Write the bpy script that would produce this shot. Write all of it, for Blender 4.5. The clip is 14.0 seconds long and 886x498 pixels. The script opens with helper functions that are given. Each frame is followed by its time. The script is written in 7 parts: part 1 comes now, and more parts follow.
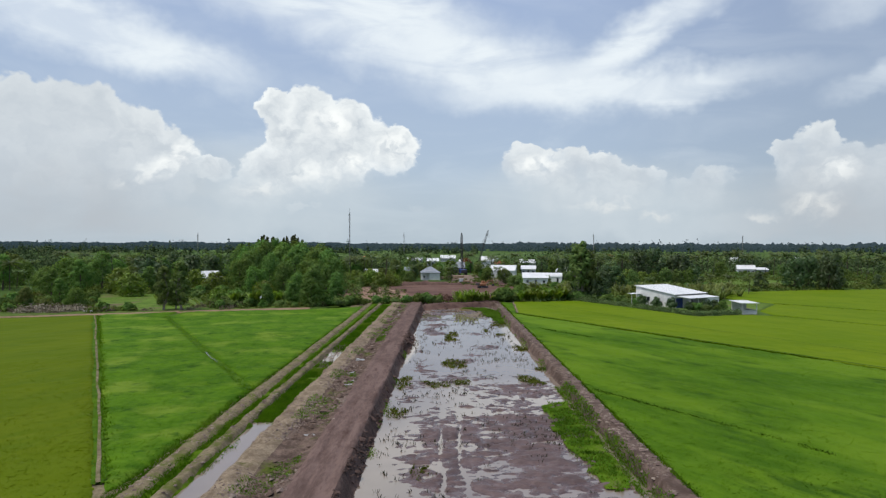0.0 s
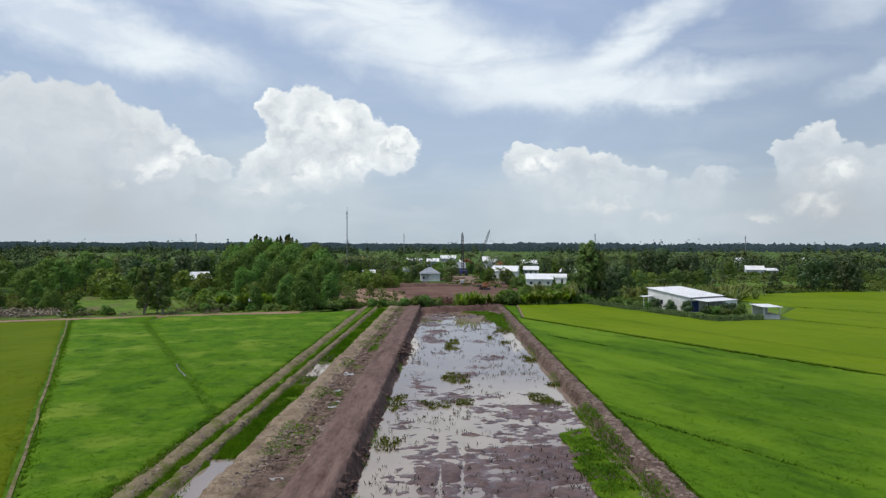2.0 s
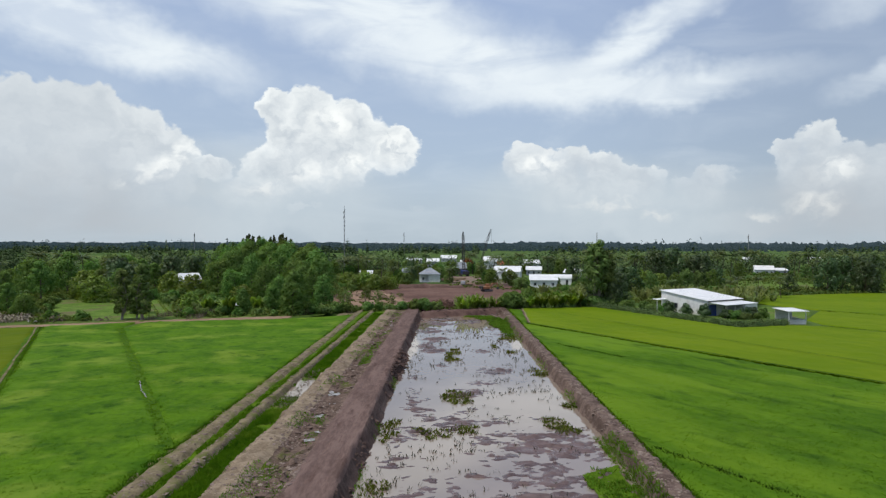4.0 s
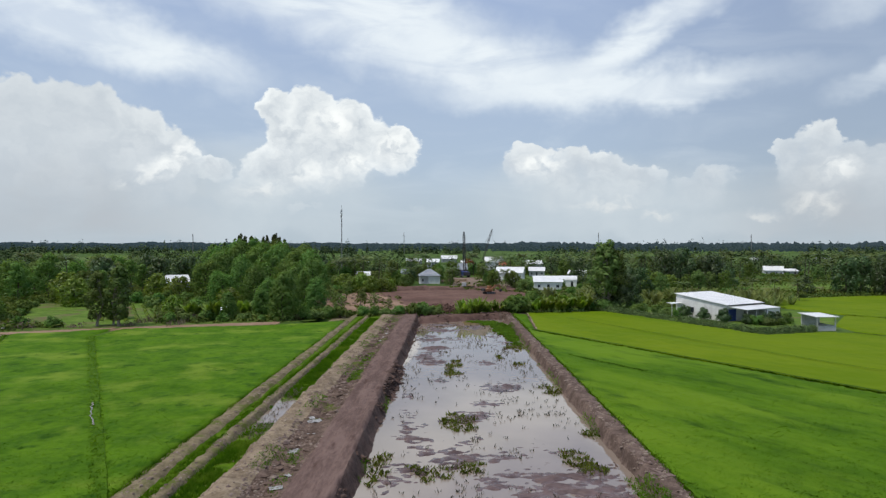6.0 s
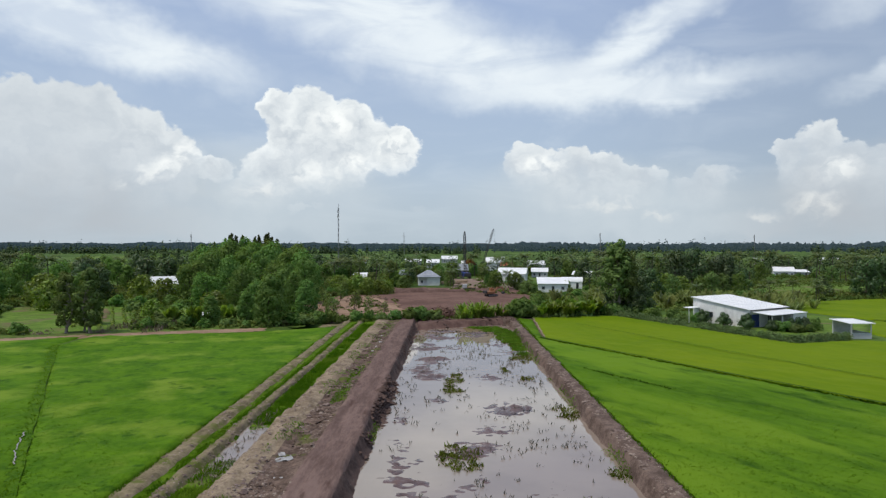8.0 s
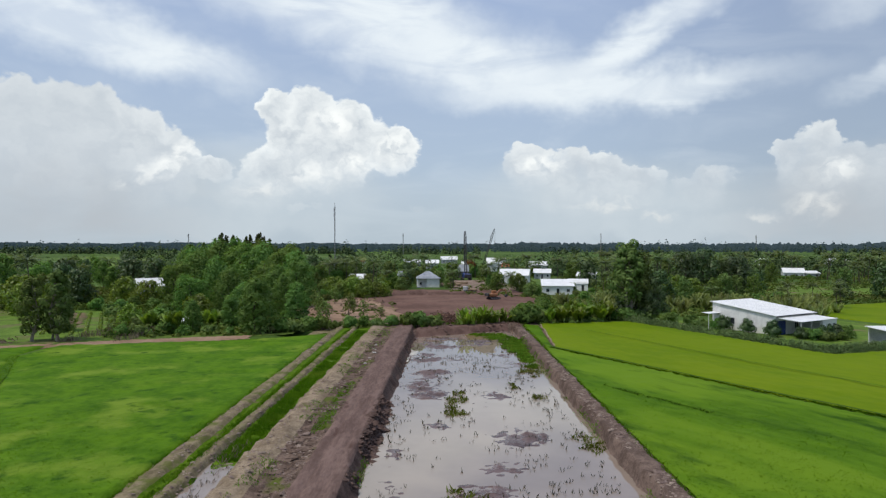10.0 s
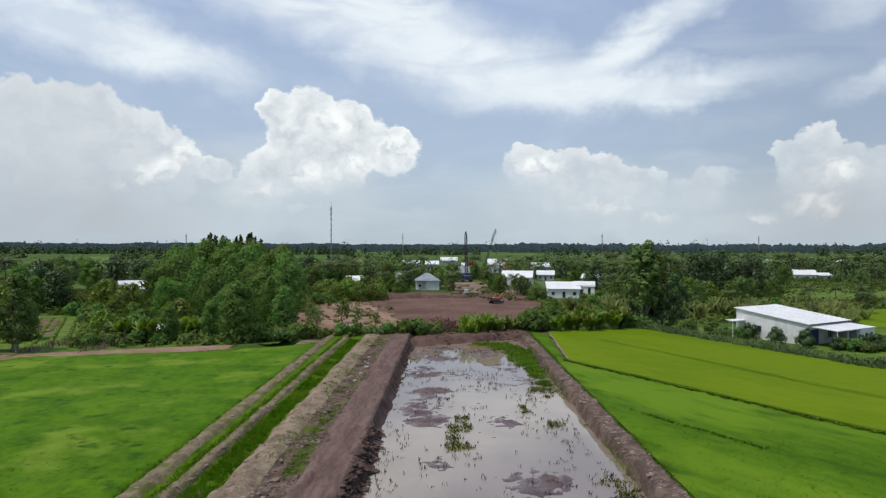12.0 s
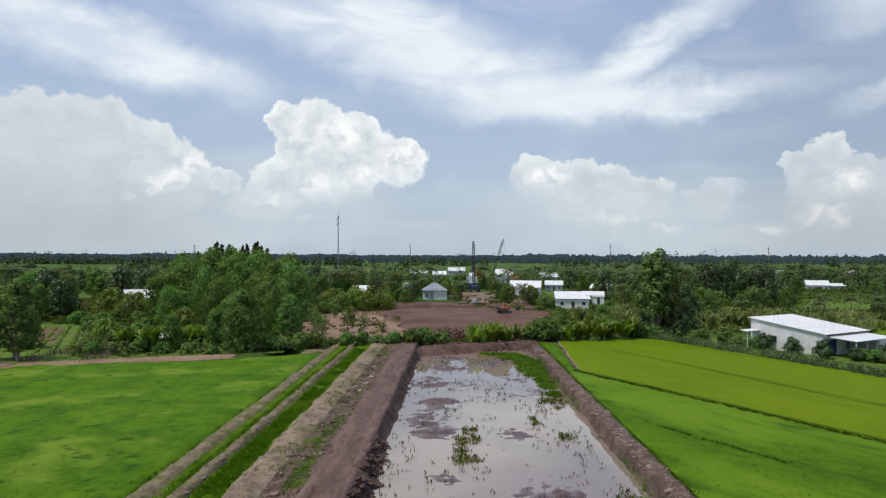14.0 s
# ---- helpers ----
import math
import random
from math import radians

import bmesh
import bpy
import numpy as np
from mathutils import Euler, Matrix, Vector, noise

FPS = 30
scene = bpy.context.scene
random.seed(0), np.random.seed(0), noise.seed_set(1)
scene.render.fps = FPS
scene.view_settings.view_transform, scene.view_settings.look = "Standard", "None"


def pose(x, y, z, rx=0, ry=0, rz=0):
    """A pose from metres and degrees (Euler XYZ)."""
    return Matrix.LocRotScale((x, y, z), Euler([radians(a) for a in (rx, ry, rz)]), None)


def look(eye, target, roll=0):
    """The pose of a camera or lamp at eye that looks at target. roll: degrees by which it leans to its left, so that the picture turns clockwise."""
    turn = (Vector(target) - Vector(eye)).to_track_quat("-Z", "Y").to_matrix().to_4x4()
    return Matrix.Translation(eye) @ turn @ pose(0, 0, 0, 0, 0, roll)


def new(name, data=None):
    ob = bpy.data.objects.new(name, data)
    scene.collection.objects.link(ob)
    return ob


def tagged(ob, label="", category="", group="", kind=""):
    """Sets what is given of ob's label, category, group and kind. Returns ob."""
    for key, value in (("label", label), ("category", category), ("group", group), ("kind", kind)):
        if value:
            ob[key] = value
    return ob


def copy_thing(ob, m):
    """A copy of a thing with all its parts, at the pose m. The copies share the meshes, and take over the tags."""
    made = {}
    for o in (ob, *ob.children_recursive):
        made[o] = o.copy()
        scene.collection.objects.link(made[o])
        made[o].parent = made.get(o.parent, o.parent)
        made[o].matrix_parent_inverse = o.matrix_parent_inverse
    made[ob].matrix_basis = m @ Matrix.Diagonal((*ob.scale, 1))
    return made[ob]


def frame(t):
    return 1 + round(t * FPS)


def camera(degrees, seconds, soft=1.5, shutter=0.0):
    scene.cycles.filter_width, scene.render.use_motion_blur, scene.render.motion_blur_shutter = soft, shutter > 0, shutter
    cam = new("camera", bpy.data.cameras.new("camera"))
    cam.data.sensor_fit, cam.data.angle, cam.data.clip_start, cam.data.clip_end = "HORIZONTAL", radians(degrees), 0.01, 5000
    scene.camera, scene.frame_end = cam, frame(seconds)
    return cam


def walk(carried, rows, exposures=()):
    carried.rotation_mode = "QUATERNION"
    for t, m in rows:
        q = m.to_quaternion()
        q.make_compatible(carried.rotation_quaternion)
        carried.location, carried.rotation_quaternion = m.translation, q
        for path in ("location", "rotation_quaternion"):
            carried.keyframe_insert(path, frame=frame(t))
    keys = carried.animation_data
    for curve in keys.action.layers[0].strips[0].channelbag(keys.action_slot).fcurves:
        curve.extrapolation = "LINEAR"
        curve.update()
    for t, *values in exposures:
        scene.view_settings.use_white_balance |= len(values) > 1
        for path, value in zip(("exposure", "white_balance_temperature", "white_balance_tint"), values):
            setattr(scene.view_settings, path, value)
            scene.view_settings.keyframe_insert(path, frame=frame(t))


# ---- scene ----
cam = camera(70.0, 14.0, soft=1.3)
PATH = [
    (0.0, 0.00, 0.00, 16.00, -0.100, -0.278, -0.194),
    (0.5, 0.03, 2.46, 15.95, -0.106, -0.238, -0.164),
    (1.0, 0.02, 5.13, 15.90, -0.091, -0.244, -0.179),
    (1.5, 0.04, 7.61, 15.89, -0.100, -0.224, -0.161),
    (2.0, 0.08, 10.22, 15.89, -0.076, -0.261, -0.194),
    (2.5, 0.09, 12.50, 15.92, -0.054, -0.265, -0.156),
    (3.0, 0.13, 15.07, 15.99, -0.032, -0.307, -0.141),
    (5.5, 0.29, 27.63, 16.01, -0.033, -0.304, -0.078),
    (6.0, 0.32, 30.02, 16.04, 0.002, -0.287, -0.071),
    (6.5, 0.34, 32.42, 16.04, 0.026, -0.305, -0.073),
    (7.0, 0.39, 35.03, 16.03, 0.032, -0.296, -0.056),
    (7.5, 0.46, 37.51, 16.03, 0.031, -0.275, -0.042),
    (8.0, 0.52, 40.16, 16.01, 0.040, -0.272, -0.076),
    (10.5, 0.30, 52.30, 16.06, -0.030, -0.225, -0.113),
    (11.0, 0.29, 54.94, 16.09, -0.030, -0.198, -0.125),
    (11.5, 0.27, 57.50, 16.12, -0.026, -0.200, -0.127),
    (12.0, 0.27, 59.94, 16.15, -0.030, -0.202, -0.174),
    (12.5, 0.26, 62.56, 16.16, 0.704, -0.005, -0.188),
    (13.0, 0.26, 62.91, 16.02, 0.972, 0.112, -0.237),
    (13.5, 0.28, 62.37, 15.81, 0.894, 0.413, -0.188),
    (14.0, 0.28, 61.80, 15.62, 0.647, 0.787, -0.229),
]
walk(cam, [(r[0], pose(r[1], r[2], r[3], 90 + r[5], r[6], r[4])) for r in PATH])

# ---- world: hazy tropical noon, cumulus banks and high thin veils ----
SUN_EL, SUN_AZ = 64.0, -116.0      # degrees; azimuth from +y towards +x
LEFT_CLOUD = [(-33.9, 9.3, 2.6, 3.0), (-31.2, 10.0, 2.8, 2.7), (-28.5, 10.3, 1.8, 2.5), (-26.1, 8.7, 3.1, 2.8), (-23.4, 7.5, 2.4, 2.3), (-31.8, 6.3, 5.5, 3.5), (-25.1, 5.6, 2.9, 1.9)]
MIDDLE_CLOUD = [(-15.0, 12.0, 1.7, 1.4), (-13.6, 9.6, 2.4, 2.2), (-11.8, 11.7, 2.7, 2.1), (-8.3, 10.6, 3.0, 2.3), (-4.8, 8.9, 2.5, 2.0), (-10.1, 8.3, 4.5, 3.0), (-14.2, 6.7, 3.6, 2.2), (-16.6, 4.7, 2.8, 1.5), (-19.8, 6.5, 1.6, 1.0)]
RIGHT_CLOUD = [(7.7, 7.6, 2.3, 1.5), (10.9, 6.8, 3.0, 1.8), (14.1, 6.7, 2.4, 1.6), (17.2, 5.9, 2.6, 1.4), (13.4, 4.5, 5.8, 1.7), (23.2, 6.1, 1.7, 0.9), (22.2, 5.0, 2.2, 1.2), (19.0, 2.9, 1.4, 0.7)]
FAR_RIGHT_CLOUD = [(28.6, 7.4, 1.4, 1.3), (30.7, 7.9, 1.6, 1.7), (32.6, 6.7, 1.8, 1.5), (35.1, 6.1, 2.1, 1.7), (31.1, 5.5, 3.4, 1.5), (36.1, 4.0, 4.0, 2.1), (26.8, 2.8, 1.6, 0.6)]
SMALL_CLOUD = [(-13.0, 3.5, 1.0, 0.3), (-11.5, 3.7, 0.6, 0.5), (-2.2, 3.4, 0.8, 0.4)]
VEIL_CLOUD = [(-7.3, 19.8, 11.6, 3.0, -0.15), (2.9, 16.2, 11.2, 2.8, -0.2), (14.8, 13.6, 13.4, 1.5, 0), (17.2, 17.8, 7.9, 2.0, 0.5), (-28.7, 16.6, 10.2, 2.2, -0.2), (-24.2, 15.5, 6.4, 1.3, -0.15), (34.7, 12.3, 3.1, 0.9, 0.2), (33.2, 19.4, 3.6, 2.4, 0.1)]
FRONT_CLOUD = [(-22.1, 7.6, 1.5, 1.4), (-24.0, 6.2, 1.9, 1.1), (-26.1, 5.3, 1.6, 0.7), (-4.3, 8.8, 2.1, 1.7), (-7.3, 7.1, 2.5, 1.3), (-11.3, 6.2, 3.0, 1.1), (-15.7, 5.1, 2.4, 0.9), (-9.8, 11.0, 2.2, 1.3), (14.6, 3.7, 3.0, 0.6), (19.0, 2.8, 1.3, 0.4), (26.8, 2.6, 1.5, 0.4), (30.4, 3.4, 2.0, 1.0), (8.9, 7.3, 2.2, 1.1), (31.9, 5.9, 1.7, 1.0)]
HAZE_BANK = [(-30.7, 4.7, 9.8, 4.8), (-15.2, 5.2, 11.4, 3.7), (14.8, 4.2, 12.4, 3.1), (31.9, 3.7, 7.4, 3.3), (-23.4, 2.2, 17.2, 1.9), (22.6, 1.7, 18.3, 1.6)]


class Nodes:
    """Short ways to set up a node tree."""

    def __init__(self, tree):
        self.tree, self.n, self.l = tree, tree.nodes, tree.links

    def put(self, socket, value):
        if isinstance(value, bpy.types.NodeSocket):
            self.l.new(value, socket)
        else:
            socket.default_value = value

    def node(self, kind, **props):
        nd = self.n.new(kind)
        for k, v in props.items():
            setattr(nd, k, v)
        return nd

    def math(self, op, a, b=0.0, c=0.0, clamp=False):
        nd = self.node("ShaderNodeMath", operation=op, use_clamp=clamp)
        for i, v in enumerate((a, b, c)):
            self.put(nd.inputs[i], v)
        return nd.outputs[0]

    def vec(self, op, a, b=(0, 0, 0)):
        nd = self.node("ShaderNodeVectorMath", operation=op)
        self.put(nd.inputs[0], a)
        if op == "SCALE":
            self.put(nd.inputs["Scale"], b)
        else:
            self.put(nd.inputs[1], b)
        return nd.outputs["Value" if op in ("LENGTH", "DOT_PRODUCT", "DISTANCE") else "Vector"]

    def noise(self, co, scale, detail=4.0, rough=0.55, color=False, distortion=0.0):
        nd = self.node("ShaderNodeTexNoise")
        self.put(nd.inputs["Vector"], co)
        nd.inputs["Scale"].default_value, nd.inputs["Detail"].default_value = scale, detail
        nd.inputs["Roughness"].default_value, nd.inputs["Distortion"].default_value = rough, distortion
        return nd.outputs["Color" if color else "Fac"]

    def ramp(self, fac, lo, hi, a=0.0, b=1.0, smooth=True):
        nd = self.node("ShaderNodeMapRange", interpolation_type="SMOOTHSTEP" if smooth else "LINEAR")
        for i, v in enumerate((fac, lo, hi, a, b)):
            self.put(nd.inputs[i], v)
        return nd.outputs[0]

    def mix(self, fac, a, b, blend="MIX"):
        nd = self.node("ShaderNodeMix", data_type="RGBA", blend_type=blend)
        self.put(nd.inputs[0], fac)
        self.put(nd.inputs[6], a if isinstance(a, bpy.types.NodeSocket) else (*a, 1))
        self.put(nd.inputs[7], b if isinstance(b, bpy.types.NodeSocket) else (*b, 1))
        return nd.outputs[2]

    def xyz(self, v):
        nd = self.node("ShaderNodeSeparateXYZ")
        self.put(nd.inputs[0], v)
        return nd.outputs

    def join(self, x, y, z=0.0):
        nd = self.node("ShaderNodeCombineXYZ")
        for i, v in enumerate((x, y, z)):
            self.put(nd.inputs[i], v)
        return nd.outputs[0]


def make_world():
    world = bpy.data.worlds.new("sky")
    scene.world = world
    world.use_nodes = True
    k = Nodes(world.node_tree)
    k.n.clear()
    way = k.node("ShaderNodeTexCoord").outputs["Generated"]
    x, y, z = k.xyz(k.vec("NORMALIZE", way))
    az = k.math("MULTIPLY", k.math("ARCTAN2", x, y), 57.2958)
    el = k.math("MULTIPLY", k.math("ARCSINE", z), 57.2958)
    place = k.join(az, el)

    def wobble(scale, amount, detail, shift):
        n = k.noise(k.vec("ADD", k.vec("MULTIPLY", place, (1, 1.25, 1)), (shift, shift, 3)), scale, detail, 0.6, True)
        return k.vec("SCALE", k.vec("SUBTRACT", n, (0.5, 0.5, 0.5)), amount)

    puffed = k.vec("ADD", place, k.vec("ADD", k.vec("ADD", wobble(0.30, 2.0, 1.0, 7.0), wobble(1.0, 1.25, 1.5, 31.0)), wobble(3.2, 0.32, 2.0, 50.0)))
    flat = k.vec("MULTIPLY", puffed, (1, 1, 0))
    loose = k.vec("MULTIPLY", k.vec("ADD", place, wobble(0.16, 5.0, 4.0, 2.0)), (1, 1, 0))

    def field(puffs, at, hang=1.0, blend=0.25):
        """Distance from a bank's puffs, 1 at their outline; hang under 1 lets them sag downwards."""
        best = None
        for a, e, ra, re, *shear in puffs:
            v = k.vec("SUBTRACT", at, (a, e, 0))
            if shear:
                q = k.xyz(v)
                v = k.join(q[0], k.math("SUBTRACT", q[1], k.math("MULTIPLY", q[0], shear[0])))
            w = k.vec("MULTIPLY", v, (1 / ra, (1 + hang) / 2 / re, 0))
            if hang < 1:
                w = k.vec("ADD", w, k.vec("MULTIPLY", k.vec("ABSOLUTE", v), (0, (1 - hang) / 2 / re, 0)))
            d = k.vec("LENGTH", w)
            best = d if best is None else k.math("SMOOTH_MIN", best, d, blend)
        return best

    cover = None
    for puffs, hang in ((LEFT_CLOUD, 0.4), (RIGHT_CLOUD, 0.55), (FAR_RIGHT_CLOUD, 0.5), (SMALL_CLOUD, 1.0), (MIDDLE_CLOUD, 0.85)):
        d = field(puffs, flat, hang)
        cover = d if cover is None else k.math("MINIMUM", cover, d)
    towering = k.math("MULTIPLY", k.ramp(d, 1.7, 0.9, 0.66, 1.0), k.ramp(az, -31.0, -22.0, 0.45, 1.0))
    drift = k.math("ADD", el, k.math("MULTIPLY", k.math("SUBTRACT", k.noise(k.vec("ADD", loose, (3.0, 1.0, 0)), 0.30, 4.0, 0.6), 0.5), 7.0))
    under = k.ramp(drift, 9.5, 4.5)
    solid = k.mix(under, k.ramp(cover, 1.05, 0.90), k.math("MULTIPLY", k.ramp(cover, 1.25, 0.25), 0.85))
    fade = k.ramp(k.math("ADD", el, k.math("MULTIPLY", k.noise(flat, 0.35, 3.0), 3.0)), 3.2, 9.5, 0.10, 1.0)
    solid = k.math("MULTIPLY", solid, fade)
    lumps = k.ramp(k.noise(k.vec("ADD", k.vec("MULTIPLY", flat, (1, 1.3, 1)), (0.5, -0.4, 0)), 0.42, 6.0, 0.55), 0.34, 0.66)
    crisp = k.ramp(k.noise(k.vec("ADD", flat, (9.5, 2.4, 0)), 1.5, 4.0, 0.6), 0.3, 0.7)
    rim = k.ramp(cover, 0.35, 1.0)
    glow = k.math("ADD", k.math("ADD", k.math("MULTIPLY", lumps, 0.46), k.math("MULTIPLY", crisp, 0.12)), k.math("MULTIPLY", rim, 0.42))
    glow = k.math("MULTIPLY", k.math("MULTIPLY", glow, towering), k.ramp(az, 22.0, 33.0, 1.0, 0.72))
    bank = k.math("MULTIPLY", k.ramp(field(HAZE_BANK, loose, 1.0, 0.4), 1.35, 0.35), k.ramp(k.noise(loose, 0.22, 5.0, 0.55), 0.25, 0.7, 0.55, 0.95))

    # thin high veils, streaky; the rest of the sky carries the same kind
    streaky = k.vec("ADD", k.vec("MULTIPLY", place, (0.055, 0.19, 1)), (1.7, 0.4, 0))
    streaks = k.noise(streaky, 1.6, 6.0, 0.55, distortion=0.9)
    veil = k.math("MULTIPLY", k.ramp(field(VEIL_CLOUD, loose, 1.0, 0.5), 1.65, 0.30), k.ramp(streaks, 0.28, 0.60, 0.55, 1.0))
    wide = k.math("MULTIPLY", k.ramp(streaks, 0.42, 0.75), k.ramp(el, 20.0, 32.0, 0.16, 0.75))
    veil = k.math("MAXIMUM", veil, wide)

    sky = k.node("ShaderNodeTexSky", sky_type="NISHITA", sun_disc=False)
    sky.sun_elevation, sky.sun_rotation = radians(SUN_EL), radians(SUN_AZ)
    sky.air_density, sky.dust_density, sky.ozone_density = 1.0, 2.5, 1.0
    haze = k.mix(k.ramp(el, 0.0, 26.0, smooth=False), (5.0, 6.15, 7.2), (3.7, 4.8, 7.3))
    clear = k.mix(0.85, sky.outputs[0], haze)
    clear = k.vec("SCALE", clear, k.ramp(az, 6.0, 34.0, 1.0, 0.84))
    low = k.ramp(el, 0.2, 9.0, 0.62, 0.0)
    col = k.mix(low, clear, (4.85, 5.6, 6.15))
    col = k.mix(k.math("MULTIPLY", veil, k.ramp(az, 21.0, 31.0, 1.0, 0.55)), col, (8.3, 9.0, 9.5))
    side = k.math("MAXIMUM", k.ramp(az, -16.0, -30.0), k.ramp(az, 20.0, 32.0))
    col = k.mix(bank, col, k.mix(side, (5.75, 6.5, 7.05), (4.75, 5.2, 5.65)))
    body = k.mix(glow, (5.75, 6.35, 6.9), (9.5, 9.9, 9.9))
    col = k.mix(solid, col, body)
    near = field(FRONT_CLOUD, flat, 1.0, 0.3)
    lit = k.math("MULTIPLY", k.ramp(near, 1.35, 0.25), k.ramp(k.noise(k.vec("ADD", flat, (4.0, 8.0, 0)), 0.7, 4.0, 0.5), 0.32, 0.62))
    lit = k.math("MULTIPLY", lit, k.math("MAXIMUM", solid, k.math("MULTIPLY", bank, 0.6)))
    col = k.mix(lit, col, k.mix(k.ramp(el, 2.0, 7.0), (8.6, 8.7, 8.4), (9.8, 10.1, 10.0)))
    ground = k.ramp(el, -3.0, 0.0)
    col = k.mix(ground, (2.0, 2.2, 1.6), col)
    bg = k.node("ShaderNodeBackground")
    k.put(bg.inputs[0], col)
    bg.inputs[1].default_value = 0.1
    k.put(k.node("ShaderNodeOutputWorld").inputs[0], bg.outputs[0])


make_world()
sun = new("sun", bpy.data.lights.new("sun", "SUN"))
sun.data.energy, sun.data.angle, sun.data.color = 2.4, radians(2.0), (1.0, 0.93, 0.81)
a, e = radians(SUN_AZ), radians(SUN_EL)
sun.matrix_world = look((math.sin(a) * math.cos(e) * 300, math.cos(a) * math.cos(e) * 300, math.sin(e) * 300), (0, 0, 0))
scene.view_settings.exposure = 0.0


# ---- materials ----
def surface(name, dark, light, scale=1.0, fine=8.0, rough=0.85, bump=0.3, spread=(0.35, 0.65), third=None, third_scale=0.15,
            third_at=(0.5, 0.7), leafy=0.0, vary=0.0, island=0.0, metallic=0.0, ior=1.45, stretch=(1, 1, 1), bump_dist=0.05, wet=None, spots=None, turn=0.0, soak=None):
    m = bpy.data.materials.new(name)
    m.use_nodes = True
    k = Nodes(m.node_tree)
    bsdf = k.n["Principled BSDF"]
    co = k.node("ShaderNodeTexCoord").outputs["Object"]
    if turn:
        spin = k.node("ShaderNodeVectorRotate", rotation_type="Z_AXIS")
        k.put(spin.inputs["Vector"], co)
        spin.inputs["Angle"].default_value = radians(turn)
        co = spin.outputs[0]
    co = k.vec("MULTIPLY", co, stretch)
    big = k.noise(co, scale, 5.0, 0.6)
    small = k.noise(co, scale * fine, 4.0, 0.65)
    f = k.ramp(k.math("ADD", k.math("MULTIPLY", big, 0.6), k.math("MULTIPLY", small, 0.4)), *spread)
    col = k.mix(f, dark, light)
    if third:
        col = k.mix(k.ramp(k.noise(co, third_scale, 5.0, 0.6), *third_at), col, third)
    if spots:
        col = k.mix(k.ramp(k.noise(k.vec("ADD", co, (40, 11, 0)), spots[1], 6.0, 0.62), *spots[2:]), col, spots[0])
    if vary or island:
        r = k.node("ShaderNodeObjectInfo").outputs["Random"] if vary else k.node("ShaderNodeNewGeometry").outputs["Random Per Island"]
        w = vary or island
        hsv = k.node("ShaderNodeHueSaturation")
        k.put(hsv.inputs["Hue"], k.ramp(r, 0, 1, 0.5 - 0.05 * w, 0.5 + 0.04 * w, False))
        k.put(hsv.inputs["Value"], k.ramp(r, 0, 1, 1 - 0.55 * w, 1 + 0.55 * w, False))
        k.put(hsv.inputs["Color"], col)
        col = hsv.outputs[0]
        if vary and island:
            r2 = k.node("ShaderNodeNewGeometry").outputs["Random Per Island"]
            hs2 = k.node("ShaderNodeHueSaturation")
            k.put(hs2.inputs["Value"], k.ramp(r2, 0, 1, 1 - 0.6 * island, 1 + 0.6 * island, False))
            k.put(hs2.inputs["Color"], col)
            col = hs2.outputs[0]
    k.put(bsdf.inputs["Base Color"], col)
    bsdf.inputs["Roughness"].default_value, bsdf.inputs["Metallic"].default_value = rough, metallic
    bsdf.inputs["IOR"].default_value = ior
    bsdf.inputs["Specular IOR Level"].default_value = 0.5 if rough < 0.58 else 0.06
    if wet:
        k.put(bsdf.inputs["Roughness"], k.ramp(k.noise(co, wet[0], 4.0, 0.6), wet[1], wet[2], 0.10, rough))
    if soak:       # mud soaked and shining just above the water line, duller as it dries
        z = k.xyz(k.node("ShaderNodeNewGeometry").outputs["Position"])[2]
        level = k.math("ADD", z, k.math("MULTIPLY", k.math("SUBTRACT", k.noise(co, 2.6, 4.0, 0.65), 0.5), soak[2]))
        k.put(bsdf.inputs["Roughness"], k.ramp(level, soak[0], soak[1], 0.10, rough))
        bsdf.inputs["Specular IOR Level"].default_value = 0.6
    if bump:
        b = k.node("ShaderNodeBump")
        b.inputs["Strength"].default_value, b.inputs["Distance"].default_value = bump, bump_dist
        k.put(b.inputs["Height"], small)
        k.put(bsdf.inputs["Normal"], b.outputs[0])
    if leafy:
        tr = k.node("ShaderNodeBsdfTranslucent")
        k.put(tr.inputs[0], k.mix(1.0, col, (1.3, 1.35, 0.6), "MULTIPLY"))
        mx = k.node("ShaderNodeMixShader")
        mx.inputs[0].default_value = leafy
        k.put(mx.inputs[1], bsdf.outputs[0])
        k.put(mx.inputs[2], tr.outputs[0])
        k.put(k.n["Material Output"].inputs[0], mx.outputs[0])
    return m


def water_material(name, murk, mirror=0.02):
    m = bpy.data.materials.new(name)
    m.use_nodes = True
    k = Nodes(m.node_tree)
    bsdf = k.n["Principled BSDF"]
    co = k.node("ShaderNodeTexCoord").outputs["Object"]
    k.put(bsdf.inputs["Base Color"], k.mix(k.ramp(k.noise(co, 0.13, 4.0), 0.35, 0.65), murk, tuple(c * 1.18 for c in murk)))
    bsdf.inputs["Roughness"].default_value, bsdf.inputs["IOR"].default_value = mirror, 1.86
    b = k.node("ShaderNodeBump")
    b.inputs["Strength"].default_value, b.inputs["Distance"].default_value = 0.06, 0.02
    k.put(b.inputs["Height"], k.noise(k.vec("MULTIPLY", co, (0.6, 1.0, 1.0)), 2.2, 3.0))
    k.put(bsdf.inputs["Normal"], b.outputs[0])
    return m


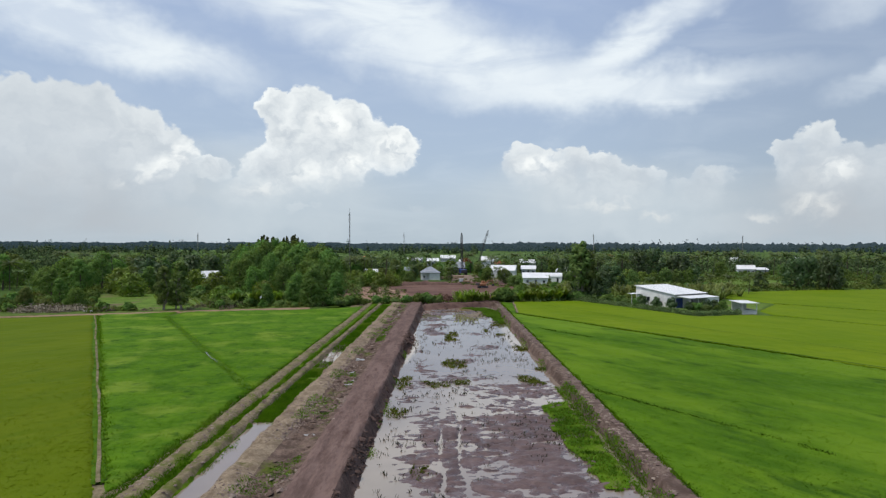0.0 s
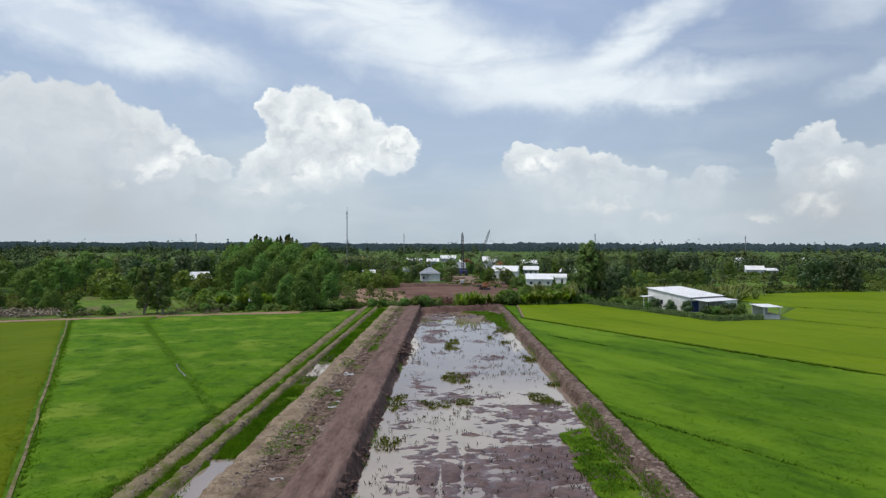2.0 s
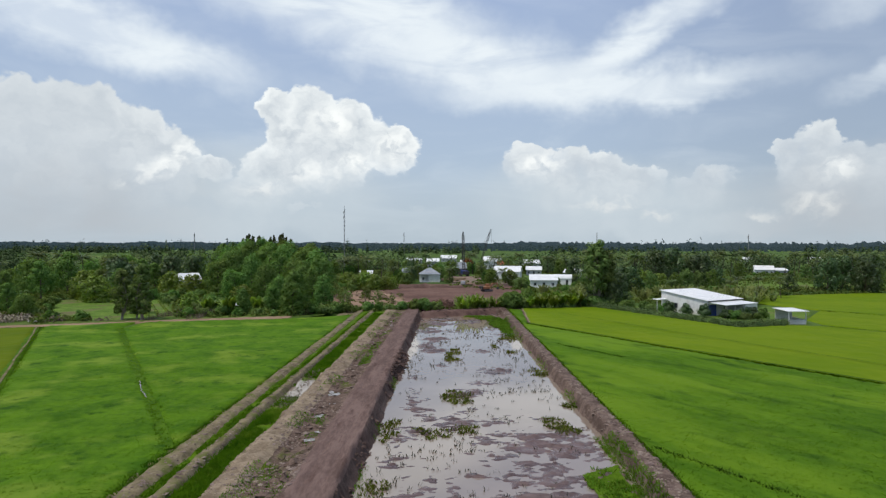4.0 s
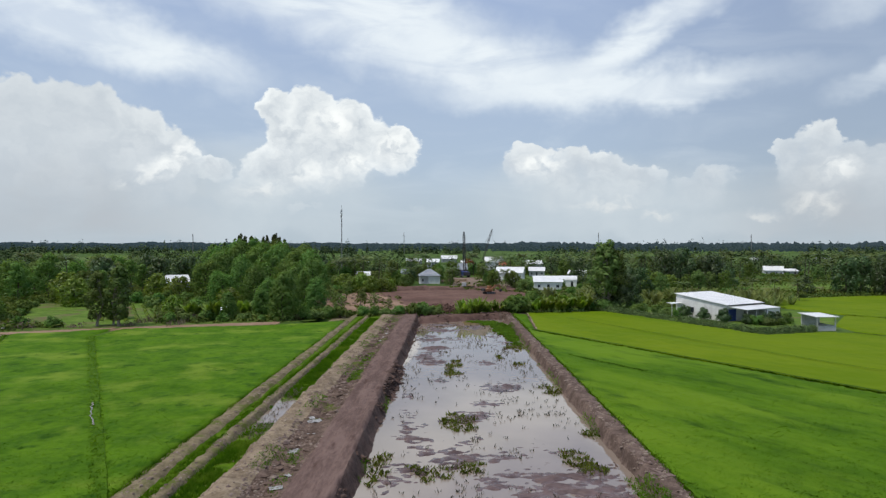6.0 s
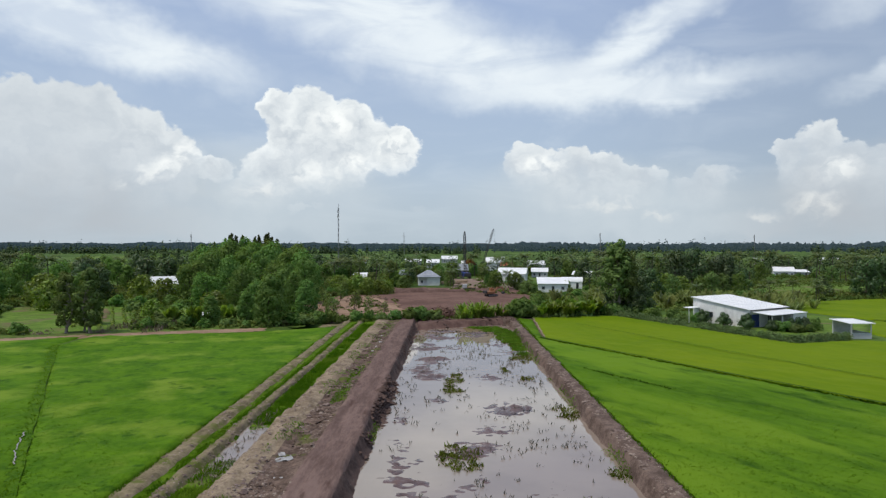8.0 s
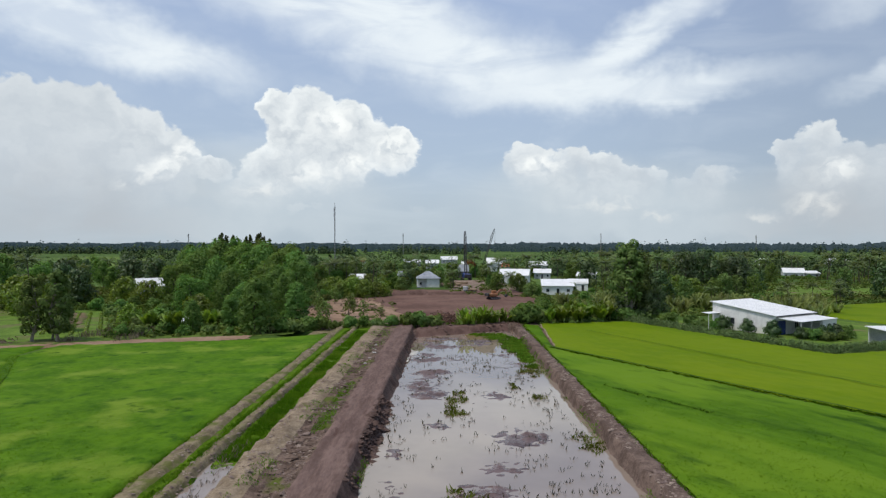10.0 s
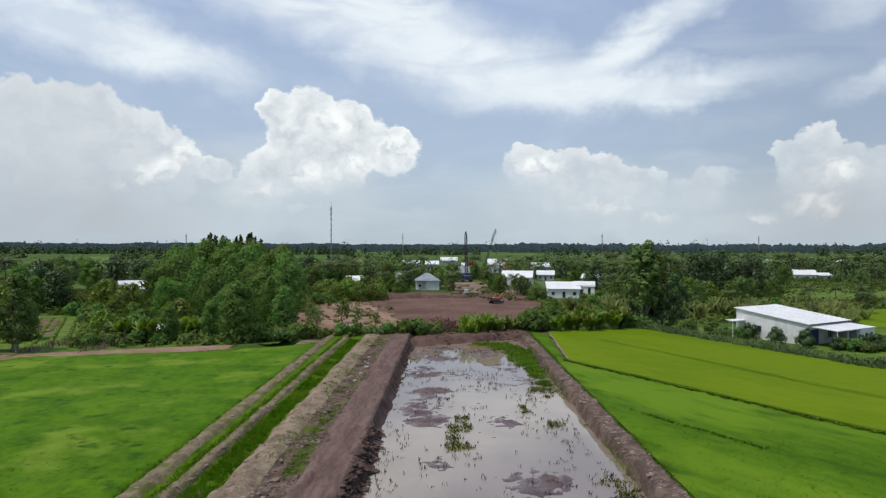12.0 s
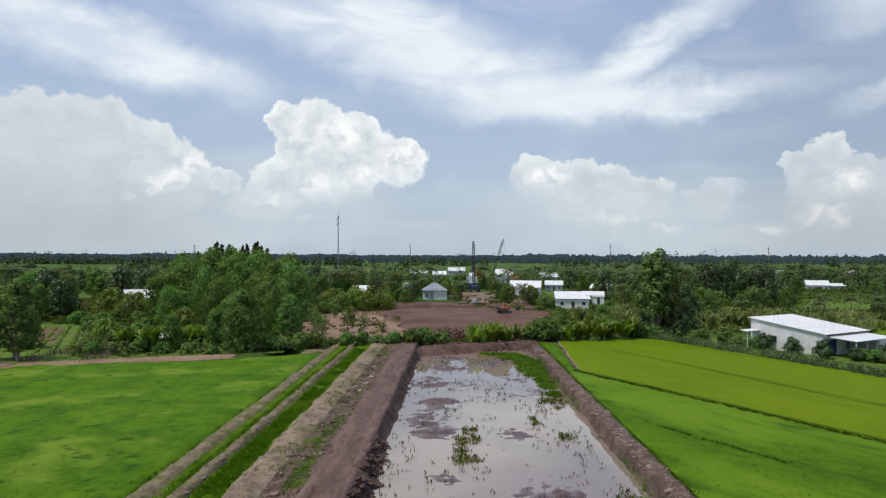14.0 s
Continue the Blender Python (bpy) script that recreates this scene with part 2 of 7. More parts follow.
# young, deep green, ripening and olive rice: dark and light tone, and how each stand varies
YOUNG, DEEP = ((0.036, 0.100, 0.004), (0.094, 0.190, 0.008)), ((0.042, 0.106, 0.004), (0.097, 0.189, 0.008))
RIPE, OLIVE = ((0.104, 0.172, 0.0030), (0.146, 0.208, 0.0060)), ((0.078, 0.124, 0.0025), (0.112, 0.150, 0.0045))
PATCHY = dict(spread=(0.30, 0.68), third=(0.145, 0.225, 0.022), third_scale=0.12, third_at=(0.50, 0.68), bump=0.4, spots=((0.026, 0.078, 0.005), 0.34, 0.55, 0.70))
STREAKED = dict(spread=(0.28, 0.70), third=(0.117, 0.206, 0.011), third_scale=0.10, third_at=(0.46, 0.64), bump=0.4, spots=((0.028, 0.076, 0.004), 0.24, 0.52, 0.70), turn=-30, stretch=(1.0, 0.34, 1))
EVEN = dict(third=(0.125, 0.190, 0.004), third_scale=0.05, bump=0.3, spots=((0.088, 0.160, 0.004), 0.07, 0.55, 0.75), turn=-30, stretch=(1.0, 0.4, 1))
DULL = dict(third=(0.095, 0.140, 0.003), third_scale=0.05, bump=0.3, spots=((0.060, 0.108, 0.003), 0.30, 0.62, 0.74), turn=30, stretch=(1.0, 0.25, 1))

M = dict(
    plain=surface("plain_grass", (0.040, 0.080, 0.0150), (0.085, 0.140, 0.0300), 0.02, 12, third=(0.135, 0.205, 0.050), third_scale=0.004, bump=0),
    rice=surface("rice_green", *YOUNG, 0.22, 6, **PATCHY),
    rice_blade=surface("rice_green_blades", *YOUNG, 0.22, 6, leafy=0.42, island=0.10, **PATCHY),
    rice_deep=surface("rice_deep_green", *DEEP, 0.16, 7, **STREAKED),
    rice_deep_blade=surface("rice_deep_green_blades", *DEEP, 0.16, 7, leafy=0.42, island=0.10, **STREAKED),
    rice_light=surface("rice_ripening", *RIPE, 0.10, 9, **EVEN),
    rice_light_blade=surface("rice_ripening_blades", *RIPE, 0.10, 9, leafy=0.42, island=0.08, **EVEN),
    rice_olive=surface("rice_olive", *OLIVE, 0.10, 9, **DULL),
    rice_olive_blade=surface("rice_olive_blades", *OLIVE, 0.10, 9, leafy=0.42, island=0.08, **DULL),
    meadow=surface("meadow", (0.065, 0.124, 0.0156), (0.143, 0.221, 0.0390), 0.3, 6, third=(0.15, 0.115, 0.07), third_scale=0.12, bump=0.3),
    mud=surface("mud_track", (0.105, 0.068, 0.058), (0.192, 0.130, 0.112), 0.5, 6, 0.8, 0.8, stretch=(1.7, 0.36, 1), spots=((0.085, 0.050, 0.042), 0.8, 0.55, 0.72)),
    bank=surface("wet_bank", (0.055, 0.035, 0.029), (0.138, 0.092, 0.078), 0.9, 6, 0.6, 0.9),
    dry=surface("dry_earth", (0.15, 0.112, 0.076), (0.31, 0.245, 0.172), 0.8, 6, 0.9, 0.8, third=(0.11, 0.105, 0.04), third_scale=0.35, third_at=(0.60, 0.74)),
    berm=surface("dry_berm", (0.120, 0.098, 0.058), (0.262, 0.214, 0.136), 0.7, 6, 0.9, 0.8, third=(0.105, 0.120, 0.030), third_scale=0.45, third_at=(0.47, 0.66)),
    dike=surface("dike_earth", (0.080, 0.056, 0.046), (0.190, 0.137, 0.112), 0.8, 6, 0.9, 0.9, third=(0.085, 0.058, 0.047), third_scale=0.5, third_at=(0.5, 0.7)),
    shoulder=surface("crumbled_shoulder", (0.070, 0.048, 0.038), (0.188, 0.134, 0.107), 1.0, 6, 0.9, 0.9, third=(0.085, 0.105, 0.02), third_scale=0.30, third_at=(0.54, 0.68)),
    turf=surface("turf", (0.045, 0.095, 0.003), (0.105, 0.185, 0.010), 0.5, 7, third=(0.13, 0.10, 0.06), third_scale=0.5, third_at=(0.58, 0.7)),
    furrow=surface("furrow_growth", (0.032, 0.086, 0.004), (0.086, 0.168, 0.008), 0.5, 7),
    furrow_dark=surface("furrow_wet", (0.022, 0.062, 0.005), (0.060, 0.112, 0.010), 0.8, 7),
    soil=surface("dug_soil", (0.105, 0.078, 0.046), (0.20, 0.15, 0.09), 0.5, 7, 0.9, 0.6, third=(0.07, 0.12, 0.02), third_scale=0.2),
    rough_turf=surface("rough_turf", (0.050, 0.088, 0.014), (0.115, 0.170, 0.034), 0.4, 7, third=(0.14, 0.11, 0.065), third_scale=0.25, third_at=(0.55, 0.72)),
    dam=surface("dam_earth", (0.085, 0.050, 0.042), (0.17, 0.108, 0.09), 0.5, 7, 0.85, 0.6),
    bed=surface("pond_mud", (0.069, 0.041, 0.0368), (0.150, 0.097, 0.0878), 0.6, 7, 0.62, 0.6, soak=(-0.90, -0.74, 0.10), stretch=(0.55, 1.1, 1)),
    fill=surface("clearing_earth", (0.105, 0.060, 0.048), (0.185, 0.112, 0.090), 0.09, 10, 0.9, 0.5),
    site=surface("site_earth", (0.15, 0.105, 0.082), (0.29, 0.215, 0.175), 0.12, 10, 0.9, 0.5, third=(0.09, 0.12, 0.04), third_scale=0.09),
    pale=surface("pale_sandy_earth", (0.205, 0.130, 0.088), (0.33, 0.228, 0.162), 0.12, 10, 0.9, 0.5),
    water=water_material("pond_water", (0.235, 0.186, 0.150)),
    weed=surface("water_weed", (0.056, 0.124, 0.0110), (0.150, 0.270, 0.0280), 0.6, 6, leafy=0.36, island=0.5, bump=0),
    pond_weed=surface("pond_weed", (0.045, 0.060, 0.008), (0.125, 0.150, 0.025), 0.6, 6, leafy=0.25, island=0.5, bump=0),
    sprig=surface("dark_stubble", (0.021, 0.025, 0.013), (0.052, 0.052, 0.025), 0.6, 6, island=0.6, bump=0),
    silt=surface("olive_brown", (0.115, 0.074, 0.024), (0.185, 0.125, 0.045), 0.5, 6, 0.40, 0.3),
    clod=surface("earth_clod", (0.13, 0.095, 0.08), (0.28, 0.22, 0.185), 1.2, 5, 0.9, 0.5, island=0.45),
)


# ---- shape helpers ----
def lattice(ix, iy, seed):
    h = (ix.astype(np.int64) * 374761393 + iy.astype(np.int64) * 668265263 + seed * 1442695041) & 0x7FFFFFFF
    h = ((h ^ (h >> 13)) * 1274126177) & 0x7FFFFFFF
    return ((h ^ (h >> 16)) & 0xFFFF) / 65535.0


def smooth_noise(x, y, seed=0):
    ix, iy = np.floor(x), np.floor(y)
    fx, fy = x - ix, y - iy
    fx, fy = fx * fx * (3 - 2 * fx), fy * fy * (3 - 2 * fy)
    a, b = lattice(ix, iy, seed), lattice(ix + 1, iy, seed)
    c, d = lattice(ix, iy + 1, seed), lattice(ix + 1, iy + 1, seed)
    return (a * (1 - fx) + b * fx) * (1 - fy) + (c * (1 - fx) + d * fx) * fy


def fbm(x, y, size, octaves=4, seed=0):
    """Fractal noise round 0, about -0.5 to 0.5, with features of that size in metres."""
    total, amp, norm = 0.0, 1.0, 0.0
    for i in range(octaves):
        total = total + amp * (smooth_noise(x / size * 2 ** i, y / size * 2 ** i, seed + i * 17) - 0.5)
        norm += amp
        amp *= 0.5
    return total / norm


def mesh_data(name, verts, faces, material=None, smooth=False):
    me = bpy.data.meshes.new(name)
    verts, faces = np.asarray(verts, np.float32), np.asarray(faces, np.int32)
    n = faces.shape[1]
    me.vertices.add(len(verts))
    me.vertices.foreach_set("co", verts.ravel())
    me.loops.add(faces.size)
    me.loops.foreach_set("vertex_index", faces.ravel())
    me.polygons.add(len(faces))
    me.polygons.foreach_set("loop_start", np.arange(0, faces.size, n, dtype=np.int32))
    me.polygons.foreach_set("use_smooth", np.full(len(faces), smooth))
    me.update(calc_edges=True)
    me.validate()
    if material:
        me.materials.append(material)
    return me


def sheet(name, xs, ys, height, material, keep=None, smooth=True):
    X, Y = np.meshgrid(xs, ys)
    Z = height(X, Y)
    V = np.stack([X, Y, Z], -1).reshape(-1, 3)
    nx, ny = len(xs), len(ys)
    i = (np.arange(ny - 1)[:, None] * nx + np.arange(nx - 1)[None]).ravel()
    F = np.stack([i, i + 1, i + nx + 1, i + nx], 1)
    if keep is not None:
        c = V[F].mean(1)
        F = F[keep(c[:, 0], c[:, 1])]
    used, inv = np.unique(F, return_inverse=True)
    return mesh_data(name, V[used], inv.reshape(F.shape), material, smooth)


def inside(poly, x, y):
    ok = np.zeros(np.shape(x), bool)
    for (x0, y0), (x1, y1) in zip(poly, poly[1:] + poly[:1]):
        if y0 != y1:
            ok ^= ((y0 > y) != (y1 > y)) & (x < (x1 - x0) * (y - y0) / (y1 - y0) + x0)
    return ok


def blades(points, height, width, per, rng, lean=0.35, spread=0.12, simple=False):
    """Tufts of grass: per blades at each point, each one a bent pair of triangles."""
    P = np.repeat(np.asarray(points, float), per, 0)
    n = len(P)
    h = (np.repeat(height, per) if np.ndim(height) else np.full(n, height)) * rng.uniform(0.6, 1.15, n)
    a, t = rng.uniform(0, 2 * np.pi, n), rng.uniform(0, 2 * np.pi, n)
    P[:, :2] += rng.normal(0, 1, (n, 2)) * spread
    side = np.stack([np.cos(a), np.sin(a), 0 * a], 1) * (width * rng.uniform(0.6, 1.3, n))[:, None]
    tip = np.stack([np.cos(t) * lean, np.sin(t) * lean, np.ones(n)], 1) * h[:, None] * rng.uniform(0.5, 1.0, n)[:, None]
    mid = P + tip * 0.55 + np.array([0, 0, 0.05]) * h[:, None]
    if simple:
        V = np.stack([P - side * 0.7, P + side * 0.7, P + tip], 1)
        down = np.cross(V[:, 1] - V[:, 0], V[:, 2] - V[:, 0])[:, 2] < 0      # every blade turns its face up
        V[down] = V[down][:, [1, 0, 2]]
        V = V.reshape(-1, 3)
        return V, np.arange(n * 3).reshape(-1, 3)
    V = np.stack([P - side * 0.5, P + side * 0.5, mid + side * 0.4, P + tip, mid - side * 0.4], 1).reshape(-1, 3)
    b = np.arange(n) * 5
    F = np.concatenate([np.stack([b, b + 1, b + 2], 1), np.stack([b, b + 2, b + 4], 1), np.stack([b + 4, b + 2, b + 3], 1)])
    return V, F


def join_meshes(pieces):
    V, F, o = [], [], 0
    for v, f in pieces:
        V.append(v)
        F.append(f + o)
        o += len(v)
    return np.concatenate(V), np.concatenate(F)


def part(name, data, material, parent, label=""):
    if isinstance(data, bmesh.types.BMesh):
        me = bpy.data.meshes.new(name)
        data.to_mesh(me)
        data.free()
        data = me
    if material and not data.materials:
        data.materials.append(material)
    ob = new(name, data)
    ob.parent = parent
    return tagged(ob, label)


# ---- the strip: berms, ditch, bank, track, pond ----
# (x at y = 40, x at y = 165, height)
PROFILE = [(-24.0, -24.0, 0.0), (-20.6, -20.4, 0.0), (-20.2, -20.0, 0.36), (-19.3, -19.2, 0.36), (-18.85, -18.8, 0.04), (-18.5, -17.5, 0.04),
           (-18.1, -17.1, 0.36), (-17.5, -16.6, 0.34), (-17.1, -16.2, -0.20), (-15.5, -14.0, -0.24), (-15.1, -13.6, 0.30), (-14.5, -12.9, 0.58),
           (-13.6, -11.8, 0.55), (-12.7, -10.9, 0.26), (-11.3, -10.1, 0.18), (-10.3, -9.1, 0.34), (-9.7, -8.5, 0.50), (-8.4, -7.4, 0.54),
           (-6.9, -5.85, 0.54), (-6.75, -5.65, 0.40), (-6.3, -5.2, -0.50), (-6.0, -4.8, -0.92), (-5.4, -4.3, -1.08), (0.0, 0.0, -1.06),
           (13.7, 13.7, -1.06), (14.2, 14.2, -1.0), (14.4, 14.38, -0.50), (14.58, 14.55, 0.10), (14.75, 14.7, 0.30), (15.95, 15.95, 0.32),
           (16.35, 16.35, 0.10), (16.8, 16.8, 0.0), (20.0, 20.0, 0.0)]
WATER_Z = -0.90
MUD_SPOTS = [(-2.0, 128.0, 2.2, 9.0, 0.13), (-2.2, 160.0, 2.6, 3.0, 0.14), (2.0, 146.0, 2.0, 2.0, 0.12), (10.0, 150.0, 2.0, 5.0, 0.12), (-3.5, 100.0, 1.2, 8.0, 0.11), (-2.6, 148.0, 2.0, 4.0, 0.15), (9.5, 138.0, 2.5, 3.5, 0.11), (6.0, 105.0, 3.0, 5.0, 0.08), (3.4, 51.0, 5.5, 7.0, 0.20), (7.5, 46.0, 4.5, 6.0, 0.18), (0.5, 43.0, 4.0, 5.0, 0.15), (8.5, 74.0, 3.8, 4.0, 0.15), (11.0, 55.0, 2.5, 6.0, 0.16),
             (6.0, 61.0, 4.0, 2.5, 0.08), (0.8, 156.0, 3.6, 2.2, 0.22), (-2.4, 144.8, 2.9, 2.4, 0.22), (-0.9, 135.2, 2.0, 1.6, 0.19),
             (-1.2, 122.4, 2.2, 2.6, 0.21), (6.3, 121.7, 2.1, 2.6, 0.20), (11.8, 140.0, 1.6, 1.6, 0.18), (3.0, 94.0, 2.5, 1.5, 0.10), (-3.2, 55.0, 1.0, 5.0, 0.09), (1.0, 165.5, 4.5, 1.2, 0.14), (7.0, 160.5, 2.3, 5.0, 0.19), (2.5, 92.0, 3.2, 2.4, 0.18), (-2.8, 88.0, 1.5, 5.0, 0.15), (6.0, 98.0, 3.0, 2.0, 0.13), (8.0, 106.0, 2.5, 2.2, 0.15), (0.0, 110.0, 2.0, 2.2, 0.14), (-3.4, 72.0, 1.2, 6.0, 0.13), (4.0, 117.0, 2.5, 1.6, 0.14)]


def far_edge(x):
    return 167.2 + np.clip(x + 5, 0, 22) * 0.52


def strip_height(X, Y):
    t = (np.clip(Y, 0, 190) - 40) / 125
    P = np.array(PROFILE)
    xs = X + fbm(X * 0 + 3, Y, 4.0, 4, 5) * 0.55 + fbm(X, Y, 1.6, 3, 9) * 0.4
    Z = np.full(X.shape, P[0, 2])
    for (a0, b0, z0), (a1, b1, z1) in zip(P[:-1], P[1:]):
        x0, x1 = a0 + (b0 - a0) * t, a1 + (b1 - a1) * t
        f = np.clip((xs - x0) / (x1 - x0), 0, 1)
        Z = np.where(xs >= x0, z0 + (z1 - z0) * f, Z)
    rough = np.where((X > -15.2 + t) & (X < -10.0 + t), 0.34, np.where(X < -16.0, 0.20, np.where(X < -5.2, 0.12, np.where(X > 12.5, 0.14, 0.05))))
    Z = Z + fbm(X, Y, 1.3, 4, 21) * rough + fbm(X, Y, 0.45, 2, 33) * rough * 0.7
    # the ditch is silted up but for two stretches
    silt = np.clip((Y - 56) / 4, 0, 1) * np.clip(np.maximum(86 - Y, Y - 95) / 3, 0, 1)
    inditch = (X > -17.1 + t * 0.9) & (X < -15.35 + t * 1.5)
    Z = np.where(inditch, Z + 0.20 * silt, Z)
    # wheel ruts on the track
    for rx in (-8.6, -7.3):
        Z = Z - 0.07 * np.exp(-((X - rx - fbm(X * 0, Y, 25, 2, 3) * 0.8) / 0.2) ** 2) * ((X > -10.2) & (X < -6.4))
    Z = Z + fbm(X, Y * 0.07, 0.55, 2, 13) * 0.10 * ((X > -10.0) & (X < -6.7))
    # mud that stands out of the shallow water, and two old tyre lines
    pond = (X > -5.6 + 1.0 * t) & (X < 13.8)
    mud = 0 * X
    for cx, cy, rx, ry, h in MUD_SPOTS:
        mud = mud + h * np.exp(-((X - cx) / rx) ** 2 - ((Y - cy) / ry) ** 2)
    wx, wy = X + fbm(X, Y, 2.0, 3, 81) * 1.6, Y + fbm(X, Y, 2.0, 3, 83) * 1.6
    ripple = fbm(wx * 0.65, wy * 1.1, 2.6, 6, 51) * 0.46 + fbm(wx * 0.6, wy * 1.45, 0.7, 3, 67) * 0.34 + fbm(X * 0.8, Y * 1.3, 0.42, 2, 69) * 0.24
    mud = mud + np.clip((66 - Y) / 12, 0, 1) * 0.15 * np.clip((X + 2.6) / 2, 0, 1) * np.clip((11.5 - X) / 3, 0, 1) + np.clip((90 - Y) / 9, 0, 1) * 0.085 * np.clip((X + 4.2) / 3, 0.35, 1) + np.clip((Y - 112) / 20, 0, 1) * 0.03
    broken = np.clip((92 - Y) / 10, 0, 1) * np.clip((Y - 58) / 8, 0, 1)
    mud = np.minimum(mud * 1.15, 0.25) + ripple * np.clip(0.36 + mud * 3 + 0.25 * broken, 0, 0.95) + broken * fbm(wx * 0.5, wy * 2.2, 0.8, 3, 141) * 0.16
    for tx, deep, end in ((0.1, 0.30, 88), (1.8, 0.26, 84)):
        wander = fbm(X * 0, Y, 15, 3, 7) * 2.0 + fbm(X * 0 + tx * 9, Y, 6, 2, 8) * 0.5
        mud = mud - deep * np.exp(-((X - tx + (Y - 60) * 0.012 - wander) / np.where(Y < 60, 0.13, 0.24)) ** 2) * np.clip((end - Y) / 6, 0, 1) * np.clip(0.75 + fbm(X * 0 + tx, Y, 5, 2, 19) * 3.0, 0, 1)
    mud = mud + fbm(X, Y * 1.3, 0.6, 2, 145) * np.clip(mud * 1.2, 0, 0.16)
    Z = np.where(pond, Z + mud, Z)
    # the dam at the far end
    e = far_edge(X) + fbm(X, Y, 2.5, 3, 71) * 0.9
    dam = np.clip((Y - e + 0.4) / 1.5, 0, 1)
    top = 0.35 * np.clip((e + 6.5 - Y) / 2.5, 0, 1) + fbm(X, Y, 1.5, 3, 77) * 0.18
    across = np.clip((X + 5.6) / 1.0, 0, 1) * np.clip((17.2 - X) / 1.0, 0, 1)
    Z = Z * (1 - dam * across) + top * dam * across
    fade = np.clip((Y - 176) / 8, 0, 1) * (1 - across)
    return Z * (1 - fade) + 0.05 * fade


def steps(lo, hi, d):
    return np.linspace(lo, hi, int(round((hi - lo) / d)) + 1)


def strip(name, x0, x1, dx, material, label, category, y0=-40.0, y1=188.0):
    """A lengthwise band of the strip between two edges, each given as (x at y = 40, x at y = 165)."""
    ys = np.concatenate([steps(-40, 36, 1.0)[:-1], steps(36, 100, 0.22)[:-1], steps(100, 188, 0.35)])
    ys = ys[(ys >= y0) & (ys <= y1)]
    us = steps(0, 1, dx / max(x1[0] - x0[0], x1[1] - x0[1]))
    U, Y = np.meshgrid(us, ys)
    t = (np.clip(Y, 0, 190) - 40) / 125
    a, b = x0[0] + (x0[1] - x0[0]) * t, x1[0] + (x1[1] - x1[0]) * t
    X = a + (b - a) * U
    V = np.stack([X, Y, strip_height(X, Y)], -1).reshape(-1, 3)
    nx = len(us)
    i = (np.arange(len(ys) - 1)[:, None] * nx + np.arange(nx - 1)[None]).ravel()
    me = mesh_data(name, V, np.stack([i, i + 1, i + nx + 1, i + nx], 1), M[material], True)
    return tagged(new(name, me), label, category, kind="structure")


strip("earth_berm", (-24.0, -24.0), (-18.95, -18.9), 0.17, "berm", "narrow dry earth berm beside the green rice field", "berm")
strip("grass_verge", (-18.95, -18.9), (-18.4, -17.45), 0.17, "turf", "strip of grass between two earth berms", "verge")
strip("earth_berm", (-18.4, -17.45), (-17.2, -16.3), 0.14, "berm", "narrow dry earth berm along the drainage ditch", "berm")
strip("ditch", (-17.2, -16.3), (-15.4, -13.8), 0.17, "turf", "shallow drainage ditch, partly flooded, overgrown with grass", "ditch")
strip("earth_bank", (-15.4, -13.8), (-12.9, -11.1), 0.16, "dry", "pale dry earth ridge along the ditch", "bank")
strip("track_shoulder", (-12.9, -11.1), (-10.0, -8.8), 0.16, "shoulder", "crumbled brown earth shoulder with clods and patchy grass", "shoulder")
strip("dirt_track", (-10.0, -8.8), (-6.75, -5.65), 0.14, "mud", "bare purplish brown mud track with wheel ruts", "track")
strip("track_slope", (-6.75, -5.65), (-5.7, -4.6), 0.12, "bank", "steep dark wet mud slope down to the pond", "bank")
strip("pond_bed", (-5.7, -4.6), (13.2, 13.45), 0.16, "bed", "purplish wet mud flats standing out of shallow water", "mud", -40, 166.5)
strip("earth_dam", (-5.7, -4.6), (13.2, 13.45), 0.16, "dam", "dark reddish earth dam closing the flooded strip", "dam", 166.3, 188)
strip("earth_dike", (13.2, 13.45), (20.0, 20.0), 0.16, "dike", "dry earth dike between the flooded strip and the rice field", "dike")

# ground: one sheet to the horizon, with a trench under the strip
gx = np.concatenate([[-4200, -1500, -600, -250, -120, -60, -30], steps(-23.5, 19.5, 43), [30, 60, 120, 250, 600, 1500, 4200]])
gy = np.concatenate([[-3000, -800, -200, -60], steps(-39, 187, 113), [230, 300, 400, 600, 1000, 1800, 3000, 4600]])


def ground_height(X, Y):
    trench = (X > -24) & (X < 20) & (Y > -39.5) & (Y < 187.5)
    return np.where(trench, -1.9, -0.02)


tagged(new("ground", sheet("ground", gx, gy, ground_height, M["plain"], smooth=False)), "flat green delta plain reaching to the horizon", "ground", kind="structure")

def flat_water(name, x0, x1, y0, y1, z, label):
    me = mesh_data(name, [(x0, y0, z), (x1, y0, z), (x1, y1, z), (x0, y1, z)], [(0, 1, 2, 3)], M["water"])
    return tagged(new(name, me), label, "water", kind="structure")


flat_water("pond_water", -6.3, 14.8, -40.0, 179.0, WATER_Z, "shallow still water mirroring the cloudy sky")
flat_water("ditch_water", -17.4, -14.9, -40.0, 60.0, -0.13, "still water in the drainage ditch")
flat_water("ditch_water", -17.0, -14.4, 84.0, 97.0, -0.13, "still water in the drainage ditch")

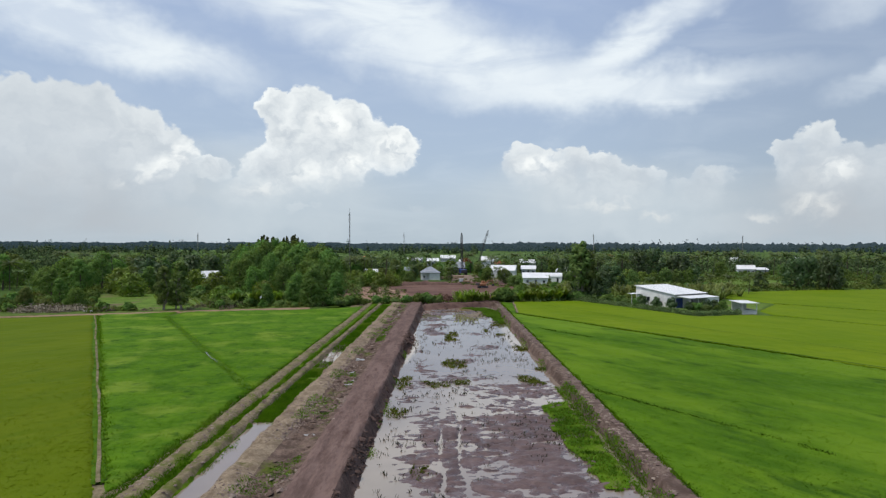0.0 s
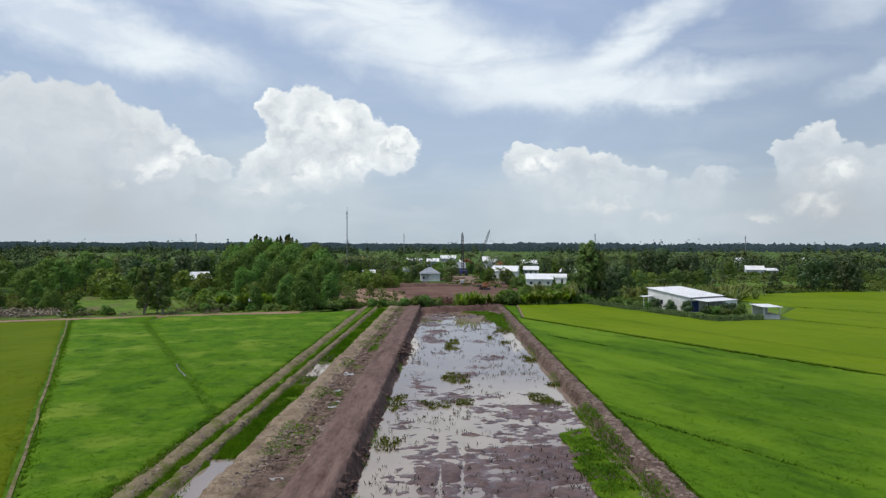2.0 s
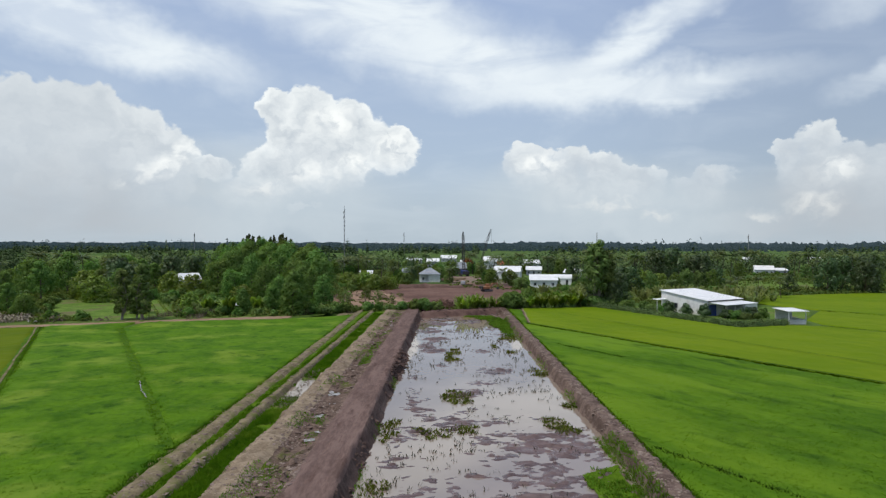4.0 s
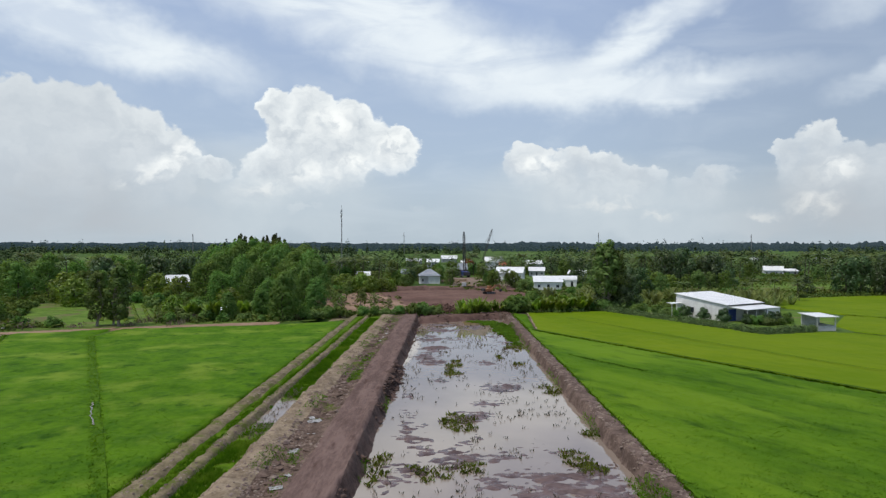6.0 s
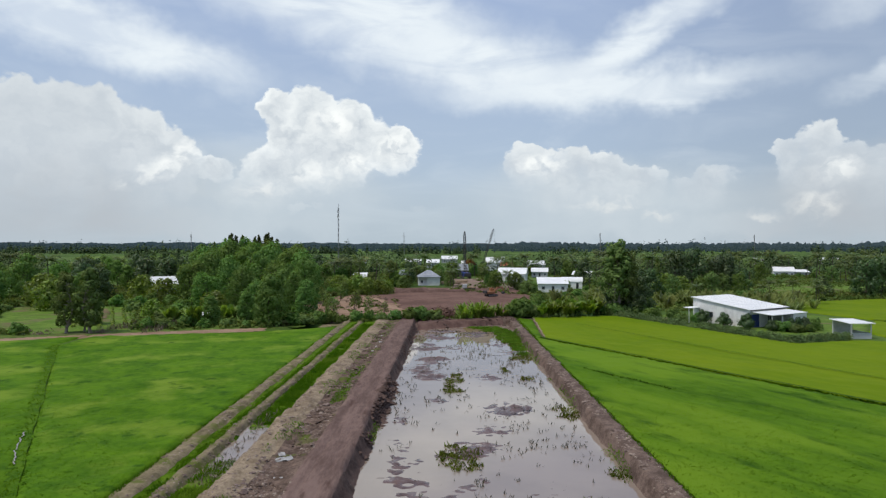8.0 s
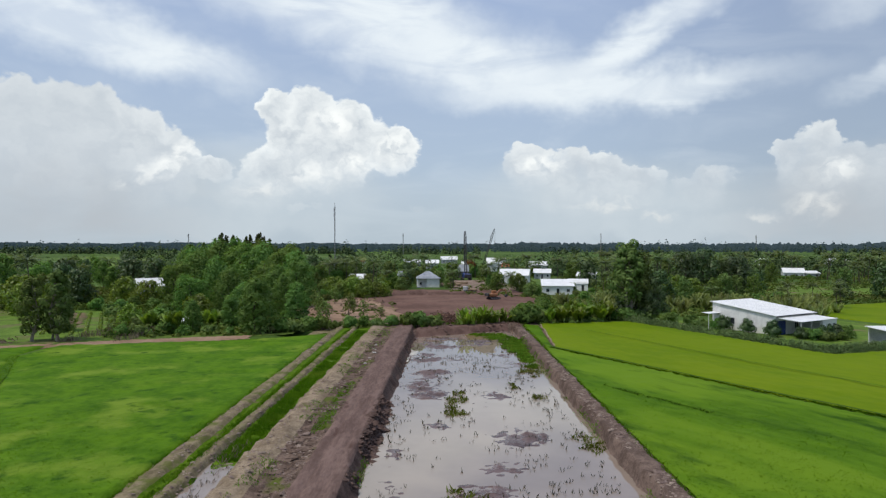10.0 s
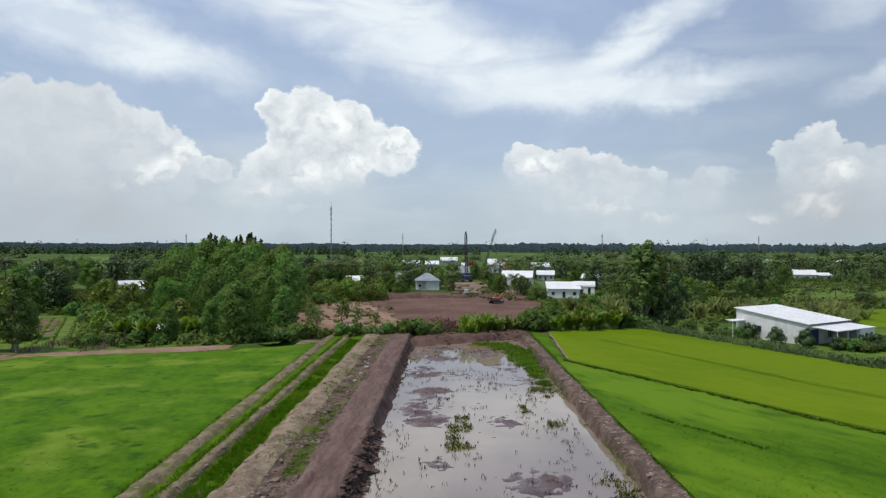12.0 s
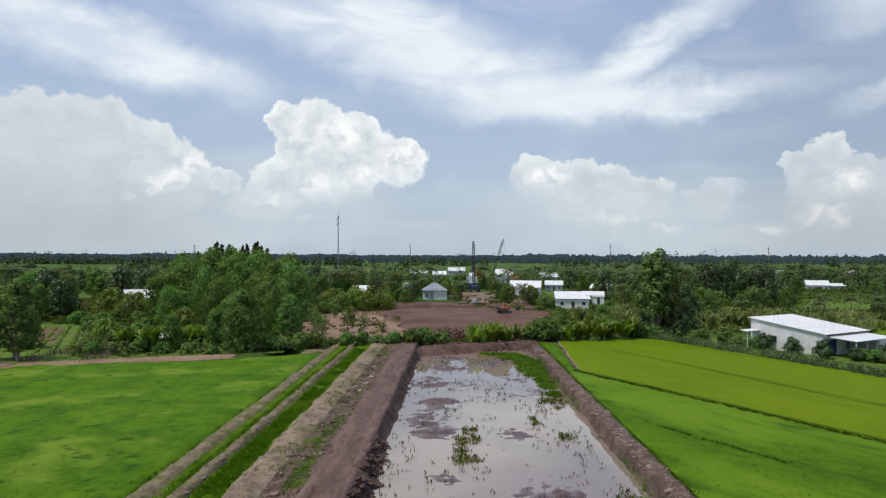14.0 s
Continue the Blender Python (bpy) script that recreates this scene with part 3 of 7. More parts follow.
# ---- rice plots ----
RICE = {
    "a": ([(-23.0, 42.0), (-78.2, 142.2), (-95, 136), (-150, 118), (-150, -38), (-21.2, -38), (-21.2, 38)], "rice_olive", "even olive-green plot of ripening rice"),
    "b": ([(-22.4, 42.0), (-21.2, 40.0), (-20.9, 69.2), (-61.6, 140.8), (-62.4, 150.2), (-77.4, 143.0)], "rice", "bright green plot of young rice with darker furrows"),
    "c": ([(-20.9, 70.0), (-20.2, 164.0), (-35, 156.6), (-61.2, 150.6), (-61.0, 141.0)], "rice", "bright green plot of rice with patchy growth"),
    "d": ([(16.4, -38), (16.4, 150.0), (16.8, 179.0), (19.8, 177.0), (17.9, 150.6), (18.2, 148.0), (54.35, 87.5), (126.6, -38)], "rice_deep", "deep green plot of young rice beside the dike"),
    "e": ([(18.4, 148.3), (54.6, 87.8), (127.0, -38), (197, -38), (85.0, 133.0), (76.5, 146.5), (71.0, 147.6), (58.4, 143.4), (40.0, 184.5), (20.4, 181.0), (18.3, 150.6)], "rice_light", "yellow-green plot of ripening rice"),
    "f": ([(198, -38), (86.0, 133.6), (77.4, 147.4), (79, 157), (93, 176), (105.0, 161.0), (250, -38)], "rice_light", "yellow-green plot of ripening rice"),
    "g": ([(252, -38), (106.0, 162.0), (94, 177), (84, 205), (101.5, 221.0), (133, 232), (175, 240), (230, 240)], "rice_light", "yellow-green plot of ripening rice"),
}


def rice_plot(key, index):
    poly, material, label = RICE[key]
    rng = np.random.default_rng(100 + index)
    p = np.array(poly)
    lo, hi = p.min(0), p.max(0)
    lo[1] = max(lo[1], -38)

    def height(X, Y):
        return 0.20 + fbm(X, Y, 3.0, 4, 200 + index) * 0.26 + fbm(X, Y, 0.9, 2, 300) * 0.12

    xs, ys = steps(lo[0], hi[0], 0.75), steps(lo[1], hi[1], 0.75)
    X, Y = np.meshgrid(xs, ys)
    Z = height(X, Y)
    V = np.stack([X, Y, Z], -1).reshape(-1, 3)
    nx = len(xs)
    i = (np.arange(len(ys) - 1)[:, None] * nx + np.arange(nx - 1)[None]).ravel()
    F = np.concatenate([np.stack([i, i + 1, i + nx + 1], 1), np.stack([i, i + nx + 1, i + nx], 1)])
    within = inside(poly, V[:, 0], V[:, 1])
    F = F[within[F].any(1)]
    used, inv = np.unique(F, return_inverse=True)
    V, F, within = V[used], inv.reshape(F.shape), within[used]
    # draw the rim in to the plot's outline
    out = V[~within][:, :2]
    best, snap = np.full(len(out), 1e9), out.copy()
    for a, b in zip(p, np.roll(p, -1, 0)):
        t = np.clip(((out - a) @ (b - a)) / ((b - a) @ (b - a)), 0, 1)
        foot = a + t[:, None] * (b - a)
        d = ((foot - out) ** 2).sum(1)
        snap[d < best] = foot[d < best]
        best = np.minimum(best, d)
    V[~within, :2] = snap
    V[~within, 2] = -0.01
    # tufts, densest where the flight passes nearest
    n = int((hi[0] - lo[0]) * (hi[1] - lo[1]) * 11)
    q = rng.uniform(lo, hi, (n, 2))
    away = np.hypot(q[:, 0], np.maximum(q[:, 1] - 60, 0)) + np.maximum(34 - q[:, 1], 0) * 30
    q = q[inside(poly, q[:, 0], q[:, 1]) & (rng.random(n) < np.where(away > 62, 0.0, np.clip(26 / (away + 6), 0.03, 0.9)))]
    clumpy = fbm(q[:, 0], q[:, 1], 5.0, 3, 400) + 0.5
    away = np.hypot(q[:, 0], np.maximum(q[:, 1] - 60, 0))
    pts = np.column_stack([q, height(q[:, 0], q[:, 1]) - 0.02])
    v2, f2 = blades(pts, 0.07 + 0.09 * clumpy, 0.08, 2, rng, 2.4, 0.20, True)
    base, sheet_verts = len(F), len(V)
    V, F = join_meshes([(V, F), (v2, f2)])
    me = mesh_data("rice_field", V, F, M[material])
    own = np.empty(len(V) * 3, np.float32)
    me.vertices.foreach_get("normal", own)
    own = own.reshape(-1, 3)
    own[sheet_verts:] = own[sheet_verts:] * 0.25 + np.array([0, 0, 0.75])
    own /= np.linalg.norm(own, axis=1, keepdims=True) + 1e-9
    me.polygons.foreach_set("use_smooth", np.ones(len(F), bool))
    me.normals_split_custom_set_from_vertices(own.tolist())
    me.materials.append(M[material + "_blade"])
    me.polygons.foreach_set("material_index", (np.arange(len(F)) >= base).astype(np.int32))
    return tagged(new("rice_field", me), label, "rice field", kind="stuff")


for index, key in enumerate(RICE):
    rice_plot(key, index)

# a thread of water in the field ditch, and a trodden path between plots
def ribbon(name, a, b, width, z, material, label, category, seed):
    t = np.linspace(0, 1, 90)
    d = np.array([b[0] - a[0], b[1] - a[1]])
    side = np.array([-d[1], d[0]]) / np.hypot(*d)
    c = np.array(a) + t[:, None] * d + side * (fbm(t * 60, t * 0, 6, 3, seed) * 0.5)[:, None]
    w = width * (0.6 + 0.8 * (fbm(t * 90, t * 0 + 5, 4, 2, seed) + 0.5))[:, None]
    V = np.concatenate([np.column_stack([c - side * w / 2, np.full(90, z)]), np.column_stack([c + side * w / 2, np.full(90, z)])])
    i = np.arange(89)
    return tagged(new(name, mesh_data(name, V, np.stack([i, i + 1, i + 91, i + 90], 1), M[material])), label, category, kind="structure")


ribbon("field_ditch", (-21.2, 69.4), (-61.3, 140.9), 1.0, 0.17, "furrow", "overgrown narrow ditch between two rice plots", "ditch", 4)
ribbon("field_ditch", (-30.5, 85.6), (-35.0, 93.5), 0.09, 0.26, "water", "thread of water in a narrow field ditch", "ditch", 5)
ribbon("field_bank", (-22.7, 42.0), (-77.8, 142.2), 1.0, 0.17, "furrow", "grassy bank under a narrow path between rice plots", "bank", 9)
ribbon("field_path", (-22.7, 42.0), (-77.8, 142.2), 0.26, 0.25, "berm", "narrow trodden path between two rice plots", "path", 8)
ribbon("field_path", (20.1, 178.0), (18.1, 149.6), 0.30, 0.34, "dry", "narrow pale path between two rice plots", "path", 42)
ribbon("field_furrow", (17.4, 149.4), (54.4, 87.7), 0.5, 0.36, "furrow_dark", "dark wet furrow between deep green and ripening rice", "furrow", 24)
ribbon("field_furrow", (54.4, 87.7), (96.0, 16.0), 0.5, 0.36, "furrow_dark", "dark wet furrow between deep green and ripening rice", "furrow", 27)
ribbon("field_furrow", (27.5, 169.0), (46.0, 129.0), 0.26, 0.36, "furrow", "narrow furrow through the ripening rice", "furrow", 33)
ribbon("field_furrow", (46.0, 129.0), (72.0, 80.0), 0.26, 0.36, "furrow", "narrow furrow through the ripening rice", "furrow", 35)
ribbon("field_furrow", (75.6, 146.2), (85.4, 133.0), 0.7, 0.28, "furrow_dark", "dark wet furrow between two plots of ripening rice", "furrow", 30)
ribbon("field_furrow", (85.4, 133.0), (120.0, 80.0), 0.7, 0.28, "furrow_dark", "dark wet furrow between two plots of ripening rice", "furrow", 31)
ribbon("field_furrow", (93.6, 177.0), (106.0, 161.0), 0.9, 0.28, "furrow_dark", "dark wet furrow between two plots of ripening rice", "furrow", 37)
ribbon("field_furrow", (106.0, 161.0), (150.0, 100.0), 0.9, 0.28, "furrow_dark", "dark wet furrow between two plots of ripening rice", "furrow", 38)


def line_growth(name, a, b, n, half, height, material, label, seed):
    """Rank tufts along an old ditch or furrow."""
    rng = np.random.default_rng(seed)
    t, off = rng.uniform(0, 1, n), rng.normal(0, half * 0.6, n)
    d = np.array([b[0] - a[0], b[1] - a[1]])
    side = np.array([-d[1], d[0]]) / np.hypot(*d)
    q = np.array(a) + t[:, None] * d + side * off[:, None]
    tuft = blades(np.column_stack([q, np.full(n, 0.14)]), height, 0.07, 3, rng, 0.8, 0.14, True)
    return tagged(new(name, mesh_data(name, *tuft, M[material])), label, "grass", kind="stuff")


line_growth("ditch_growth", (-21.2, 69.4), (-61.3, 140.9), 600, 0.7, 0.2, "rice_deep_blade", "rank dark green grass along the narrow field ditch", 151)
line_growth("path_growth", (-22.2, 42.0), (-77.2, 142.4), 1200, 0.45, 0.24, "rice_deep_blade", "rank grass beside the path between two rice plots", 152)
line_growth("furrow_growth", (16.9, 69.8), (30.0, 48.0), 320, 0.16, 0.30, "furrow_dark", "broken dark furrow through the young rice", 154)
line_growth("furrow_growth", (18.6, 122.0), (26.0, 110.0), 220, 0.16, 0.30, "furrow_dark", "broken dark furrow through the young rice", 155)
line_growth("furrow_growth", (17.4, 149.4), (54.4, 87.7), 1400, 0.3, 0.24, "rice_deep_blade", "dark grass along the furrow between two rice plots", 153)


# ---- vegetation ----
M.update(
    bark=surface("bark", (0.07, 0.055, 0.042), (0.17, 0.14, 0.11), 1.5, 6, 0.9, 0.6, stretch=(1, 1, 0.25)),
    pale_bark=surface("pale_bark", (0.18, 0.155, 0.13), (0.34, 0.31, 0.27), 1.5, 6, 0.9, 0.6, stretch=(1, 1, 0.25)),
    leaf=surface("broad_leaves", (0.068, 0.142, 0.0340), (0.192, 0.290, 0.0780), 0.5, 5, 0.6, 0, leafy=0.36, vary=0.5, island=0.12),
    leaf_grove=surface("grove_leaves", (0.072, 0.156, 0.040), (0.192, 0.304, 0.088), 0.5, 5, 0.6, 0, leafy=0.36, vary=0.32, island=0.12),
    leaf_dark=surface("dark_leaves", (0.066, 0.120, 0.0340), (0.176, 0.238, 0.0740), 0.5, 5, 0.6, 0, leafy=0.2, vary=0.5, island=0.12),
    leaf_dull=surface("dull_leaves", (0.088, 0.142, 0.0460), (0.216, 0.274, 0.0920), 0.5, 5, 0.7, 0, leafy=0.34, vary=0.5, island=0.15),
    leaf_bright=surface("bright_leaves", (0.100, 0.178, 0.022), (0.240, 0.320, 0.050), 0.5, 5, 0.5, 0, leafy=0.38, vary=0.4, island=0.5),
    frond=surface("palm_fronds", (0.066, 0.112, 0.0260), (0.170, 0.216, 0.0640), 0.5, 5, 0.5, 0, leafy=0.3, vary=0.45, island=0.3),
    nipa=surface("nipa_fronds", (0.135, 0.180, 0.040), (0.280, 0.320, 0.095), 0.5, 5, 0.55, 0, leafy=0.3, vary=0.35, island=0.25),
    leaf_deep=surface("deep_green_leaves", (0.030, 0.066, 0.020), (0.092, 0.148, 0.045), 0.5, 5, 0.5, 0, leafy=0.15, vary=0.4, island=0.3),
    leaf_rusty=surface("rusty_needles", (0.046, 0.062, 0.024), (0.110, 0.125, 0.050), 0.5, 5, 0.7, 0, leafy=0.15, vary=0.3, island=0.3),
    dead=surface("dry_scrub", (0.11, 0.085, 0.060), (0.24, 0.195, 0.145), 0.7, 5, 0.9, 0, island=0.5),
    roots=surface("torn_roots", (0.105, 0.060, 0.046), (0.230, 0.145, 0.115), 0.7, 5, 0.9, 0, island=0.4),
    dry_pale=surface("bleached_brush", (0.20, 0.165, 0.115), (0.40, 0.35, 0.27), 0.7, 5, 0.9, 0, island=0.5),
    scrub=surface("scrub", (0.050, 0.088, 0.0190), (0.150, 0.192, 0.0480), 0.08, 8, 0.7, 0, leafy=0.25, island=0.35, third=(0.105, 0.105, 0.04), third_scale=0.05),
    wood_far=surface("far_woods", (0.034, 0.062, 0.028), (0.100, 0.138, 0.054), 0.02, 8, 0.8, 0, island=0.45, third=(0.054, 0.082, 0.034), third_scale=0.012),
    hedge=surface("clipped_hedge", (0.078, 0.130, 0.0480), (0.170, 0.240, 0.0900), 0.4, 8, 0.8, 0.2, island=0.4),
)


def leaf_cards(P, N, size, rng, long=1.5, jitter=0.32):
    """One folded rhomb for each leaf or sprig, at P, facing about N."""
    n = len(P)
    N = N + rng.normal(0, jitter, (n, 3))
    N /= np.linalg.norm(N, axis=1, keepdims=True) + 1e-9
    A = np.cross(N, rng.normal(0, 1, (n, 3)))
    A /= np.linalg.norm(A, axis=1, keepdims=True) + 1e-9
    B = np.cross(N, A)
    s = (size * rng.uniform(0.6, 1.4, n))[:, None]
    V = np.stack([P - A * s * long * 0.5, P - B * s * 0.5 + N * s * 0.12, P + A * s * long * 0.5 - N * s * 0.15, P + B * s * 0.5 + N * s * 0.12], 1).reshape(-1, 3)
    b = np.arange(n) * 4
    return V, np.concatenate([np.stack([b, b + 1, b + 2], 1), np.stack([b, b + 2, b + 3], 1)])


def soft_normals(me, P, N, weight=0.84):
    """Leaves take part of their normals from the clump they sit in, as a crown's outer leaves do."""
    own = np.empty(len(me.vertices) * 3, np.float32)
    me.vertices.foreach_get("normal", own)
    L = N / (np.linalg.norm(N, axis=1, keepdims=True) + 1e-9)
    W = own.reshape(-1, 3) * (1 - weight) + L * weight
    W /= np.linalg.norm(W, axis=1, keepdims=True) + 1e-9
    me.polygons.foreach_set("use_smooth", np.ones(len(me.polygons), bool))
    me.normals_split_custom_set_from_vertices(W.tolist())
    return me


def crown_mesh(name, lobes, per, size, rng, leaf):
    V, F = lobe_leaves(lobes, per, size, rng)
    C = np.repeat(np.array([c for c, r in lobes], float), per * 4, 0)
    R = np.repeat(np.array([r for c, r in lobes], float), per * 4, 0)
    middle = np.mean([c for c, r in lobes], 0)
    N = (V - C) / R + 0.25 * (V - middle) / (np.abs(V - middle).max(0) + 0.1) + np.array([0, 0, 0.1])
    return soft_normals(mesh_data(name, V, F, leaf), V, N)


def tube(points, radii, sides=6):
    points = np.asarray(points, float)
    V, F = [], []
    for i, (p, r) in enumerate(zip(points, radii)):
        d = points[min(i + 1, len(points) - 1)] - points[max(i - 1, 0)]
        d /= np.linalg.norm(d) + 1e-9
        u = np.cross(d, (0.3, 0.9, 0.1))
        u /= np.linalg.norm(u)
        w = np.cross(d, u)
        a = np.arange(sides) / sides * 2 * np.pi
        V.append(p + r * (np.cos(a)[:, None] * u + np.sin(a)[:, None] * w))
        if i:
            o = (i - 1) * sides
            for j in range(sides):
                q = (j + 1) % sides
                F += [(o + j, o + q, o + sides + q), (o + j, o + sides + q, o + sides + j)]
    return np.concatenate(V), np.array(F)


def lobe_leaves(lobes, per, size, rng):
    pieces = []
    for c, r in lobes:
        d = rng.normal(0, 1, (per, 3))
        d[:, 2] = d[:, 2] * 0.9 + 0.25
        d /= np.linalg.norm(d, axis=1, keepdims=True)
        shell = rng.uniform(0.68, 1.06, per)[:, None]
        P = np.asarray(c) + d * shell * np.asarray(r)
        P += (rng.random((per, 1)) < 0.12) * d * np.asarray(r) * 0.18
        pieces.append(leaf_cards(P, d + np.array([0, 0, 0.35]), size, rng))
    return join_meshes(pieces)


def tree(name, height, width, seed, leaf, bark, label, category="tree", foot=0.28, lobes=11, per=95, size=0.42, taper=0.75, stems=1, puff=1.0):
    """Trunk with limbs, and a crown of leaf lobes at the limbs' ends. Its foot stands at the origin."""
    rng = np.random.default_rng(seed)
    thing = new(name)
    tagged(thing, label, category)
    wood, ends = [], []
    for s in range(stems):
        top = np.array([rng.normal(0, 0.06 * width), rng.normal(0, 0.06 * width), height * 0.82])
        base = np.array([s * 0.5 * (-1) ** s, 0.3 * s, 0.0])
        mid = base * 0.7 + top * 0.45 + np.array([rng.normal(0, 0.04), rng.normal(0, 0.04), 0]) * height
        r = 0.022 * height * (0.75 if stems > 1 else 1)
        spine = [base - np.array([0, 0, 0.15]), base * 0.9 + mid * 0.1 + np.array([0, 0, height * 0.04]), mid, top]
        wood.append(tube(spine, [r * 1.35, r, r * 0.7, r * 0.2], 7))
        for i in range(lobes):
            f = foot + (1 - foot) * ((i + 0.6) / lobes) ** 0.9
            a = i * 2.4 + rng.uniform(-0.5, 0.5) + s
            env = math.sin(math.pi * min(1, 0.14 + 0.80 * ((f - foot) / (1 - foot)) ** taper)) ** 0.7
            out = 0.5 * width * env * rng.uniform(0.40, 0.86)
            z = height * f * rng.uniform(0.94, 1.02)
            start = mid * (1 - f) + top * f if f > 0.4 else base * (1 - f) + mid * f
            start = np.array([start[0], start[1], min(z * 0.82, start[2])])
            tip = np.array([base[0] + out * math.cos(a), base[1] + out * math.sin(a), z])
            wood.append(tube([start, start * 0.5 + tip * 0.5 + np.array([0, 0, -0.03 * height]), tip], [r * 0.42, r * 0.3, r * 0.1], 5))
            q = puff * width * rng.uniform(0.17, 0.28) * (0.65 + 0.45 * env)
            ends.append((tip - np.array([0, 0, q * 0.5]), (q, q, q * rng.uniform(0.75, 1.15))))
    part("trunk", mesh_data("trunk", *join_meshes(wood), bark), bark, thing)
    part("crown", crown_mesh("crown", ends, per, size, rng, leaf), leaf, thing)
    return thing


def frond(base, yaw, rise, length, rng, leaflets=20, width=0.6, droop=0.85, leaf_w=0.09, stand=0.6):
    """A palm leaf: a drooping rib with leaflets on both sides."""
    d = np.array([math.cos(yaw), math.sin(yaw), 0.0])
    side = np.array([-d[1], d[0], 0.0])
    t = np.linspace(0, 1, 7)
    rib = base + d * (length * t * math.cos(rise * stand))[:, None] + np.array([0, 0, 1.0]) * (length * (t * math.sin(rise) - droop * 0.62 * t ** 2.2))[:, None]
    pieces = [tube(rib, 0.05 * (1 - t * 0.8), 3)]
    V, F = [], []
    for s in (-1, 1):
        for i in range(leaflets):
            u = 0.12 + 0.88 * i / leaflets
            p = np.array([np.interp(u, t, rib[:, k]) for k in range(3)])
            w = length * width * 0.5 * math.sin(math.pi * min(1, 0.2 + 0.75 * u)) * rng.uniform(0.8, 1.1)
            tip = p + side * s * w * 0.75 + d * w * 0.5 + np.array([0, 0, -w * 0.38])
            o = len(V)
            g = d * leaf_w * length / 4
            V += [p - g, p + g, tip]
            F.append((o, o + 1, o + 2))
    pieces.append((np.array(V), np.array(F)))
    return join_meshes(pieces)


def palm(name, height, seed, label, fronds=17, length=3.7, category="palm tree", leaf="frond"):
    rng = np.random.default_rng(seed)
    thing = tagged(new(name), label, category)
    top = np.array([rng.normal(0, 0.5), rng.normal(0, 0.5), height])
    spine = [(0, 0, -0.15), (top[0] * 0.15, top[1] * 0.15, height * 0.12), (top[0] * 0.5, top[1] * 0.5, height * 0.5), tuple(top)]
    part("trunk", mesh_data("trunk", *tube(spine, [0.22, 0.15, 0.12, 0.10], 7), M["bark"]), M["bark"], thing)
    pieces = [frond(top, i * 2.4 + rng.uniform(-0.3, 0.3), 1.15 - 1.5 * i / fronds, length * rng.uniform(0.85, 1.1), rng, 16, 0.62, 0.80, 0.15) for i in range(fronds)]
    part("crown", mesh_data("crown", *join_meshes(pieces), M[leaf]), M[leaf], thing)
    return thing


def frond_clump(name, seed, label, fronds=16, length=4.5, category="palm"):
    rng = np.random.default_rng(seed)
    thing = tagged(new(name), label, category)
    foot = tube([(0, 0, -0.1), (0, 0, 0.35)], [0.5, 0.3], 7)
    part("stem", mesh_data("stem", *foot, M["bark"]), M["bark"], thing)
    pieces = [frond(np.array([rng.normal(0, 0.35), rng.normal(0, 0.35), 0.2]), rng.uniform(0, 6.28), rng.uniform(0.95, 1.5), length * rng.uniform(0.8, 1.25), rng, 16, 0.42, 0.46, 0.22, 0.95) for _ in range(fronds)]
    part("foliage", mesh_data("foliage", *join_meshes(pieces), M["nipa"]), M["nipa"], thing)
    return thing


def banana_leaf(base, yaw, rise, length, rng, broad=0.19, droop=0.5):
    d = np.array([math.cos(yaw), math.sin(yaw), 0.0])
    side = np.array([-d[1], d[0], 0.0])
    t = np.linspace(0, 1, 6)
    rib = base + d * (length * t * math.cos(rise))[:, None] + np.array([0, 0, 1.0]) * (length * (t * math.sin(rise) - droop * t ** 2.4))[:, None]
    w = length * broad * np.sin(np.pi * np.clip(0.10 + 0.85 * t, 0, 1))
    L, R = rib - side * w[:, None] - np.array([0, 0, 1]) * (w * 0.45)[:, None], rib + side * w[:, None] - np.array([0, 0, 1]) * (w * 0.45)[:, None]
    V = np.concatenate([L, rib, R])
    F = []
    for i in range(5):
        for o in (0, 6):
            F += [(o + i, o + i + 1, o + i + 7), (o + i, o + i + 7, o + i + 6)]
    return V, np.array(F)


def banana(name, seed, label, stems=3, height=2.4):
    rng = np.random.default_rng(seed)
    thing = tagged(new(name), label, "banana plant")
    wood, leaves = [], []
    for s in range(stems):
        p = np.array([rng.normal(0, 0.7), rng.normal(0, 0.7), 0.0]) * (s > 0)
        h = height * rng.uniform(0.6, 1.1)
        top = p + np.array([rng.normal(0, 0.15), rng.normal(0, 0.15), h])
        wood.append(tube([p - np.array([0, 0, 0.1]), p * 0.5 + top * 0.5, top], [0.16, 0.13, 0.08], 7))
        leaves += [banana_leaf(top, i * 2.4 + rng.uniform(-0.4, 0.4), rng.uniform(0.95, 1.5), rng.uniform(2.3, 3.4), rng, 0.13, 0.36) for i in range(9)]
    part("stem", mesh_data("stem", *join_meshes(wood), M["leaf_dull"]), M["leaf_dull"], thing)
    part("foliage", mesh_data("foliage", *join_meshes(leaves), M["leaf_bright"]), M["leaf_bright"], thing)
    return thing


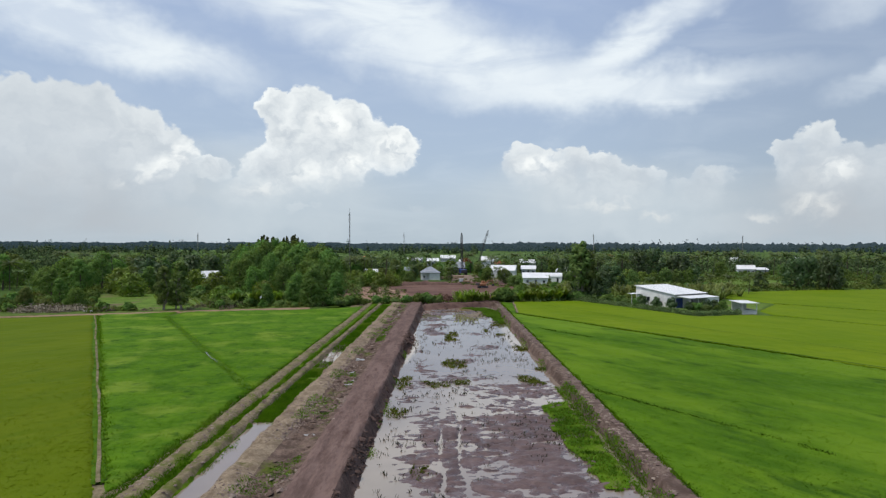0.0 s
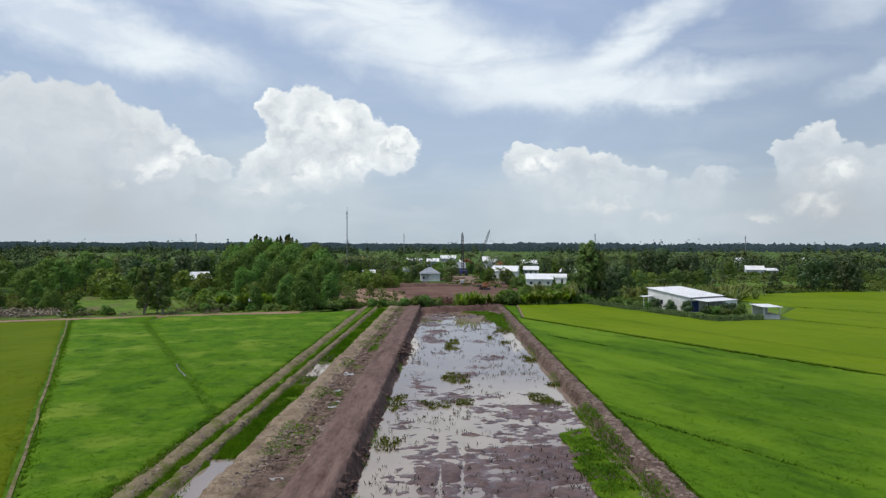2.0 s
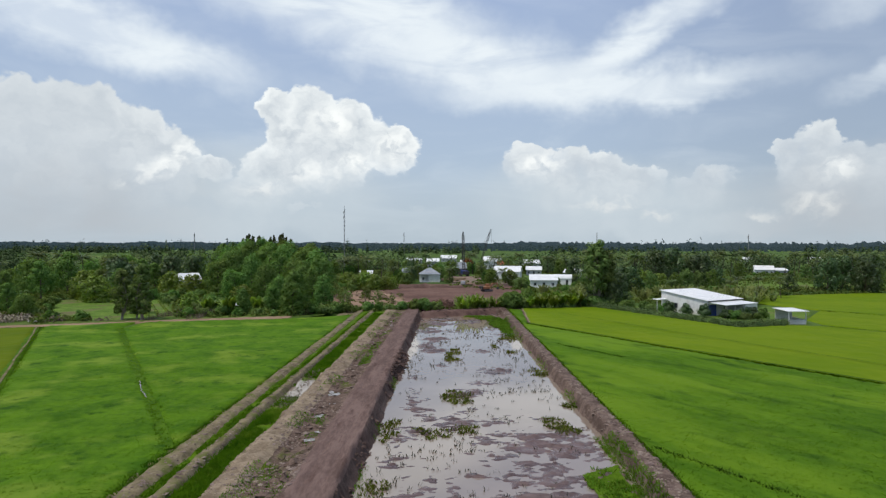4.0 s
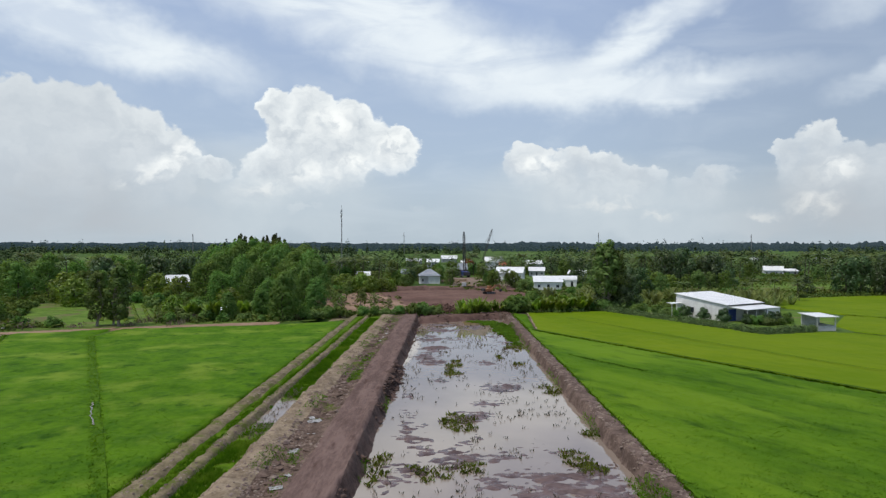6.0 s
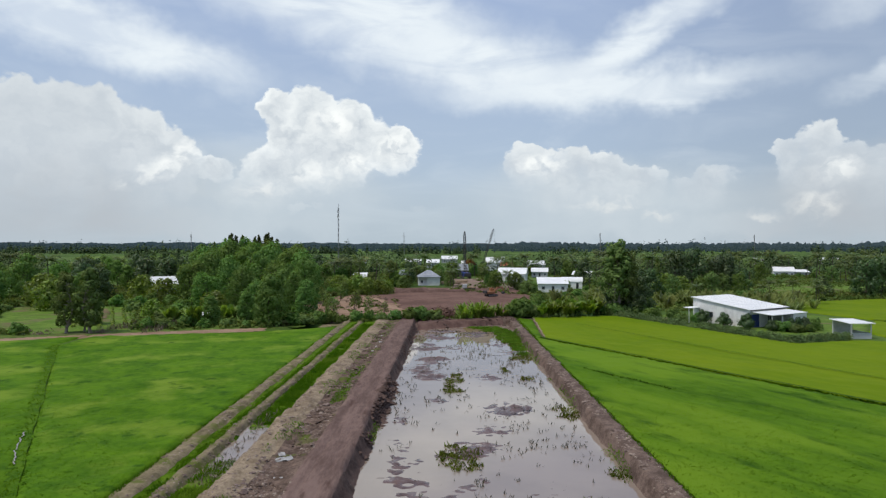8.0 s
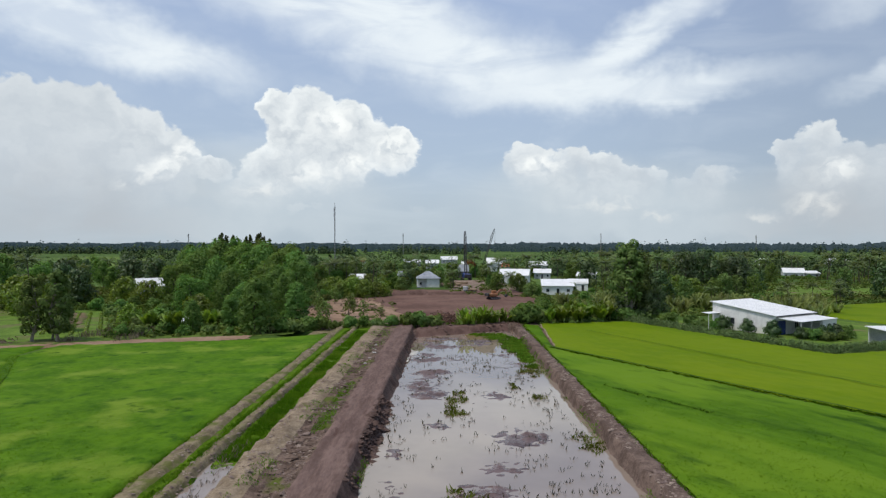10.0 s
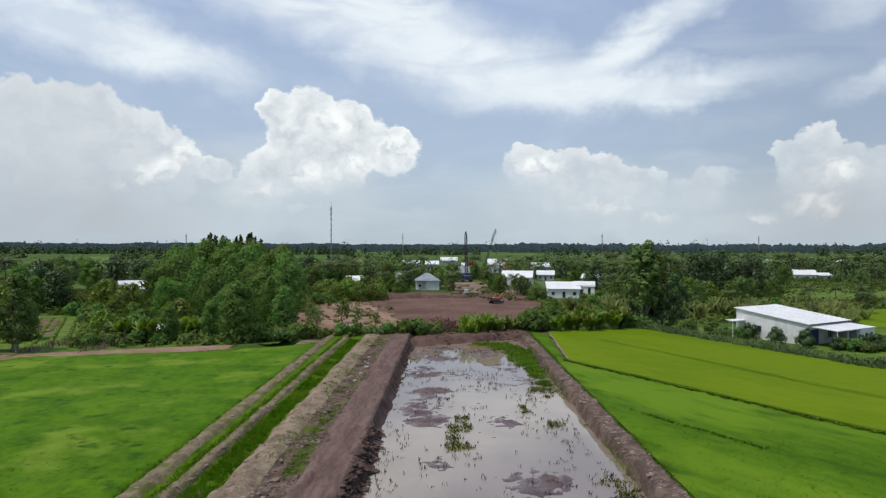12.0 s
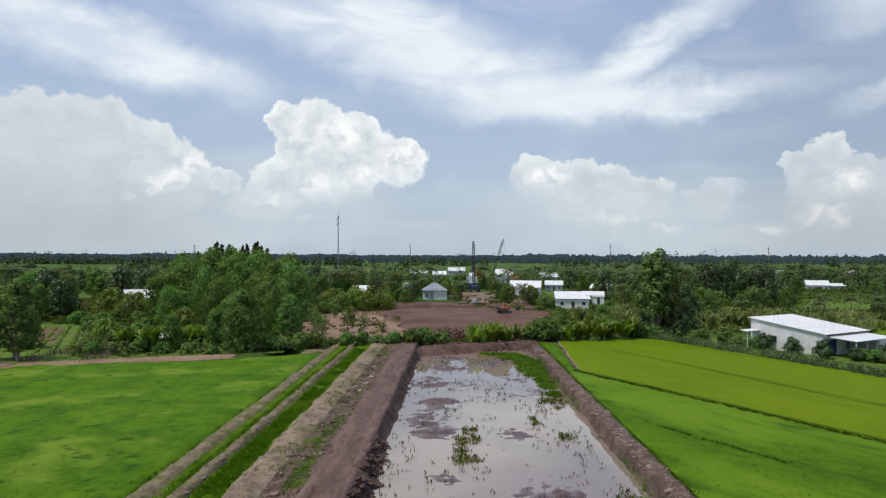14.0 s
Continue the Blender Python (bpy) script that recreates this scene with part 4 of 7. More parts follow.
def bush(name, height, width, seed, leaf, label, lobes=8, per=76, size=0.32):
    rng = np.random.default_rng(seed)
    thing = tagged(new(name), label, "bush")
    ends, wood = [], []
    for i in range(lobes):
        a, o = i * 2.4 + rng.uniform(-0.4, 0.4), width * 0.32 * math.sqrt((i + 0.3) / lobes)
        r = width * rng.uniform(0.16, 0.25)
        z = max(r * 0.75, (height - r) * rng.uniform(0.45, 1.0) * (1 - 0.35 * i / lobes))
        tip = np.array([o * math.cos(a), o * math.sin(a), z])
        ends.append((tip, (r, r, min(z + 0.05, r * 1.15))))
        wood.append(tube([(0, 0, -0.1), tip * 0.5, tip], [0.06, 0.04, 0.02], 5))
    part("stem", mesh_data("stem", *join_meshes(wood), M["bark"]), M["bark"], thing)
    part("foliage", crown_mesh("foliage", ends, per, size, rng, M[leaf]), M[leaf], thing)
    return thing


def spread(proto, spots, seed, lo=0.8, hi=1.2, group=""):
    """Copies of the prototypes, in turn, at (x, y) or (x, y, scale); the prototypes themselves take the first spots."""
    rng = np.random.default_rng(seed)
    for src in proto:
        tagged(src, group=group or "the " + src.name.split(".")[0].replace("_", " ") + "s")
    for i, spot in enumerate(spots):
        x, y, *rest = spot
        s = rest[0] if rest else rng.uniform(lo, hi)
        src = proto[i % len(proto)]
        m = pose(x, y, 0, 0, 0, rng.uniform(0, 360)) @ Matrix.Diagonal((s * rng.uniform(0.9, 1.1), s * rng.uniform(0.9, 1.1), s, 1))
        if i < len(proto):
            src.matrix_basis = m
        else:
            was = src.matrix_basis.copy()
            src.matrix_basis = Matrix.Identity(4)
            copy_thing(src, m)
            src.matrix_basis = was


def scatter(poly, count, gap, seed, avoid=()):
    """Random places in a polygon, no two nearer than gap."""
    rng = np.random.default_rng(seed)
    p = np.array(poly)
    lo, hi = p.min(0), p.max(0)
    out = []
    for _ in range(count * 30):
        q = rng.uniform(lo, hi)
        if len(out) >= count:
            break
        if not inside(poly, q[0], q[1]) or any(inside(a, q[0], q[1]) for a in avoid):
            continue
        if all((q[0] - o[0]) ** 2 + (q[1] - o[1]) ** 2 > gap * gap for o in out):
            out.append((float(q[0]), float(q[1])))
    return out


CLEARING = [(-36, 206), (-25, 178), (-7, 181), (0, 186), (17, 184), (25, 195), (30, 235), (30, 280), (-18, 280), (-28, 262), (-34, 232)]
SIGHT = [(-56, 172), (-74, 172), (-104, 246), (-80, 240)]      # low growth only between the field and the white-roofed house
SIGHT_EAST = [(116, 262), (134, 258), (184, 368), (166, 374)]
MEADOW = [(100, 262), (125, 254), (176, 266), (196, 300), (150, 314), (112, 298)]
BRUSH = [(-101, 145), (-84, 147), (-84, 158), (-101, 157)]
GREEN_PLOT = [(-86, 156), (-64, 154), (-57.5, 156), (-60, 162), (-65, 174), (-82, 206), (-112, 206)]
HOUSES = [[(x0, y0 - 13), (x1, y0 - 13), (x1, y0 + 9), (x0, y0 + 9)] for x0, x1, y0 in ((-13, 2, 296), (-22, -12, 347), (2, 16, 368), (22, 39, 322), (44, 56, 366), (31, 46, 262), (44, 56, 281), (-46, -30, 312), (6, 14, 352), (28, 46, 450), (-1, 12, 312))]
FRONTS = [[(x0 - 2, y0 - 46), (x1 + 2, y0 - 46), (x1 + 2, y0 + 9), (x0 - 2, y0 + 9)] for x0, x1, y0 in ((-11, 1, 296), (-21, -13, 347), (3, 14, 340), (24, 38, 322), (33, 45, 262), (45, 54, 281), (-44, -34, 312), (44, 55, 366))]
VILLAGE = [(-22, 282), (34, 240), (62, 250), (75, 330), (40, 420), (-40, 420)]

# singled-out trees
spread([tree("eucalyptus_tree", 15.5, 7.0, 1, M["leaf_dark"], M["pale_bark"], "tall slender eucalyptus with drooping dark foliage", lobes=24, per=90, size=0.34, foot=0.26, stems=2, puff=0.72)],
       [(41.5, 189.0, 1.12), (43.6, 190.0, 0.98)], 3)
spread([tree("slender_tree", 12.4, 4.6, 2, M["leaf_dark"], M["pale_bark"], "slender dark tree with drooping foliage at the field edge", lobes=22, per=110, size=0.32, foot=0.16, puff=0.9)],
       [(-64.0, 155.6, 1.0), (-68.4, 155.6, 0.92), (-66.4, 158.0, 0.72)], 5)
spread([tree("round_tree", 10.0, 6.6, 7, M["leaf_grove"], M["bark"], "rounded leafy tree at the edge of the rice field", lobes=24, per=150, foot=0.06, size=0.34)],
       [(-34.2, 166.5, 1.0), (-30.5, 183.0, 0.82), (-40.5, 172.0, 0.62), (-46.5, 168.0, 0.58), (-71.0, 168.0, 0.7)], 4)

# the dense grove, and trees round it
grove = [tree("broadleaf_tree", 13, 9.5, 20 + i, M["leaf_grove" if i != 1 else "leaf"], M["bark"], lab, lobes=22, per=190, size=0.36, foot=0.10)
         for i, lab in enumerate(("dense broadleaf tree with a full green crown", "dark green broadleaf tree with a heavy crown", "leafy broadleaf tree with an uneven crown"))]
spots = [(-67, 240, 1.30), (-60, 243, 1.34), (-53, 239, 1.28), (-72, 234, 1.14), (-46, 232, 1.18), (-40, 224, 1.1), (-37, 214, 1.0), (-58, 228, 1.2), (-66, 222, 1.1), (-50, 216, 1.05),
         (-43, 206, 0.95), (-56, 208, 1.0), (-38.5, 197, 0.85), (-64, 204, 0.95), (-48, 194, 0.82), (-35, 190, 0.72), (-56, 190, 0.75), (-42, 183, 0.62), (-78, 246, 1.22), (-50, 256, 1.3), (-72, 254, 1.34), (-65, 253, 1.38), (-58, 254, 1.38), (-79, 256, 1.24)]
spread(grove, spots, 9, 0.62, 0.98)


def conifer(name, height, width, seed, leaf, label):
    """A pointed tree: a straight trunk, and whorls of drooping branches that shorten to the tip."""
    rng = np.random.default_rng(seed)
    thing = tagged(new(name), label, "tree")
    wood, ends = [tube([(0, 0, -0.15), (0, 0, height * 0.5), (0, 0, height * 0.98)], [0.26, 0.16, 0.03], 7)], []
    for i in range(46):
        f = 0.30 + 0.70 * i / 45
        r = width * 0.5 * (1.08 - f) / 0.78 * rng.uniform(0.75, 1.15)
        a = i * 2.4 + rng.uniform(-0.4, 0.4)
        tip = np.array([r * 0.62 * math.cos(a), r * 0.62 * math.sin(a), height * f - 0.25 * r])
        wood.append(tube([(0, 0, height * f - 0.1), tip], [0.05, 0.02], 4))
        ends.append((tip, (max(0.25, r * 0.55), max(0.25, r * 0.55), max(0.35, r * 0.6))))
    part("trunk", mesh_data("trunk", *join_meshes(wood), M["bark"]), M["bark"], thing)
    part("crown", crown_mesh("crown", ends, 44, 0.30, rng, leaf), leaf, thing)
    return thing


spread([conifer("casuarina_tree", 19.0, 8.0, 25, M["leaf_rusty"], "tall narrow casuarina with a dark pointed crown")],
       [(-79.8, 262, 0.90), (-76.4, 263, 0.97), (-73.4, 261, 1.06), (-70.8, 264, 1.0), (-68.0, 262, 0.95), (-66.0, 263, 0.97), (-63.9, 261, 1.03), (-61.0, 262, 1.07), (-58.0, 263, 0.96), (-75.0, 264, 1.03), (-72.2, 262, 1.02), (-69.4, 261, 1.02), (-65.0, 260, 1.0), (-62.4, 264, 1.04), (-59.4, 261, 1.0)], 44)
spread([tree("garden_tree", 5.6, 6.4, 26, M["leaf_bright"], M["bark"], "spreading yellow-green garden tree beside the clearing", lobes=16, per=100, size=0.36, foot=0.08)],
       [(-31, 247, 0.95), (-27.5, 249, 1.1), (-24, 246, 1.0), (-20.5, 249, 0.85), (-34, 252, 1.1), (-29, 256, 1.2), (-18, 252, 0.75), (73.7, 250, 1.25), (78, 246, 1.1), (70, 244, 1.0), (-96, 196, 1.3), (-104, 206, 1.5), (-88, 226, 1.3), (-78, 218, 1.2), (-62, 176, 0.8), (-52, 186, 1.0)], 45)
left = [tree("broadleaf_tree", 11, 9.0, 34, M["leaf_dull"], M["bark"], "olive broadleaf tree with an open spreading crown", lobes=15, per=150, size=0.40, foot=0.34),
        tree("broadleaf_tree", 10, 10.0, 35, M["leaf"], M["bark"], "low dark broadleaf tree with a wide crown", lobes=18, per=150, size=0.40, foot=0.22),
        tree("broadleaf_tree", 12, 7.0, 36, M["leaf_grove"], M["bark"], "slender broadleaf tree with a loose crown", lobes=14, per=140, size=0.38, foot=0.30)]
spread(left, scatter([(-130, 190), (-100, 176), (-96, 214), (-80, 216), (-76, 260), (-140, 290), (-190, 250)], 28, 7.5, 5, [GREEN_PLOT, SIGHT]) + [(-93, 161, 0.5), (-100, 166, 0.6), (-104, 158, 0.5)], 28, 0.7, 1.15)
saplings = [tree("sapling", 4.6, 3.0, 37, M["leaf_dull"], M["bark"], "thin sapling with sparse leaves on bare soil", lobes=9, per=34, size=0.26, foot=0.3)]
spread(saplings, [(-24, 182), (-20.5, 191), (-28.5, 197), (-31, 206), (-16.5, 184), (-26, 188), (-13, 186, 0.7), (-33, 214), (-22, 204), (-29, 222), (-36, 232), (-31, 240), (-26, 252)], 38, 0.8, 1.2)
spots = scatter([(-40, 285), (-160, 300), (-190, 380), (-60, 400), (-20, 330)], 30, 10.0, 6, [VILLAGE])
spots += [(x, y, 0.42 + 0.3 * ((i * 7) % 10) / 10) for i, (x, y) in enumerate(scatter([(64, 215), (100, 232), (150, 248), (240, 262), (250, 380), (80, 380), (56, 260)], 26, 9.0, 8, [SIGHT_EAST, MEADOW]))]
spots += [(70, 232, 0.6), (76, 226, 0.55), (66, 240, 0.7), (84, 238, 0.65), (92, 236, 0.6), (58, 226, 0.6)]
woods = [tree("orchard_tree", 13, 9.5, 30 + i, M[("leaf", "leaf_deep", "leaf_dark")[i]], M["bark"], lab, lobes=15, per=90, size=0.55, foot=0.12)
         for i, lab in enumerate(("broadleaf orchard tree with a full crown", "dark green orchard tree with a dense crown", "dark orchard tree with a broad crown"))]
spread(woods, spots, 10, 0.62, 0.98)

spots = [(30.5, 252.0, 0.5), (43.8, 262.0, 0.55), (28.0, 306.0, 0.42), (-14.0, 290.0, 0.62), (-17.5, 286.0, 0.6), (3.2, 293.0, 0.6), (19.0, 300.0, 0.6)] + scatter(VILLAGE, 30, 6.0, 55, HOUSES + FRONTS) + scatter([(-48, 250), (-30, 262), (-22, 284), (-44, 310), (-60, 290)], 9, 7.0, 56)
spread([tree("village_tree", 8.0, 7.0, 57, M["leaf"], M["bark"], "leafy garden tree between the village houses", lobes=16, per=90, size=0.48, foot=0.12), tree("village_tree", 7.0, 7.5, 58, M["leaf_dull"], M["bark"], "dull green garden tree between the village houses", lobes=14, per=90, size=0.48, foot=0.12)], spots, 59, 0.6, 1.1)

spread([tree("mango_tree", 13, 9.5, 33, M["leaf_deep"], M["bark"], "tall dark mango tree with a dense crown", lobes=20, per=120, size=0.45, foot=0.10)],
       [(80, 258, 1.15), (88, 262, 1.2), (95, 258, 1.0), (100, 264, 1.05), (134, 240, 0.95), (141, 243, 1.0), (149, 241, 1.05), (145, 237, 0.9), (62, 240, 0.7), (45.2, 188.4, 0.50), (40.4, 190.6, 0.46), (48.4, 191.0, 0.52), (112, 300, 0.9), (58, 300, 0.8), (-14, 310, 0.7), (-84, 254, 1.0), (-106, 228, 0.95), (-114, 240, 0.9), (-97.5, 220, 0.78), (-103, 222, 0.85), (-92, 252, 0.95), (-100, 254, 0.95)], 46)

palms = [palm("coconut_palm", 8.0, 40 + i, "coconut palm with a thin trunk and drooping fronds") for i in range(3)]
spots = scatter([(-30, 282), (70, 250), (120, 270), (240, 270), (250, 400), (-60, 420)], 90, 6.0, 11, HOUSES + FRONTS + [SIGHT_EAST, MEADOW])
spots += [(x, y, 1.05 + 0.5 * ((i * 7) % 10) / 10) for i, (x, y) in enumerate(scatter([(64, 262), (104, 300), (150, 316), (230, 310), (250, 400), (70, 400)], 46, 6.5, 61, HOUSES + FRONTS + [SIGHT_EAST, MEADOW]))]
spots += scatter([(-26, 262), (-14, 284), (-40, 300), (-44, 270)], 6, 4.0, 12) + scatter([(-160, 215), (-110, 230), (-120, 330), (-200, 330)], 14, 8.0, 13)
spots += [(88, 214, 0.62), (94, 222, 0.7), (72, 218, 0.6)]
spots += [(104, 214, 0.6), (101, 222, 0.7), (110, 226, 0.7), (24, 268, 0.8), (56, 268, 0.8), (3.4, 287, 0.72), (4.6, 291, 0.8), (17.5, 300, 0.8), (-13.0, 293, 0.8), (-15.0, 290, 0.7), (50, 255, 0.6), (54, 250, 0.7)]
spread(palms, spots, 14, 0.75, 1.45)

nipa = [frond_clump("nipa_palm", 50 + i, "clump of tall arching nipa palm fronds") for i in range(2)]
spots = scatter([(58, 200), (66, 192), (84, 186), (100, 206), (102, 222), (70, 224), (56, 214)], 34, 3.6, 15) + scatter([(30, 200), (52, 200), (50, 240), (34, 236)], 12, 4.5, 16)
spread(nipa, spots, 17, 0.8, 1.2)

bananas = [banana("banana_plant", 60 + i, "banana clump with broad bright green leaves", 5, 0.9) for i in range(2)]
spots = [(22.5, 180.5), (24.2, 182.5), (26.5, 184.0), (28.0, 181.8), (30.0, 184.5), (31.8, 186.5), (33.6, 183.8), (35.0, 187.0), (25.5, 188.5), (29.0, 190.0)]
spots += scatter([(-60, 166), (-44, 163), (-36, 172), (-50, 182)], 6, 3.0, 18) + scatter([(-22, 284), (-13, 284), (-13, 300), (-22, 300)], 3, 3.0, 19)
spread(bananas, spots, 20, 1.05, 1.5)

bushes = [bush("bush", 3.0, 4.2, 70, "leaf", "dense leafy bush with mid-green foliage"), bush("bush", 2.6, 3.6, 71, "leaf_grove", "dense bush with green foliage"), bush("bush", 2.4, 4.0, 72, "leaf_dull", "spreading bush with dull olive foliage")]
spots = [(-6.6, 175.5, 1.15), (-4.2, 176.2, 1.3), (-1.8, 176.6, 1.2), (16.6, 181.2, 1.55), (18.4, 181.6, 1.75), (20.2, 182.4, 1.6), (17.6, 183.4, 1.7), (-9.5, 175.2, 1.0), (-12.5, 174.6, 0.95), (-15.5, 175.6, 0.9), (-18.0, 174.0, 1.0), (14.8, 184.0, 0.6)]
spots += [(-22.5, 170.5, 1.1), (-25, 169.5, 1.15), (-27.5, 168.5, 1.1), (-30, 167.5, 1.0), (-24, 173, 0.9), (-28, 172, 0.95), (-20.5, 173, 0.6), (-38, 163.5, 0.6), (-42, 165, 0.9), (-46, 163.5, 0.75),
          (-50, 165, 1.1), (-54, 163, 1.0), (-57, 162.5, 0.8), (-53, 172, 1.4), (-48, 176, 1.5), (-57, 178, 1.4), (-44, 178, 1.3), (-59, 174, 1.0), (-38, 176, 1.2), (-60, 186, 1.5)]
yard_bush = [bush("yard_bush", 3.3, 3.3, 73, "leaf_deep", "dark rounded bush beside the farm building", 11, 150, 0.22)]
spread(yard_bush, [(56.6, 166.6, 0.95), (58.9, 162.0, 1.05), (62.4, 159.6, 0.75), (54.3, 171.0, 1.0), (66.5, 158.6, 0.95), (69.0, 159.8, 0.9)], 33)
spots += [(51.5, 175.0, 0.95), (47.5, 182.0, 0.9), (64.8, 158.6, 0.85), (67.0, 159.8, 0.8), (53.5, 172.5, 0.9), (50.5, 178.0, 1.0), (48.0, 184.0, 1.1), (69.5, 161.0, 0.75), (40.5, 187.0, 1.2), (44.0, 188.0, 1.3), (47.0, 190.0, 1.3),
          (37.0, 189.0, 1.0), (50.0, 194.0, 1.2), (34.0, 194.0, 1.2), (33.0, 252.0, 0.5), (43.5, 254.0, 0.9), (52.5, 271.0, 0.7), (21.0, 309.0, 1.1), (66.0, 158.0, 0.9), (71.5, 161.5, 0.9), (63.8, 160.4, 0.8), (65.8, 161.0, 0.7), (69.0, 158.5, 0.6)]
spots += scatter([(-36, 262), (-20, 268), (-16, 282), (-12, 282), (-14, 276), (-20, 260), (-32, 232), (-37, 232)], 14, 3.2, 29)
spots += scatter([(16, 186), (26, 190), (33, 236), (28, 236), (24, 200)], 12, 3.0, 30)
spots += scatter([(-120, 150), (-82, 150), (-66, 157), (-64, 170), (-100, 182), (-125, 172)], 26, 3.6, 21, [GREEN_PLOT, BRUSH])
spots += scatter([(30, 190), (54, 198), (62, 240), (32, 236)], 26, 3.6, 22) + scatter([(-110, 176), (-64, 196), (-66, 214), (-110, 220)], 14, 4.0, 23, [GREEN_PLOT])
spots += scatter([(84, 206), (98, 222), (104, 250), (90, 250), (70, 226)], 18, 4.2, 24) + scatter([(-32, 240), (-24, 268), (-40, 276), (-46, 246)], 10, 4.0, 25)
spots += [(172.0 + 2.1 * i, 368.5 - 0.7 * i, 0.7 + 0.12 * (i % 3)) for i in range(9)]
spread(bushes, spots, 26, 0.7, 1.3)

# big strap-leaved clump on the dam
cane_rng = np.random.default_rng(31)
cane = tagged(new("pandanus_clump"), "tall clump of strap-leaved plants on the earth dam", "plant")
for cx, cy in ((4.8, 177.2), (5.6, 178.6), (6.6, 177.8), (7.6, 179.4), (8.4, 178.2), (9.6, 179.0), (10.2, 180.6), (11.4, 179.8), (12.4, 181.2), (13.0, 180.2)):
    foot = np.array([cane_rng.normal(cx, 0.3), cane_rng.normal(cy, 0.3), 0.2])
    tall = cane_rng.uniform(0.75, 1.15)
    strap = [banana_leaf(foot + np.array([cane_rng.normal(0, 0.3), cane_rng.normal(0, 0.3), 0]), cane_rng.uniform(0, 6.28), cane_rng.uniform(0.85, 1.5), tall * cane_rng.uniform(3.6, 6.0), cane_rng, 0.05, cane_rng.uniform(0.25, 0.5)) for _ in range(24)]
    part("foliage", mesh_data("foliage", *join_meshes(strap), M["leaf_bright"]), M["leaf_bright"], cane)


def leaf_heaps(spots, rng, per, size):
    """Low heaps of leaves at (x, y, radius, height): stuff that nobody could count."""
    S = np.asarray(spots, float)
    n = len(S)
    d = rng.normal(0, 1, (n * per, 3))
    d[:, 2] = np.abs(d[:, 2])
    d /= np.linalg.norm(d, axis=1, keepdims=True)
    R = np.repeat(S, per, 0)
    u = rng.uniform(0.6, 1.05, n * per)[:, None]
    P = np.column_stack([R[:, 0], R[:, 1], 0 * R[:, 0]]) + d * u * np.column_stack([R[:, 2], R[:, 2], R[:, 3]])
    return leaf_cards(P, d + np.array([0, 0, 0.3]), size if np.ndim(size) == 0 else np.repeat(size, per), rng)


def heap_mesh(name, spots, rng, per, size, material):
    V, F = leaf_heaps(spots, rng, per, size)
    S = np.repeat(np.asarray(spots, float), per * 4, 0)
    N = np.column_stack([(V[:, 0] - S[:, 0]) / S[:, 2], (V[:, 1] - S[:, 1]) / S[:, 2], V[:, 2] / S[:, 3] + 0.1])
    return soft_normals(mesh_data(name, V, F, material), V, N)


def scrub_zone(poly, count, rng, avoid=(), tall=1.9):
    p = np.array(poly)
    q = rng.uniform(p.min(0), p.max(0), (count * 3, 2))
    ok = inside(poly, q[:, 0], q[:, 1])
    for a in avoid:
        ok &= ~inside(a, q[:, 0], q[:, 1])
    q = q[ok][:count]
    h = tall * rng.uniform(0.25, 1.0, len(q)) * (0.6 + 0.9 * np.clip(fbm(q[:, 0], q[:, 1], 9, 3, 8) + 0.4, 0, 1))
    return np.column_stack([q, h * rng.uniform(0.8, 1.5, len(q)), h])


rng = np.random.default_rng(77)
zones = [scrub_zone([(-125, 146), (-83, 148), (-63, 157), (-34, 164), (-20, 172), (-26, 180), (-36, 206), (-34, 262), (-140, 290)], 2600, rng, [GREEN_PLOT, BRUSH]),
         scrub_zone([(17, 183), (38, 187), (52, 192), (70, 196), (84, 205), (102, 223), (175, 243), (240, 250), (240, 320), (30, 320), (31, 236), (25, 196)], 2300, rng, [VILLAGE, MEADOW] + HOUSES),
         scrub_zone(VILLAGE, 900, rng, HOUSES + FRONTS, 1.5), scrub_zone([(-130, 290), (-34, 262), (-22, 284), (-40, 420), (-200, 420)], 1100, rng, HOUSES), scrub_zone([(62, 252), (240, 320), (300, 420), (40, 420), (75, 330)], 1200, rng, HOUSES),
         scrub_zone([(-34, 206), (-27, 184), (-8, 186), (-12, 222), (-22, 244), (-34, 236)], 40, rng, (), 1.1), scrub_zone([(-20, 172), (-7, 173.5), (4, 178), (15, 184), (12, 187), (-6, 181.5), (-24, 179)], 110, rng, (), 0.8)]
heaps = np.concatenate(zones)
tagged(new("scrub", heap_mesh("scrub", heaps, rng, 18, 0.47, M["scrub"])), "tangled low scrub and undergrowth between the trees", "scrub", kind="stuff")
dead_spots = np.concatenate([scrub_zone([(-34, 206), (-27, 184), (-12, 186), (-14, 222), (-22, 244), (-34, 236)], 34, rng, (), 1.5), scrub_zone([(-112, 146), (-82, 148), (-70, 154), (-84, 162), (-110, 160)], 60, rng, (), 1.6)])
tagged(new("dry_brush", mesh_data("dry_brush", *leaf_heaps(dead_spots, rng, 60, 0.22), M["dead"])), "heaps of dry grey-brown brushwood at the field edge", "brushwood", kind="stuff")

brush_heap = scrub_zone([(-99, 148), (-86, 150), (-85.5, 154), (-98, 154)], 30, rng, (), 2.3)
tagged(new("brush_heap", mesh_data("brush_heap", *leaf_heaps(brush_heap, rng, 70, 0.30), M["dry_pale"])), "heap of bleached dry branches and palm leaves", "brushwood", kind="stuff")

